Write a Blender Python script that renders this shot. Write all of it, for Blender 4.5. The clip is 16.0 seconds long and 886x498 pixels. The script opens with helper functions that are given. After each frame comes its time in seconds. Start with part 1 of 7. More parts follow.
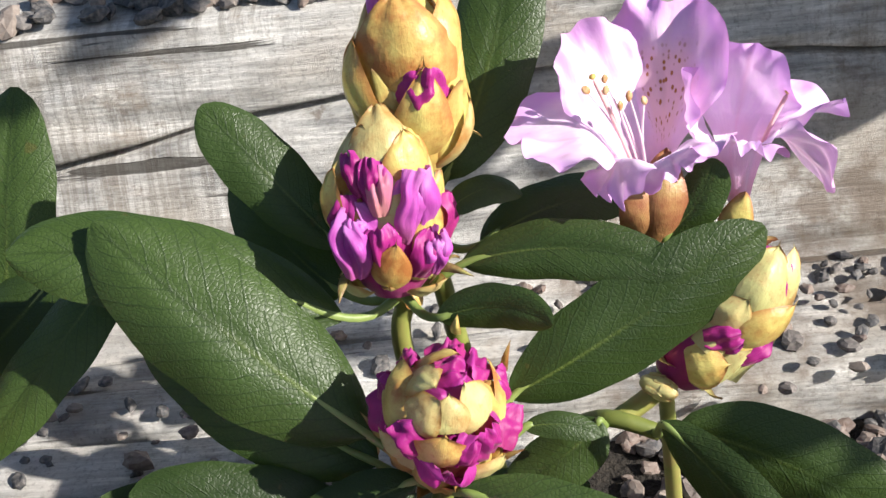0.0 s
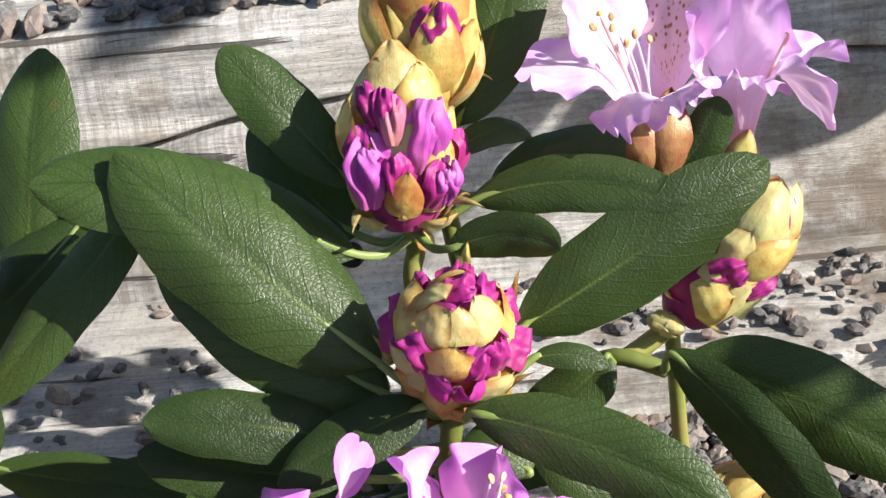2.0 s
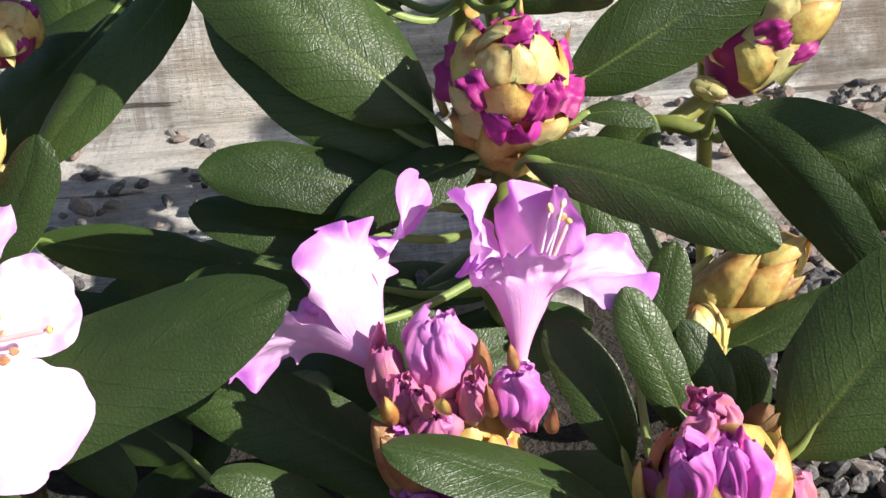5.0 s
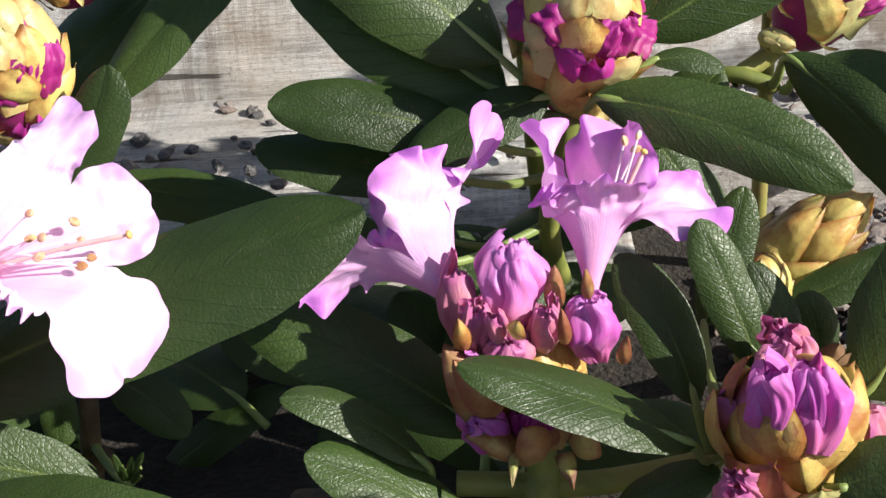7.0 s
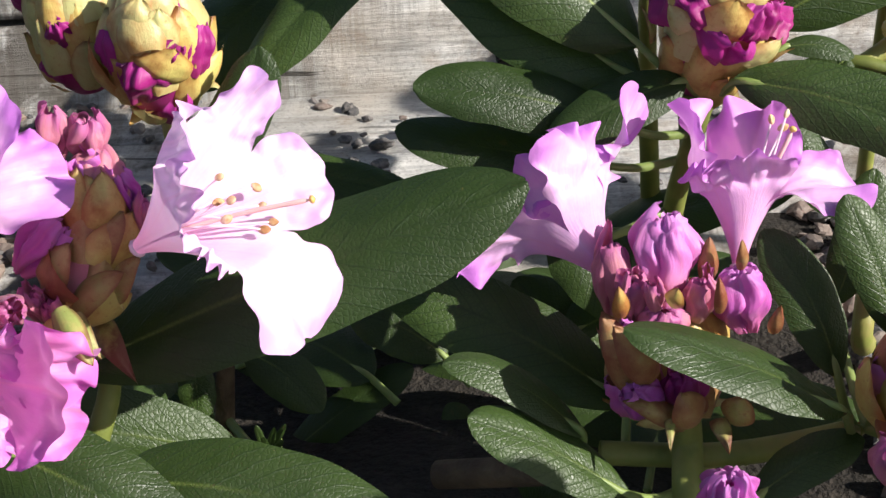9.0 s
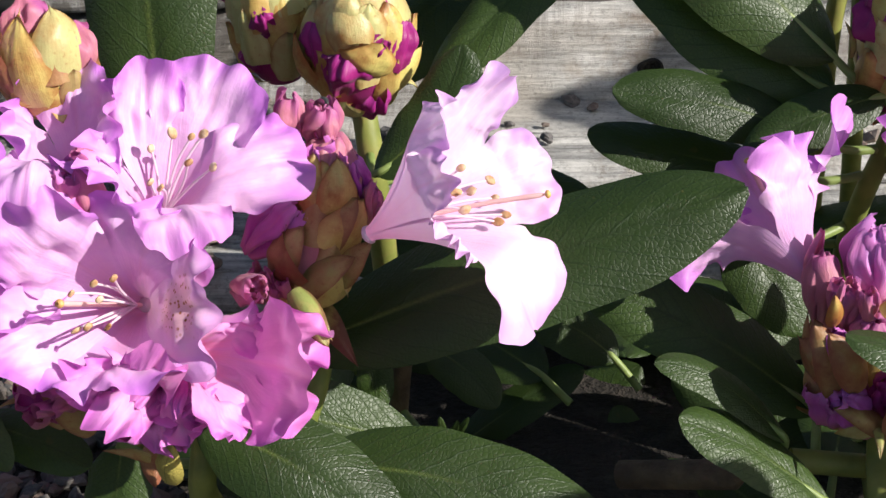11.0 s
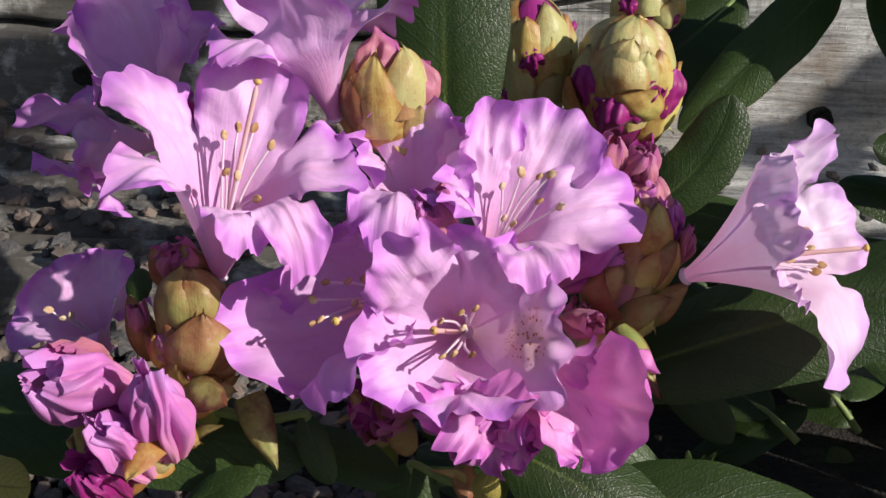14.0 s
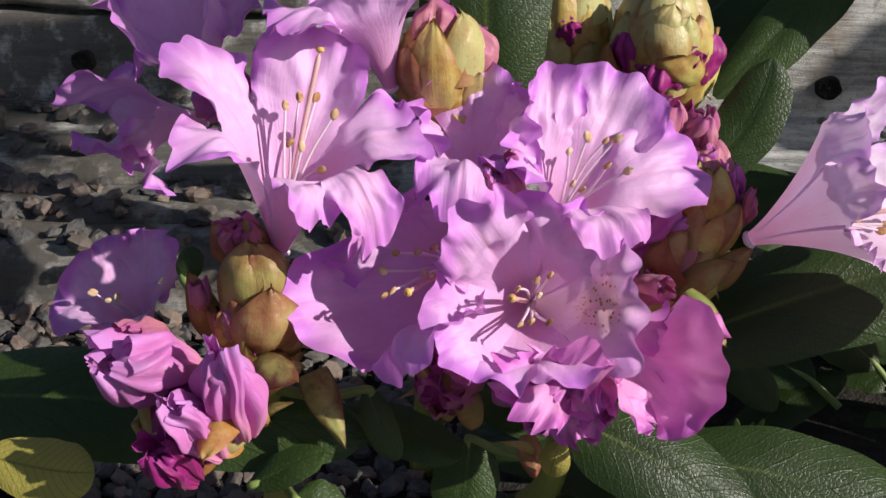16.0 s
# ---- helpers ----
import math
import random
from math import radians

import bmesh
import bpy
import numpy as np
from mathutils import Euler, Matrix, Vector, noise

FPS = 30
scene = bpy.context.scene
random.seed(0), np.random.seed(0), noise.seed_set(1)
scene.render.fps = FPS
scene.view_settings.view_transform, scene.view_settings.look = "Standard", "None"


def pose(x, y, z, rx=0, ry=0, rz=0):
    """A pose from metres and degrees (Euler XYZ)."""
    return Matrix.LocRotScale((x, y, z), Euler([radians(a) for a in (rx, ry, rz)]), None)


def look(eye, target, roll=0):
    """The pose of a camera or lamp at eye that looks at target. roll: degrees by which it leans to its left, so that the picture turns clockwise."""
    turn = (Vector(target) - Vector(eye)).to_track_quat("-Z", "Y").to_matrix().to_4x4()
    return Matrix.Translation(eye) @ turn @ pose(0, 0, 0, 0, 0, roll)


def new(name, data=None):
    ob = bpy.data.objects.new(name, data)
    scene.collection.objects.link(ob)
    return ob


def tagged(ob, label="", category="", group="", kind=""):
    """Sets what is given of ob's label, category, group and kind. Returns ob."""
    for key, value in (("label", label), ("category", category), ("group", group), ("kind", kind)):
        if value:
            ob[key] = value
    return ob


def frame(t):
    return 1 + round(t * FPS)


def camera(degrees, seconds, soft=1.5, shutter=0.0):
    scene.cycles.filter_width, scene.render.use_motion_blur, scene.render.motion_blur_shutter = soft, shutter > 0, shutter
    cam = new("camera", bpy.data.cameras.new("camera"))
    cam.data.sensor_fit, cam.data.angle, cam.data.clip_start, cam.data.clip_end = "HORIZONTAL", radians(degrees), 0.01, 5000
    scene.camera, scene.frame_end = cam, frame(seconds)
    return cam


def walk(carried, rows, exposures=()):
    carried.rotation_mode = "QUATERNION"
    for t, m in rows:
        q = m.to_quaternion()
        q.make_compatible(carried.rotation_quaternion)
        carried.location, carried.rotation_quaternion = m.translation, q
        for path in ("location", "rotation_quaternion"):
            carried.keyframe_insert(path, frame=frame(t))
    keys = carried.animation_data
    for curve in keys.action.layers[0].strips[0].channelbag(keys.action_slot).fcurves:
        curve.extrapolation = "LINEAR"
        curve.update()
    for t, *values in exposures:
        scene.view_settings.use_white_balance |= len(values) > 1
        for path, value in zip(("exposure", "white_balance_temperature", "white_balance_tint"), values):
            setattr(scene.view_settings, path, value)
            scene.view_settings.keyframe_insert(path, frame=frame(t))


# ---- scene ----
cam = camera(36.21, 16.0)
PATH = [
    (0, (0.0468, -0.2199, 0.4265), (0.0074, 0.1102, 0.2041), -8.13),
    (0.5, (0.0492, -0.2235, 0.4237), (0.0061, 0.1065, 0.2018), -8.90),
    (1, (0.0592, -0.2409, 0.4023), (0.0120, 0.0979, 0.1950), -8.95),
    (1.5, (0.0530, -0.2488, 0.3967), (0.0079, 0.0935, 0.1947), -8.41),
    (2, (0.0440, -0.2593, 0.3838), (0.0034, 0.0879, 0.1893), -7.63),
    (2.5, (0.0412, -0.2629, 0.3840), (0.0019, 0.0834, 0.1877), -7.34),
    (3, (0.0401, -0.2700, 0.3753), (0.0013, 0.0756, 0.1776), -7.29),
    (3.5, (0.0392, -0.2733, 0.3622), (0.0007, 0.0710, 0.1622), -6.92),
    (4, (0.0331, -0.2812, 0.3521), (-0.0038, 0.0603, 0.1471), -6.61),
    (4.5, (0.0197, -0.2920, 0.3440), (-0.0107, 0.0483, 0.1361), -6.39),
    (7, (-0.0114, -0.3180, 0.3076), (-0.0415, 0.0292, 0.1112), -4.60),
    (7.5, (-0.0209, -0.3183, 0.3099), (-0.0513, 0.0276, 0.1113), -4.41),
    (8, (-0.0340, -0.3264, 0.3052), (-0.0630, 0.0213, 0.1096), -4.43),
    (10.5, (-0.0925, -0.3477, 0.3025), (-0.1315, 0.0040, 0.1160), -2.99),
    (11, (-0.1106, -0.3522, 0.3038), (-0.1502, 0.0001, 0.1185), -2.13),
    (11.5, (-0.1308, -0.3559, 0.3045), (-0.1714, -0.0024, 0.1218), -1.75),
    (12, (-0.1551, -0.3567, 0.3132), (-0.1933, -0.0037, 0.1289), -1.35),
    (12.5, (-0.1706, -0.3638, 0.3176), (-0.2093, -0.0102, 0.1346), -0.40),
    (13, (-0.1876, -0.3732, 0.3220), (-0.2231, -0.0191, 0.1393), 0.60),
    (13.5, (-0.1945, -0.3747, 0.3227), (-0.2333, -0.0208, 0.1404), 0.80),
    (14, (-0.2040, -0.3764, 0.3188), (-0.2415, -0.0216, 0.1379), 1.05),
    (14.5, (-0.2146, -0.3748, 0.3208), (-0.2468, -0.0208, 0.1374), 1.03),
    (15, (-0.2207, -0.3772, 0.3178), (-0.2503, -0.0229, 0.1345), 1.19),
    (15.5, (-0.2237, -0.3773, 0.3127), (-0.2521, -0.0230, 0.1293), 1.11),
    (16, (-0.2355, -0.3759, 0.3101), (-0.2595, -0.0212, 0.1267), 0.56),
]
walk(cam, [(t, look(eye, target, roll)) for t, eye, target, roll in PATH], [(0.0, 0.86), (2.0, 0.95), (3.5, 1.04), (4.5, 0.97), (8.0, 0.67), (10.0, 0.62), (12.5, 0.08), (14.0, -0.04), (16.0, -0.05)])

# ---- world and sun ----
SUN_WAY = Vector((-0.8138, 0.2962, -0.50)).normalized()          # the way the sunlight travels
world = bpy.data.worlds.new("sky")
scene.world = world
world.use_nodes = True
wn = world.node_tree.nodes
sky = wn.new("ShaderNodeTexSky")
sky.sky_type, sky.sun_disc = "NISHITA", False
sky.sun_elevation = math.asin(-SUN_WAY.z)
sky.sun_rotation = math.atan2(-SUN_WAY.x, -SUN_WAY.y)
world.node_tree.links.new(sky.outputs[0], wn["Background"].inputs[0])
wn["Background"].inputs[1].default_value = 0.067
sun_data = bpy.data.lights.new("sun", "SUN")
sun_data.energy, sun_data.angle, sun_data.color = 5.0, radians(0.6), (1.0, 0.95, 0.88)
sun = new("sun", sun_data)
sun.matrix_world = look(-SUN_WAY * 3, (0, 0, 0))


# ---- materials ----
def material(name, rough=0.6):
    m = bpy.data.materials.new(name)
    m.use_nodes = True
    b = m.node_tree.nodes["Principled BSDF"]
    b.inputs["Roughness"].default_value = rough
    return m, m.node_tree.nodes, m.node_tree.links, b


def noise_node(n, l, scale, detail=4.0, vec=None, rough=0.55):
    t = n.new("ShaderNodeTexNoise")
    t.inputs["Scale"].default_value, t.inputs["Detail"].default_value, t.inputs["Roughness"].default_value = scale, detail, rough
    if vec:
        l.new(vec, t.inputs["Vector"])
    return t.outputs["Fac"]


def ramp(n, l, fac, *stops):
    r = n.new("ShaderNodeValToRGB")
    while len(r.color_ramp.elements) < len(stops):
        r.color_ramp.elements.new(0.5)
    for e, (p, c) in zip(r.color_ramp.elements, stops):
        e.position, e.color = p, (*c, 1) if len(c) == 3 else c
    l.new(fac, r.inputs[0])
    return r.outputs[0]


def grey(v):
    return (v, v, v)


def calc(n, l, op, a, b=None):
    m = n.new("ShaderNodeMath")
    m.operation = op
    for i, v in enumerate((a, b)):
        if v is None:
            continue
        if isinstance(v, (int, float)):
            m.inputs[i].default_value = v
        else:
            l.new(v, m.inputs[i])
    return m.outputs[0]


def mix(n, l, fac, a, b, kind="MIX"):
    m = n.new("ShaderNodeMix")
    m.data_type, m.blend_type = "RGBA", kind
    for i, v in ((0, fac), (6, a), (7, b)):
        if isinstance(v, (int, float)):
            m.inputs[i].default_value = v
        elif isinstance(v, tuple):
            m.inputs[i].default_value = (*v, 1)
        else:
            l.new(v, m.inputs[i])
    return m.outputs[2]


def bump(n, l, b, height, strength, distance, under=None):
    k = n.new("ShaderNodeBump")
    k.inputs["Strength"].default_value, k.inputs["Distance"].default_value = strength, distance
    l.new(height, k.inputs["Height"])
    if under:
        l.new(under, k.inputs["Normal"])
    l.new(k.outputs[0], b.inputs["Normal"])
    return k.outputs[0]


def see_through(m, n, l, b, colour, share):
    """Lets a share of the light pass through a thin leaf or petal."""
    t = n.new("ShaderNodeBsdfTranslucent")
    if isinstance(colour, tuple):
        t.inputs[0].default_value = (*colour, 1)
    else:
        l.new(colour, t.inputs[0])
    s = n.new("ShaderNodeMixShader")
    s.inputs[0].default_value = share
    l.new(b.outputs[0], s.inputs[1])
    l.new(t.outputs[0], s.inputs[2])
    l.new(s.outputs[0], n["Material Output"].inputs[0])


def uv_parts(n, l):
    u = n.new("ShaderNodeUVMap")
    s = n.new("ShaderNodeSeparateXYZ")
    l.new(u.outputs[0], s.inputs[0])
    return u.outputs[0], s.outputs[0], s.outputs[1]


def place_vec(n):
    return n.new("ShaderNodeTexCoord").outputs["Object"]


def leaf_material(name, dark, light, gloss=0.36):
    m, n, l, b = material(name, gloss)
    uv, u, v = uv_parts(n, l)
    side = calc(n, l, "ABSOLUTE", calc(n, l, "SUBTRACT", u, 0.5))
    vec = place_vec(n)
    tone = noise_node(n, l, 26.0, 3.0, vec)
    fine = noise_node(n, l, 240.0, 3.0, vec)
    rnd = n.new("ShaderNodeObjectInfo").outputs["Random"]
    base = ramp(n, l, calc(n, l, "ADD", calc(n, l, "MULTIPLY", tone, 0.75), calc(n, l, "MULTIPLY", rnd, 0.3)), (0.25, dark), (0.75, light))
    # side veins sweep towards the tip
    wob = calc(n, l, "MULTIPLY", noise_node(n, l, 60.0, 2.0, vec), 0.9)
    ph = calc(n, l, "ADD", calc(n, l, "SUBTRACT", calc(n, l, "MULTIPLY", v, 13.0), calc(n, l, "MULTIPLY", side, 6.0)), wob)
    tri = calc(n, l, "ABSOLUTE", calc(n, l, "SUBTRACT", calc(n, l, "FRACT", ph), 0.5))
    vein = ramp(n, l, tri, (0.0, grey(1.0)), (0.085, grey(0.0)))
    rib = ramp(n, l, side, (0.0, grey(1.0)), (0.03, grey(0.0)))
    col = mix(n, l, calc(n, l, "MULTIPLY", vein, 0.58), base, (0.016, 0.032, 0.010))
    col = mix(n, l, calc(n, l, "MULTIPLY", rib, 0.6), col, (0.010, 0.022, 0.006))
    col = mix(n, l, calc(n, l, "MULTIPLY", rib, ramp(n, l, v, (0.15, grey(0.6)), (0.6, grey(0.03)))), col, (0.20, 0.27, 0.06))
    spot = ramp(n, l, noise_node(n, l, 95.0, 2.0, vec), (0.735, grey(0.0)), (0.76, grey(0.6)))
    col = mix(n, l, spot, col, (0.09, 0.075, 0.02))
    vor = n.new("ShaderNodeTexVoronoi")
    vor.feature = "DISTANCE_TO_EDGE"
    vor.inputs["Scale"].default_value = 640.0
    warp = n.new("ShaderNodeVectorMath")
    warp.operation = "ADD"
    sc = n.new("ShaderNodeTexNoise")
    sc.inputs["Scale"].default_value = 200.0
    l.new(vec, sc.inputs["Vector"])
    ws = n.new("ShaderNodeVectorMath")
    ws.operation = "SCALE"
    ws.inputs[3].default_value = 0.0022
    l.new(sc.outputs["Color"], ws.inputs[0])
    l.new(vec, warp.inputs[0])
    l.new(ws.outputs[0], warp.inputs[1])
    l.new(warp.outputs[0], vor.inputs["Vector"])
    cells = ramp(n, l, vor.outputs["Distance"], (0.0, grey(0.0)), (0.12, grey(0.62)), (0.34, grey(1.0)))
    l.new(mix(n, l, calc(n, l, "MULTIPLY", calc(n, l, "SUBTRACT", 1.0, cells), 0.42), col, dark), b.inputs["Base Color"])
    h = calc(n, l, "SUBTRACT", calc(n, l, "ADD", calc(n, l, "MULTIPLY", cells, 0.8), calc(n, l, "MULTIPLY", fine, 0.4)), calc(n, l, "MULTIPLY", calc(n, l, "ADD", vein, rib), 0.8))
    bump(n, l, b, h, 0.36, 0.00034)
    l.new(ramp(n, l, fine, (0.3, grey(gloss)), (0.7, grey(gloss + 0.16))), b.inputs["Roughness"])
    b.inputs["Specular IOR Level"].default_value = 0.37
    see_through(m, n, l, b, (0.10, 0.20, 0.02), 0.10)
    return m


def petal_material(name, tube, pale, edge, spots=False, share=0.24):
    m, n, l, b = material(name, 0.5)
    uv, u, v = uv_parts(n, l)
    vec = place_vec(n)
    tone = noise_node(n, l, 55.0, 3.0, vec)
    side = calc(n, l, "ABSOLUTE", calc(n, l, "SUBTRACT", u, 0.5))
    rim = calc(n, l, "ADD", calc(n, l, "MULTIPLY", calc(n, l, "POWER", side, 3.0), 2.4), v)
    rim = calc(n, l, "ADD", rim, calc(n, l, "MULTIPLY", calc(n, l, "SUBTRACT", tone, 0.5), 0.35))
    col = ramp(n, l, rim, (0.1, tube), (0.5, pale), (0.80, pale), (0.98, edge))
    st = n.new("ShaderNodeMapping")
    st.inputs["Scale"].default_value = (38.0, 2.2, 1.0)
    l.new(uv, st.inputs["Vector"])
    streak = noise_node(n, l, 1.0, 3.0, st.outputs[0])
    col = mix(n, l, ramp(n, l, streak, (0.45, grey(0.0)), (0.72, grey(0.20))), col, edge)
    patch = noise_node(n, l, 34.0, 2.0, vec)
    col = mix(n, l, ramp(n, l, patch, (0.44, grey(0.0)), (0.66, grey(0.42))), col, tube)
    fine = noise_node(n, l, 420.0, 2.0, vec)
    col = mix(n, l, ramp(n, l, fine, (0.40, grey(0.0)), (0.75, grey(0.16))), col, edge)
    rib = ramp(n, l, side, (0.0, grey(0.34)), (0.045, grey(0.0)))
    col = mix(n, l, rib, col, tube)
    if spots:
        vor = n.new("ShaderNodeTexVoronoi")
        vor.inputs["Scale"].default_value = 1.0
        mp = n.new("ShaderNodeMapping")
        mp.inputs["Scale"].default_value = (26.0, 26.0, 1.0)
        l.new(uv, mp.inputs["Vector"])
        l.new(mp.outputs[0], vor.inputs["Vector"])
        dot = ramp(n, l, vor.outputs["Distance"], (0.2, grey(1.0)), (0.36, grey(0.0)))
        inside = calc(n, l, "MULTIPLY", ramp(n, l, side, (0.12, grey(1.0)), (0.26, grey(0.0))), ramp(n, l, v, (0.36, grey(0.0)), (0.46, grey(1.0)), (0.74, grey(1.0)), (0.84, grey(0.0))))
        col = mix(n, l, calc(n, l, "MULTIPLY", inside, 0.55), col, (0.80, 0.47, 0.40))
        col = mix(n, l, calc(n, l, "MULTIPLY", dot, inside), col, (0.40, 0.13, 0.02))
    l.new(col, b.inputs["Base Color"])
    cr = n.new("ShaderNodeMapping")
    cr.inputs["Scale"].default_value = (26.0, 5.0, 1.0)
    l.new(uv, cr.inputs["Vector"])
    crease = noise_node(n, l, 240.0, 3.0, vec)
    h = calc(n, l, "ADD", noise_node(n, l, 1.0, 5.0, cr.outputs[0]), calc(n, l, "MULTIPLY", crease, 1.3))
    bump(n, l, b, h, 0.45, 0.0005)
    b.inputs["Sheen Weight"].default_value = 0.12
    see_through(m, n, l, b, col, share)
    return m


def scale_material(name, green, tan, brown, amount):
    m, n, l, b = material(name, 0.42)
    uv, u, v = uv_parts(n, l)
    vec = place_vec(n)
    rnd = n.new("ShaderNodeObjectInfo").outputs["Random"]
    big = noise_node(n, l, 75.0, 6.0, vec, 0.62)
    f = calc(n, l, "ADD", calc(n, l, "MULTIPLY", calc(n, l, "SUBTRACT", big, 0.5), 1.9), calc(n, l, "MULTIPLY", rnd, 0.30))
    side = calc(n, l, "ABSOLUTE", calc(n, l, "SUBTRACT", u, 0.5))
    f = calc(n, l, "ADD", f, calc(n, l, "MULTIPLY", calc(n, l, "MULTIPLY", side, v), 0.55))
    f = calc(n, l, "ADD", f, 0.40 + amount)
    col = ramp(n, l, f, (0.34, green), (0.60, tan), (0.92, brown))
    st = n.new("ShaderNodeMapping")
    st.inputs["Scale"].default_value = (34.0, 1.6, 1.0)
    l.new(uv, st.inputs["Vector"])
    streak = noise_node(n, l, 1.0, 4.0, st.outputs[0])
    col = mix(n, l, ramp(n, l, streak, (0.5, grey(0.0)), (0.75, grey(0.16))), col, brown)
    speck = noise_node(n, l, 700.0, 3.0, vec)
    col = mix(n, l, ramp(n, l, speck, (0.60, grey(0.0)), (0.72, grey(0.5))), col, brown)
    tip = ramp(n, l, v, (0.90, grey(0.0)), (1.0, grey(0.8)))
    hem = calc(n, l, "ADD", side, calc(n, l, "MULTIPLY", calc(n, l, "SUBTRACT", noise_node(n, l, 160.0, 4.0, vec), 0.5), 0.22))
    col = mix(n, l, ramp(n, l, hem, (0.38, grey(0.0)), (0.49, grey(0.8))), col, brown)
    col = mix(n, l, tip, col, (0.16, 0.05, 0.015))
    l.new(col, b.inputs["Base Color"])
    wr = noise_node(n, l, 260.0, 4.0, vec)
    bump(n, l, b, calc(n, l, "ADD", calc(n, l, "MULTIPLY", streak, 0.25), wr), 0.5, 0.0009)
    see_through(m, n, l, b, col, 0.16)
    return m


def plain_material(name, stops, scale, rough=0.55, bumps=0.3, depth=0.0008, share=0.0, stretch=None):
    m, n, l, b = material(name, rough)
    vec = place_vec(n)
    if stretch:
        mp = n.new("ShaderNodeMapping")
        mp.inputs["Scale"].default_value = stretch
        l.new(vec, mp.inputs["Vector"])
        vec = mp.outputs[0]
    f = noise_node(n, l, scale, 5.0, vec)
    rnd = n.new("ShaderNodeObjectInfo").outputs["Random"]
    f2 = calc(n, l, "ADD", f, calc(n, l, "MULTIPLY", calc(n, l, "SUBTRACT", rnd, 0.5), 0.3))
    col = ramp(n, l, f2, *stops)
    l.new(col, b.inputs["Base Color"])
    bump(n, l, b, noise_node(n, l, scale * 4, 4.0, vec), bumps, depth)
    if share:
        see_through(m, n, l, b, col, share)
    return m


def wood_material(name):
    m, n, l, b = material(name, 0.82)
    vec = place_vec(n)

    def stretched(sx, sy, sz):
        mp = n.new("ShaderNodeMapping")
        mp.inputs["Scale"].default_value = (sx, sy, sz)
        l.new(vec, mp.inputs["Vector"])
        return mp.outputs[0]

    fibre = noise_node(n, l, 420.0, 9.0, stretched(0.05, 1.0, 1.0), 0.75)
    check = ramp(n, l, noise_node(n, l, 90.0, 5.0, stretched(0.035, 1.0, 1.0), 0.55), (0.655, grey(0.0)), (0.675, grey(0.85)))
    grain = noise_node(n, l, 70.0, 5.0, stretched(0.10, 1.0, 1.0), 0.6)
    patch = noise_node(n, l, 9.0, 6.0, stretched(0.6, 1.0, 1.0), 0.65)
    spots = noise_node(n, l, 60.0, 4.0, vec, 0.7)
    saw = noise_node(n, l, 330.0, 5.0, stretched(1.0, 0.05, 0.05), 0.65)
    grit = noise_node(n, l, 420.0, 6.0, vec, 0.7)
    where = ramp(n, l, noise_node(n, l, 7.0, 3.0, stretched(0.6, 1.0, 1.0)), (0.46, grey(0.0)), (0.60, grey(1.0)))
    blot = noise_node(n, l, 48.0, 9.0, stretched(0.55, 1.0, 1.0), 0.72)
    f = calc(n, l, "ADD", calc(n, l, "MULTIPLY", fibre, 0.30), calc(n, l, "ADD", calc(n, l, "MULTIPLY", grain, 0.34), calc(n, l, "MULTIPLY", blot, 0.36)))
    col = ramp(n, l, f, (0.35, (0.075, 0.072, 0.070)), (0.43, (0.30, 0.297, 0.29)), (0.49, (0.53, 0.52, 0.50)), (0.57, (0.82, 0.80, 0.765)))
    col = mix(n, l, ramp(n, l, patch, (0.46, grey(0.0)), (0.62, grey(0.52))), col, (0.30, 0.28, 0.25))
    col = mix(n, l, calc(n, l, "MULTIPLY", where, ramp(n, l, saw, (0.46, grey(0.0)), (0.58, grey(0.5)))), col, (0.16, 0.13, 0.10))
    col = mix(n, l, ramp(n, l, noise_node(n, l, 17.0, 5.0, stretched(0.7, 1.0, 1.0), 0.6), (0.48, grey(0.0)), (0.66, grey(0.34))), col, (0.56, 0.47, 0.37))
    col = mix(n, l, ramp(n, l, spots, (0.63, grey(0.0)), (0.72, grey(0.7))), col, (0.15, 0.115, 0.08))
    col = mix(n, l, ramp(n, l, grit, (0.52, grey(0.0)), (0.66, grey(0.5))), col, (0.15, 0.135, 0.12))
    stain = ramp(n, l, noise_node(n, l, 24.0, 6.0, stretched(0.8, 1.0, 1.0), 0.7), (0.55, grey(0.0)), (0.68, grey(0.55)))
    col = mix(n, l, stain, col, (0.27, 0.19, 0.12))
    col = mix(n, l, check, col, (0.045, 0.038, 0.03))
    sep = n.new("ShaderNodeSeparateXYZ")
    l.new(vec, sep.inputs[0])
    # Left end: dirt, and shade put into the wood's colour.
    dirt_shade = calc(n, l, "MULTIPLY", calc(n, l, "SUBTRACT", -0.24, sep.outputs[0]), 5.0)
    dirt_shade = calc(n, l, "ADD", calc(n, l, "MINIMUM", dirt_shade, 0.42), calc(n, l, "MULTIPLY", calc(n, l, "SUBTRACT", noise_node(n, l, 38.0, 6.0, vec, 0.65), 0.5), 2.2))
    col = mix(n, l, ramp(n, l, dirt_shade, (0.12, grey(0.0)), (0.40, grey(0.86))), col, (0.085, 0.072, 0.058))
    mud = calc(n, l, "ADD", calc(n, l, "MULTIPLY", calc(n, l, "SUBTRACT", sep.outputs[0], 0.06), 2.6), calc(n, l, "MULTIPLY", calc(n, l, "SUBTRACT", 0.075, sep.outputs[2]), 4.0))
    mud = calc(n, l, "ADD", calc(n, l, "MINIMUM", mud, 0.30), calc(n, l, "MULTIPLY", calc(n, l, "SUBTRACT", noise_node(n, l, 26.0, 7.0, vec, 0.7), 0.5), 2.4))
    col = mix(n, l, ramp(n, l, mud, (0.10, grey(0.0)), (0.55, grey(0.78))), col, (0.17, 0.125, 0.09))
    l.new(col, b.inputs["Base Color"])
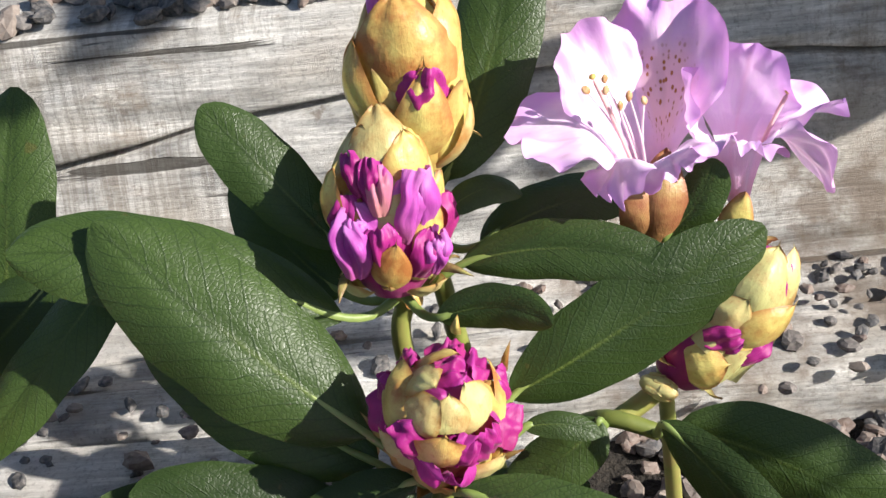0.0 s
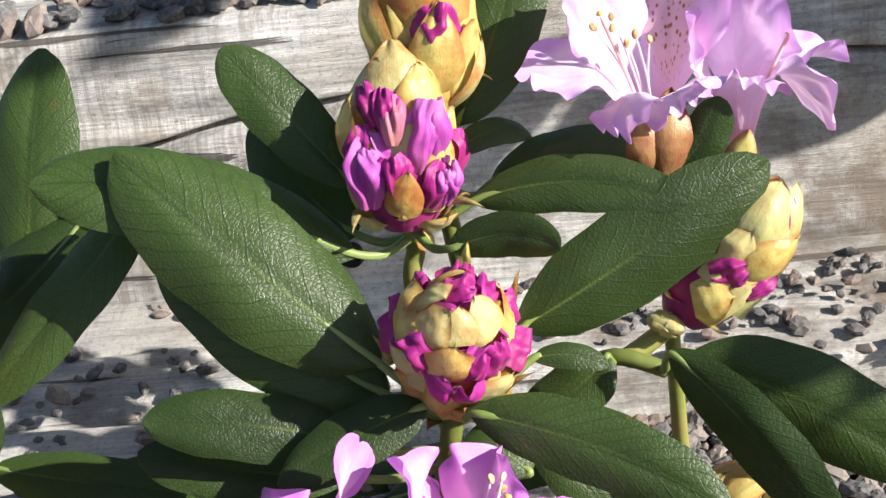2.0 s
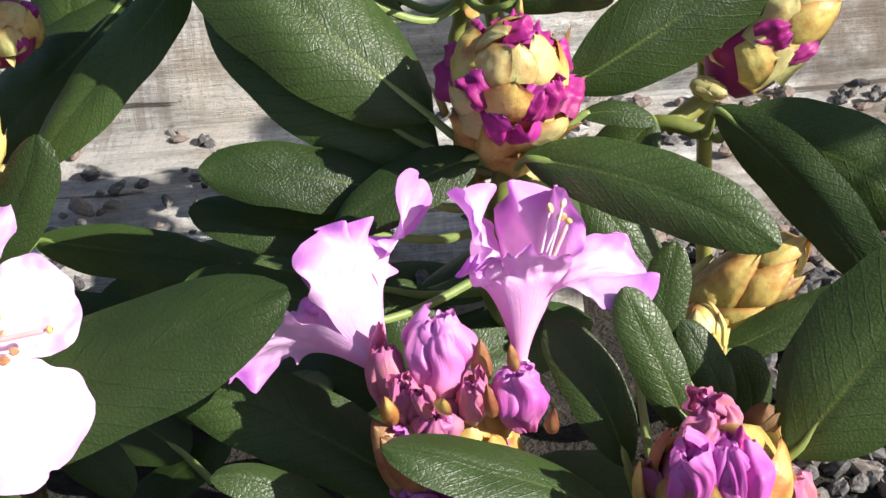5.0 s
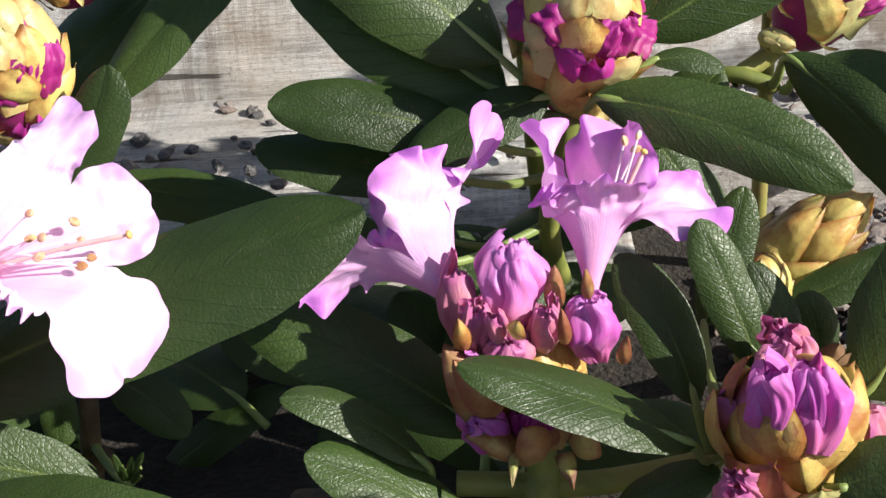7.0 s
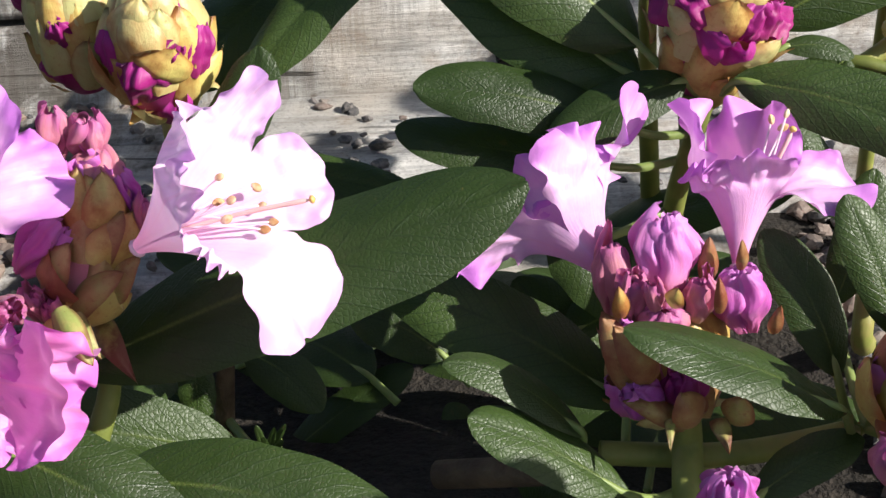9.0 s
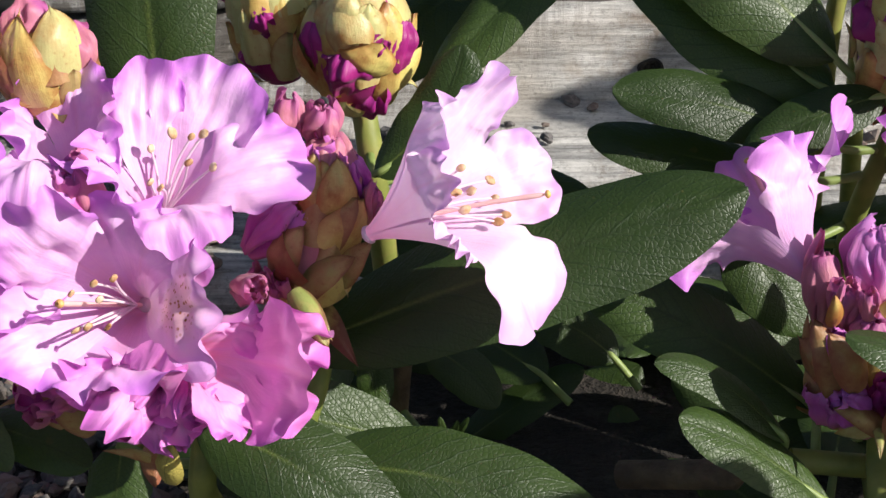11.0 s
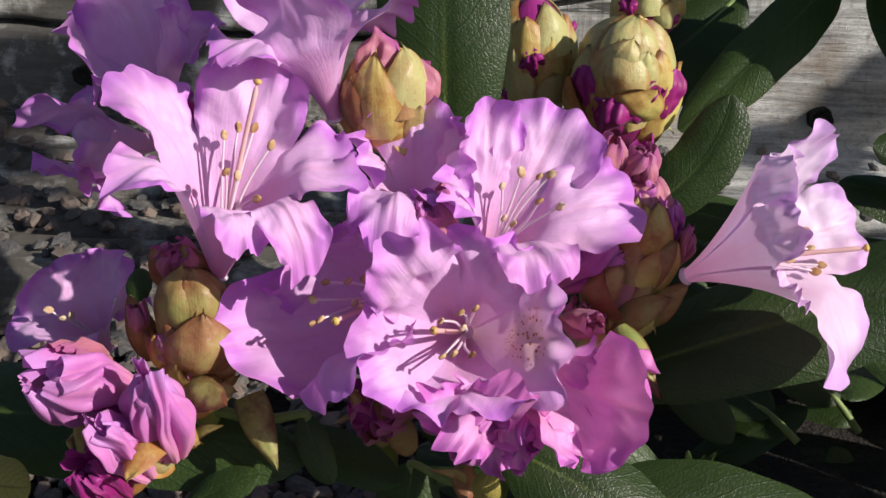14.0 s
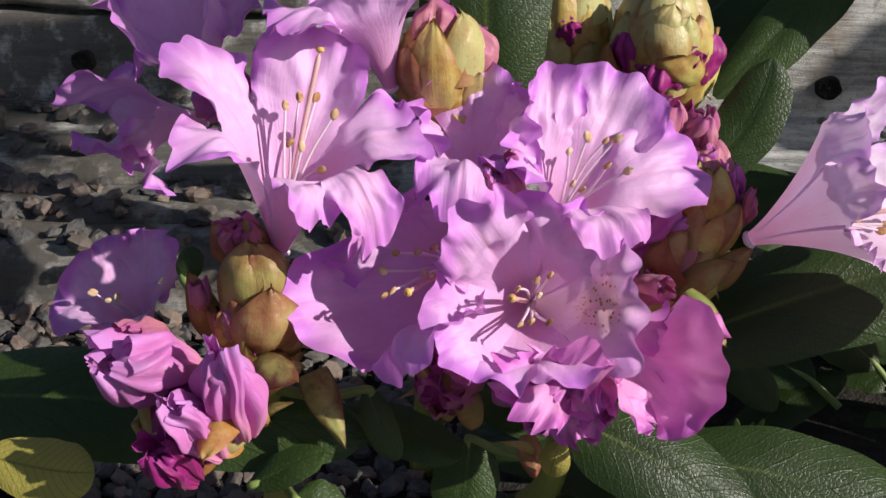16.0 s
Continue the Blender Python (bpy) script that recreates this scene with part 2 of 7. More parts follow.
    fibre = calc(n, l, "SUBTRACT", fibre, check)
    h = calc(n, l, "ADD", fibre, calc(n, l, "ADD", grain, calc(n, l, "MULTIPLY", calc(n, l, "MULTIPLY", saw, where), -0.25)))
    bump(n, l, b, h, 0.8, 0.0026)
    return m


def stone_material(name, stops, fleck):
    m, n, l, b = material(name, 0.75)
    vec = place_vec(n)
    rnd = n.new("ShaderNodeObjectInfo").outputs["Random"]
    isl = n.new("ShaderNodeNewGeometry").outputs["Random Per Island"]
    pick = calc(n, l, "FRACT", calc(n, l, "ADD", rnd, isl))
    col = ramp(n, l, pick, *stops)
    sp = noise_node(n, l, 420.0, 4.0, vec)
    col = mix(n, l, ramp(n, l, sp, (0.4, grey(0.0)), (0.7, grey(0.45))), col, fleck)
    l.new(col, b.inputs["Base Color"])
    bump(n, l, b, noise_node(n, l, 300.0, 5.0, vec), 0.4, 0.001)
    return m


M_LEAF = leaf_material("leaf_green", (0.019, 0.036, 0.008), (0.049, 0.084, 0.019))
M_LEAF_YELLOW = leaf_material("leaf_yellowing", (0.34, 0.30, 0.06), (0.55, 0.44, 0.12), 0.45)
# Paler lilac, with the white of full sun put into its colour.
M_PETAL = petal_material("petal_lilac", (0.86, 0.48, 0.69), (0.92, 0.73, 0.93), (0.77, 0.44, 0.86))
# The same lilac, with the purple of petal shade put into its colour.
M_PETAL_RICH = petal_material("petal_lilac_rich", (0.83, 0.39, 0.63), (0.87, 0.53, 0.85), (0.67, 0.23, 0.76))
M_PETAL_SPOT = petal_material("petal_lilac_spotted", (0.85, 0.48, 0.62), (0.88, 0.62, 0.85), (0.76, 0.37, 0.83), True)
M_PETAL_DEEP = petal_material("petal_orchid", (0.86, 0.34, 0.52), (0.86, 0.40, 0.76), (0.70, 0.18, 0.64))
M_WAD = petal_material("petal_magenta", (0.36, 0.02, 0.15), (0.36, 0.008, 0.19), (0.42, 0.03, 0.28), False, 0.25)
M_WAD_VIOLET = petal_material("petal_violet", (0.58, 0.12, 0.36), (0.48, 0.06, 0.43), (0.62, 0.20, 0.60), False, 0.26)
M_WAD_LIGHT = petal_material("petal_bud_orchid", (0.74, 0.18, 0.42), (0.60, 0.11, 0.50), (0.66, 0.24, 0.66), False, 0.28)
M_WAD_ROSE = petal_material("petal_bud_rose", (0.86, 0.34, 0.52), (0.74, 0.22, 0.62), (0.70, 0.30, 0.74), False, 0.28)
M_WAD_PINK = petal_material("petal_faded_pink", (0.60, 0.26, 0.24), (0.58, 0.19, 0.28), (0.50, 0.12, 0.34), False, 0.22)
M_SCALE = scale_material("bud_scale_green", (0.57, 0.55, 0.23), (0.56, 0.45, 0.19), (0.42, 0.21, 0.06), -0.10)
M_SCALE_TAN = scale_material("bud_scale_tan", (0.64, 0.55, 0.17), (0.58, 0.40, 0.12), (0.40, 0.16, 0.045), 0.0)
M_SCALE_BROWN = scale_material("bud_scale_brown", (0.44, 0.33, 0.13), (0.40, 0.21, 0.085), (0.27, 0.09, 0.045), 0.04)
M_SCALE_OLIVE = scale_material("bud_scale_olive", (0.36, 0.34, 0.10), (0.38, 0.26, 0.09), (0.24, 0.09, 0.035), 0.0)
M_BRACT = scale_material("bract_green", (0.30, 0.36, 0.10), (0.40, 0.36, 0.12), (0.16, 0.06, 0.03), 0.06)
M_RIB = plain_material("leaf_midrib", [(0.3, (0.15, 0.21, 0.05)), (0.7, (0.24, 0.31, 0.09))], 80.0, 0.5)
M_STEM = plain_material("stem_green", [(0.3, (0.14, 0.17, 0.035)), (0.55, (0.24, 0.26, 0.06)), (0.75, (0.30, 0.24, 0.08))], 60.0, 0.55)
M_BARK = plain_material("stem_bark", [(0.3, (0.075, 0.05, 0.03)), (0.55, (0.17, 0.12, 0.065)), (0.75, (0.27, 0.20, 0.09))], 70.0, 0.75, 0.7, 0.002)
M_STAMEN = plain_material("filament_pink", [(0.3, (0.86, 0.68, 0.78)), (0.7, (0.90, 0.78, 0.84))], 90.0, 0.5, 0.1, 0.0003, 0.2)
M_STYLE = plain_material("style_pink", [(0.3, (0.84, 0.50, 0.50)), (0.7, (0.88, 0.62, 0.58))], 90.0, 0.45, 0.1, 0.0003, 0.2)
M_ANTHER = plain_material("anther_tan", [(0.3, (0.34, 0.16, 0.06)), (0.5, (0.55, 0.35, 0.18)), (0.75, (0.74, 0.61, 0.43))], 380.0, 0.7, 0.4, 0.0005)
M_STIGMA = plain_material("stigma_yellow", [(0.3, (0.62, 0.34, 0.12)), (0.7, (0.78, 0.58, 0.14))], 200.0, 0.4)
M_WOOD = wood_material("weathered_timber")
M_STONE = stone_material("gravel_stone", [(0.0, (0.04, 0.041, 0.045)), (0.35, (0.085, 0.085, 0.088)), (0.6, (0.16, 0.11, 0.09)), (0.85, (0.21, 0.175, 0.15)), (1.0, (0.06, 0.06, 0.065))], (0.34, 0.30, 0.27))
# The gravel stone again, darkened in colour for the shaded left side.
M_STONE_SHADE = stone_material("gravel_shade", [(0.0, (0.045, 0.045, 0.05)), (0.35, (0.075, 0.07, 0.066)), (0.6, (0.15, 0.105, 0.085)), (0.85, (0.23, 0.165, 0.13)), (1.0, (0.05, 0.05, 0.055))], (0.20, 0.175, 0.155))
M_SOIL = plain_material("dark_soil", [(0.3, (0.010, 0.008, 0.006)), (0.6, (0.024, 0.019, 0.014)), (0.8, (0.05, 0.04, 0.03))], 90.0, 0.95, 1.0, 0.004)
M_LITTER = plain_material("dry_litter", [(0.3, (0.12, 0.06, 0.03)), (0.7, (0.30, 0.18, 0.09))], 80.0, 0.85, 0.5, 0.001)


# ---- building helpers ----
UP_FACE = Vector((0.0, -0.62, 0.78))


def sheet(name, nu, nv, fn, mat, wrap=False):
    """A mesh from a sheet of (nu+1) x (nv+1) points of fn(u, v), with its UV map."""
    vs, fs, uvs = [], [], []
    for j in range(nv + 1):
        for i in range(nu + 1):
            vs.append(fn(i / nu, j / nv))
    w = nu + 1
    for j in range(nv):
        for i in range(nu):
            fs.append((j * w + i, j * w + i + 1, (j + 1) * w + i + 1, (j + 1) * w + i))
            uvs += [(i / nu, j / nv), ((i + 1) / nu, j / nv), ((i + 1) / nu, (j + 1) / nv), (i / nu, (j + 1) / nv)]
    me = bpy.data.meshes.new(name)
    me.from_pydata(vs, [], fs)
    lay = me.uv_layers.new(name="UVMap")
    lay.data.foreach_set("uv", [c for p in uvs for c in p])
    me.polygons.foreach_set("use_smooth", [True] * len(fs))
    me.materials.append(mat)
    me.update()
    return me


def join_meshes(name, meshes):
    """One mesh out of several; each keeps its first material."""
    out = bpy.data.meshes.new(name)
    vs, fs, uvs, mi, mats = [], [], [], [], []
    for me in meshes:
        if me.materials[0] not in mats:
            mats.append(me.materials[0])
        k, o = mats.index(me.materials[0]), len(vs)
        vs += [tuple(v.co) for v in me.vertices]
        for p in me.polygons:
            fs.append([o + i for i in p.vertices])
            mi.append(k)
        lay = me.uv_layers[0].data if me.uv_layers else None
        for p in me.polygons:
            for i in p.loop_indices:
                uvs += list(lay[i].uv) if lay else [0.5, 0.5]
    out.from_pydata(vs, [], fs)
    out.uv_layers.new(name="UVMap").data.foreach_set("uv", uvs)
    for m in mats:
        out.materials.append(m)
    out.polygons.foreach_set("material_index", mi)
    out.polygons.foreach_set("use_smooth", [True] * len(fs))
    for me in meshes:
        bpy.data.meshes.remove(me)
    return out


def part(name, me, parent, label="", m=None):
    ob = new(name, me)
    ob.parent = parent
    if parent.data is None:
        ob.matrix_parent_inverse = parent.matrix_basis.inverted()
    if m is not None:
        ob.matrix_basis = m
    if label:
        ob["label"] = label
    return ob


def tube_mesh(name, pts, radii, mat, sides=8):
    """A tapered tube along a smooth line through pts."""
    pts = [Vector(p) for p in pts]
    fine, rr = [], []
    for i in range(len(pts) - 1):
        p0, p1, p2, p3 = pts[max(i - 1, 0)], pts[i], pts[i + 1], pts[min(i + 2, len(pts) - 1)]
        for s in range(6):
            t = s / 6
            fine.append(0.5 * ((2 * p1) + (p2 - p0) * t + (2 * p0 - 5 * p1 + 4 * p2 - p3) * t * t + (3 * p1 - p0 - 3 * p2 + p3) * t ** 3))
            rr.append(radii[i] * (1 - t) + radii[i + 1] * t)
    fine.append(pts[-1])
    rr.append(radii[-1])
    n = len(fine) - 1
    side = None
    frames = []
    for i, p in enumerate(fine):
        d = (fine[min(i + 1, n)] - fine[max(i - 1, 0)]).normalized()
        if side is None:
            side = d.orthogonal().normalized()
        side = (side - d * side.dot(d)).normalized()
        frames.append((p, side.copy(), d.cross(side)))

    def fn(u, v):
        k = min(int(round(v * n)), n)
        p, a, b = frames[k]
        ang = u * math.tau
        return p + (a * math.cos(ang) + b * math.sin(ang)) * rr[k] * (0.02 if k == n else 1)

    return sheet(name, sides, n, fn, mat)


def frame_of(axis, ref=UP_FACE):
    """Right, up-facing and along for a thing that points along axis and faces ref."""
    z = Vector(axis).normalized()
    y = ref - z * ref.dot(z)
    y = y.normalized() if y.length > 1e-4 else z.orthogonal().normalized()
    return y.cross(z), y, z


def leaf(bush, base, mid, tip, width, roll=0.0, curl=0.22, mat=None, seed=0, fold=0.0, label="", stalk=0.012, foot=None):
    """A leathery leaf whose midrib runs from base through mid to tip, with a short stalk behind its base."""
    mat = mat or M_LEAF
    base, mid, tip = Vector(base), Vector(mid), Vector(tip)
    ctrl = mid * 2 - (base + tip) * 0.5
    length = (tip - base).length
    right, face, along = frame_of(tip - base)
    q = Matrix.Rotation(radians(roll), 3, along)
    right, face = q @ right, q @ face
    rnd = random.Random(seed * 7 + int(abs(base.x) * 9973))
    ph, ph2 = rnd.uniform(0, 6), rnd.uniform(0, 6)

    def spine(v):
        return base * (1 - v) ** 2 + ctrl * 2 * v * (1 - v) + tip * v * v

    def tangent(v):
        return ((ctrl - base) * (1 - v) + (tip - ctrl) * v).normalized()

    def fn(u, v):
        x = u * 2 - 1
        vv = 0.004 + v * 0.992
        tap = 2 * vv ** 0.92 - 1
        w = max(0.0, 1 - abs(tap) ** (2.3 if tap < 0 else 2.7)) ** (0.72 if tap < 0 else 0.58) * width * 0.5
        w *= 1 + 0.02 * math.sin(vv * 23 + ph + 2 * x)
        t = tangent(vv)
        r = (right - t * right.dot(t)).normalized()
        f = t.cross(r)
        f = f if f.dot(face) > 0 else -f
        ax = abs(x)
        down = -curl * ax ** 2.4 + fold * ax + 0.045 * (1 - ax) * -math.exp(-(x / 0.10) ** 2)
        wav = 0.035 * math.sin(vv * 9 + ph + x) * ax + 0.012 * math.sin(vv * 40 - ax * 9 + ph2) * ax * (1 - ax)
        lift = 0.006 * noise.noise(Vector((x * 1.3 + ph, vv * 4, ph2))) * length * 2
        return spine(vv) + r * (w * x * (1 - 0.10 * curl * ax * ax)) + f * ((down + wav) * w + lift)

    ob = part("leaf", sheet("leaf", 14, 26, fn, mat), bush, label)
    back = base - tangent(0.0) * stalk - Vector((0, 0, 0.2 * stalk))
    start = [Vector(foot), Vector(foot).lerp(base, 0.55) - Vector((0, 0, 0.003))] if foot else [back]
    rib = start + [spine(0.02) - face * 0.0004, spine(0.16) - face * 0.0016, spine(0.5) - face * 0.0030]
    part("midrib", tube_mesh("midrib", rib, [0.0019, 0.0016, 0.0014, 0.0011, 0.0008][-len(rib):], M_RIB, 7), ob)
    return ob


def bud_radius(s):
    return max(0.0, 1 - abs(2 * s - 0.86) ** 2.6 / (1.14 ** 2.6 if s > 0.43 else 0.86 ** 2.6) * (0.96 if s > 0.43 else 0.72)) ** 0.62


def scale_mesh(length, radius, az, s0, s1, wide, off, mat, flick=0.0, ruffle=0.0, seed=0.0, sharp=1.0, name="bud_scale", nu=10, nv=12, puff=0.13, prof=None):
    """A cupped scale or petal that lies on the round body of a bud, in the bud's own frame (it points along z)."""
    def fn(u, v):
        x = u * 2 - 1
        w = wide * (1 - v ** (2.1 * sharp)) ** 0.62 * (0.72 + 0.5 * v * (1 - v))
        if ruffle:
            w *= 1 + 0.25 * noise.noise(Vector((seed, v * 3, 0)))
        s = s0 + (s1 - s0) * v * (1 - 0.12 * x * x * (1 - v))
        body_r = (prof or bud_radius)(min(s, 0.99)) * radius
        r = body_r * (1 + off) + radius * (puff * (1 - x * x) - 0.10 * x * x) * (1 - 0.55 * v ** 3) + radius * flick * v ** 4
        r += radius * 0.05 * math.exp(-(x / 0.12) ** 2) * (1 - 0.5 * v) * (ruffle == 0)
        if ruffle:
            r += radius * ruffle * (0.55 * math.sin(x * 6 + seed + v * 2) + 0.9 * noise.noise(Vector((x * 1.8 + seed, v * 3, seed))) + 0.3 * math.sin(x * 14 + seed * 2)) * (0.35 + v)
        else:
            r += radius * 0.06 * noise.noise(Vector((x * 1.5 + seed * 3, v * 2.5, seed)))
        a = az + x * w
        return Vector((math.cos(a) * r, math.sin(a) * r, s * length))
    return sheet(name, nu, nv, fn, mat)


def bud_frame(base, tip, spin=0.0, ref=UP_FACE):
    base, tip = Vector(base), Vector(tip)
    right, face, along = frame_of(tip - base, ref)
    m = Matrix((right, face, along)).transposed().to_4x4()
    m.translation = base
    return m @ Matrix.Rotation(spin, 4, "Z"), (tip - base).length


def bud(bush, base, tip, radius, scales=20, petals=10, mats=None, wad=None, seed=1, label="", tight=False, top_petals=False, bracts=4, spin=None, shy=0.0):
    """A flower bud: a body, overlapping scales in a spiral, magenta petals that push out between them, and narrow bracts at the foot."""
    rnd = random.Random(seed)
    mats, wad = mats or [M_SCALE, M_SCALE_TAN], wad or [M_WAD]
    m, length = bud_frame(base, tip, rnd.uniform(0, 6) if spin is None else spin)

    def body(u, v):
        a = u * math.tau
        r = bud_radius(v) * radius * 0.90 * (1 if v < 0.999 else 0.01)
        return Vector((math.cos(a) * r, math.sin(a) * r, length * v * 0.96))

    core = part("flower_bud", sheet("flower_bud", 20, 14, body, mats[0] if tight else wad[0]), bush, label, m)
    for k in range(scales):
        q = (k + 0.5) / scales
        az = k * 2.39996 + rnd.uniform(-0.2, 0.2)
        s0 = 0.01 + 0.58 * q ** 0.9
        s1 = min(1.0, s0 + rnd.uniform(0.36, 0.46))
        wide = (0.60 + 0.95 * q ** 3) * rnd.uniform(0.88, 1.12)
        mat = mats[0] if rnd.random() < 0.25 + 0.65 * q * (len(mats) > 1) else mats[-1]
        part("bud_scale", scale_mesh(length, radius, az, s0, s1, wide, 0.05 - 0.10 * q - shy, mat, rnd.choice((0.04, 0.12, 0.20)) * (1 - q), 0, rnd.uniform(0, 9), rnd.uniform(0.8, 1.25), puff=rnd.uniform(0.05, 0.10)), core)
    for k in range(petals):
        q = (k + 0.5) / petals
        az = k * 2.39996 * (1 if petals > 3 else 0.4) + 1.25 + rnd.uniform(-0.25, 0.25)
        s = 0.10 + (0.72 if top_petals else 0.52) * q
        out = Vector((math.cos(az), math.sin(az), 0))
        r0 = bud_radius(s) * radius
        a = out * r0 * 0.42 + Vector((0, 0, max(0.0, s - 0.10) * length))
        z = out * r0 * rnd.uniform(1.06, 1.18) + Vector((0, 0, (s + 0.24 * rnd.uniform(0.8, 1.2)) * length))
        pm, pl = bud_frame(a, z, rnd.uniform(0, 6))
        part("petal", wad_mesh(pl, radius * rnd.uniform(0.24, 0.34), rnd.choice(wad), rnd.randrange(900), 3, 0.3, 0.6, 26, 16), core, "", pm)
    for k in range(bracts):
        az = k * math.tau / max(bracts, 1) + rnd.uniform(-0.4, 0.4)
        le = rnd.uniform(0.28, 0.42)

        def fn(u, v, az=az, le=le, sd=rnd.uniform(0, 9)):
            x = (u * 2 - 1) * (1 - v ** 1.5) * 0.10 * radius * 2.2
            out = radius * (0.62 + 0.75 * v * le * 2)
            zz = length * (0.06 + 0.18 * v - 0.12 * v * v) - abs(u * 2 - 1) * radius * -0.05
            return Vector((math.cos(az) * out - math.sin(az) * x, math.sin(az) * out + math.cos(az) * x, zz + 0.002 * math.sin(v * 4 + sd)))
        part("bract", sheet("bract", 4, 8, fn, M_SCALE), core)
    return core


def bud_piece(core, base, tip, mid, width, mat, petal=False, seed=1, proud=0.0, keen=1.0):
    """One more scale, or one crumpled petal, laid over a bud from base to tip, bowed round the bud's middle."""
    base, tip, mid = Vector(base), Vector(tip), Vector(mid)
    half = (base + tip) * 0.5
    out = (half - mid).normalized()
    along = (tip - base)
    length = along.length
    along.normalize()
    out = (out - along * out.dot(along)).normalized()
    right = along.cross(out)
    rho = max((half - mid).length, length * 0.62)
    rnd = random.Random(seed)
    sd = rnd.uniform(0, 60)

    def fn(u, v):
        x = u * 2 - 1
        if petal:
            w = width * 0.5 * (0.62 + 0.45 * math.sin(math.pi * min(1, v * 0.8))) * (1 - max(0.0, v - 0.72) ** 2 * 7.0) ** 0.5
            ridge = 0.10 * math.sin(x * 5.2 + sd + 1.5 * math.sin(v * 3 + sd)) + 0.06 * math.sin(x * 11 + sd * 2 + v * 3) + 0.26 * noise.noise(Vector((x * 1.5 + sd, v * 2.4, sd))) + 0.10 * noise.noise(Vector((x * 3.4 + sd, v * 5.0, sd)))
            ridge += 0.10 * (0.3 - abs(noise.noise(Vector((x * 2.4 + sd, v * 1.3, 3)))))
            lift = width * ridge * (0.45 + 0.55 * v) + width * 0.19 * (1 - x ** 4) - width * 0.10
            vv = v * (1 + 0.10 * noise.noise(Vector((x * 2.0, sd, 0.5))) * v)
        else:
            w = width * 0.5 * (0.55 + 0.55 * math.sin(math.pi * min(1, 0.15 + v * 0.72))) * (1 - v ** (2.4 * keen)) ** 0.72
            lift = width * (0.055 * (1 - x * x) + 0.035 * math.exp(-(x / 0.16) ** 2) * v + 0.06 * noise.noise(Vector((x + sd, v * 2, sd))) + 0.03 * noise.noise(Vector((x * 3 + sd, v * 4.5, sd)))) + 0.10 * length * v ** 5 + 0.05 * width * x ** 4 * (0.3 + v)
            w *= 1 + 0.10 * noise.noise(Vector((sd, v * 3.0, math.copysign(3.0, x)))) * (1 - v)
            vv = v * (1 + 0.10 * v * math.exp(-(x / 0.25) ** 2))
        y = (vv - 0.5) * length
        sink = (y * y - length * length * 0.25) / (2 * rho) + (w * x) ** 2 / (1.7 * rho) + 0.16 * width * max(0.0, abs(x) - 0.6) ** 2 * 6 * (1 - v)
        tuck = 0.10 * length * (1 - v) ** 3
        return half + along * y + right * (w * x) + out * (lift - sink - tuck + proud)
    ob = part("petal" if petal else "bud_scale", sheet("piece", 18 if petal else 12, 18 if petal else 14, fn, mat), core)
    ob.matrix_parent_inverse = core.matrix_basis.inverted()
    return ob


def wad_mesh(length, radius, mat, seed, lobes=5, depth=0.24, mouth=0.55, nu=44, nv=26):
    """The folded, crumpled petals of a flower that has not opened yet."""
    rnd = random.Random(seed)
    ph, tw = rnd.uniform(0, 6), rnd.uniform(-1.2, 1.2)

    def fn(u, v):
        a = u * math.tau
        prof = (0.34 + 0.66 * math.sin(min(1.0, v * 1.25) * math.pi / 2) ** 1.3) * (1 - max(0, v - 0.7) ** 1.6 * 3.0 * mouth)
        aa = a + tw * v
        d = Vector((math.cos(aa), math.sin(aa), 0.0))
        sd = Vector((seed * 3.7 % 50, seed * 1.3 % 50, v * 0.9 + seed % 31))
        crease = 0.42 - abs(noise.noise(d * 1.5 + sd)) * 1.9 - abs(noise.noise(d * 3.1 + sd)) * 0.8
        crum = 0.22 * noise.noise(Vector((d.x, d.y, v * 3)) * 1.7 + sd)
        r = radius * max(0.06, prof * (1 + (depth * 1.5 * crease + crum) * (0.25 + 0.9 * v)))
        z = length * (v + 0.16 * v * v * noise.noise(d * 1.9 + Vector((seed % 17, 3, 1))))
        if v > 0.93:
            r *= 0.55 - (v - 0.93) * 4
            z -= length * (v - 0.93) * 2.2
        return Vector((math.cos(a) * r, math.sin(a) * r, z))
    return sheet("petal_wad", nu, nv, fn, mat)


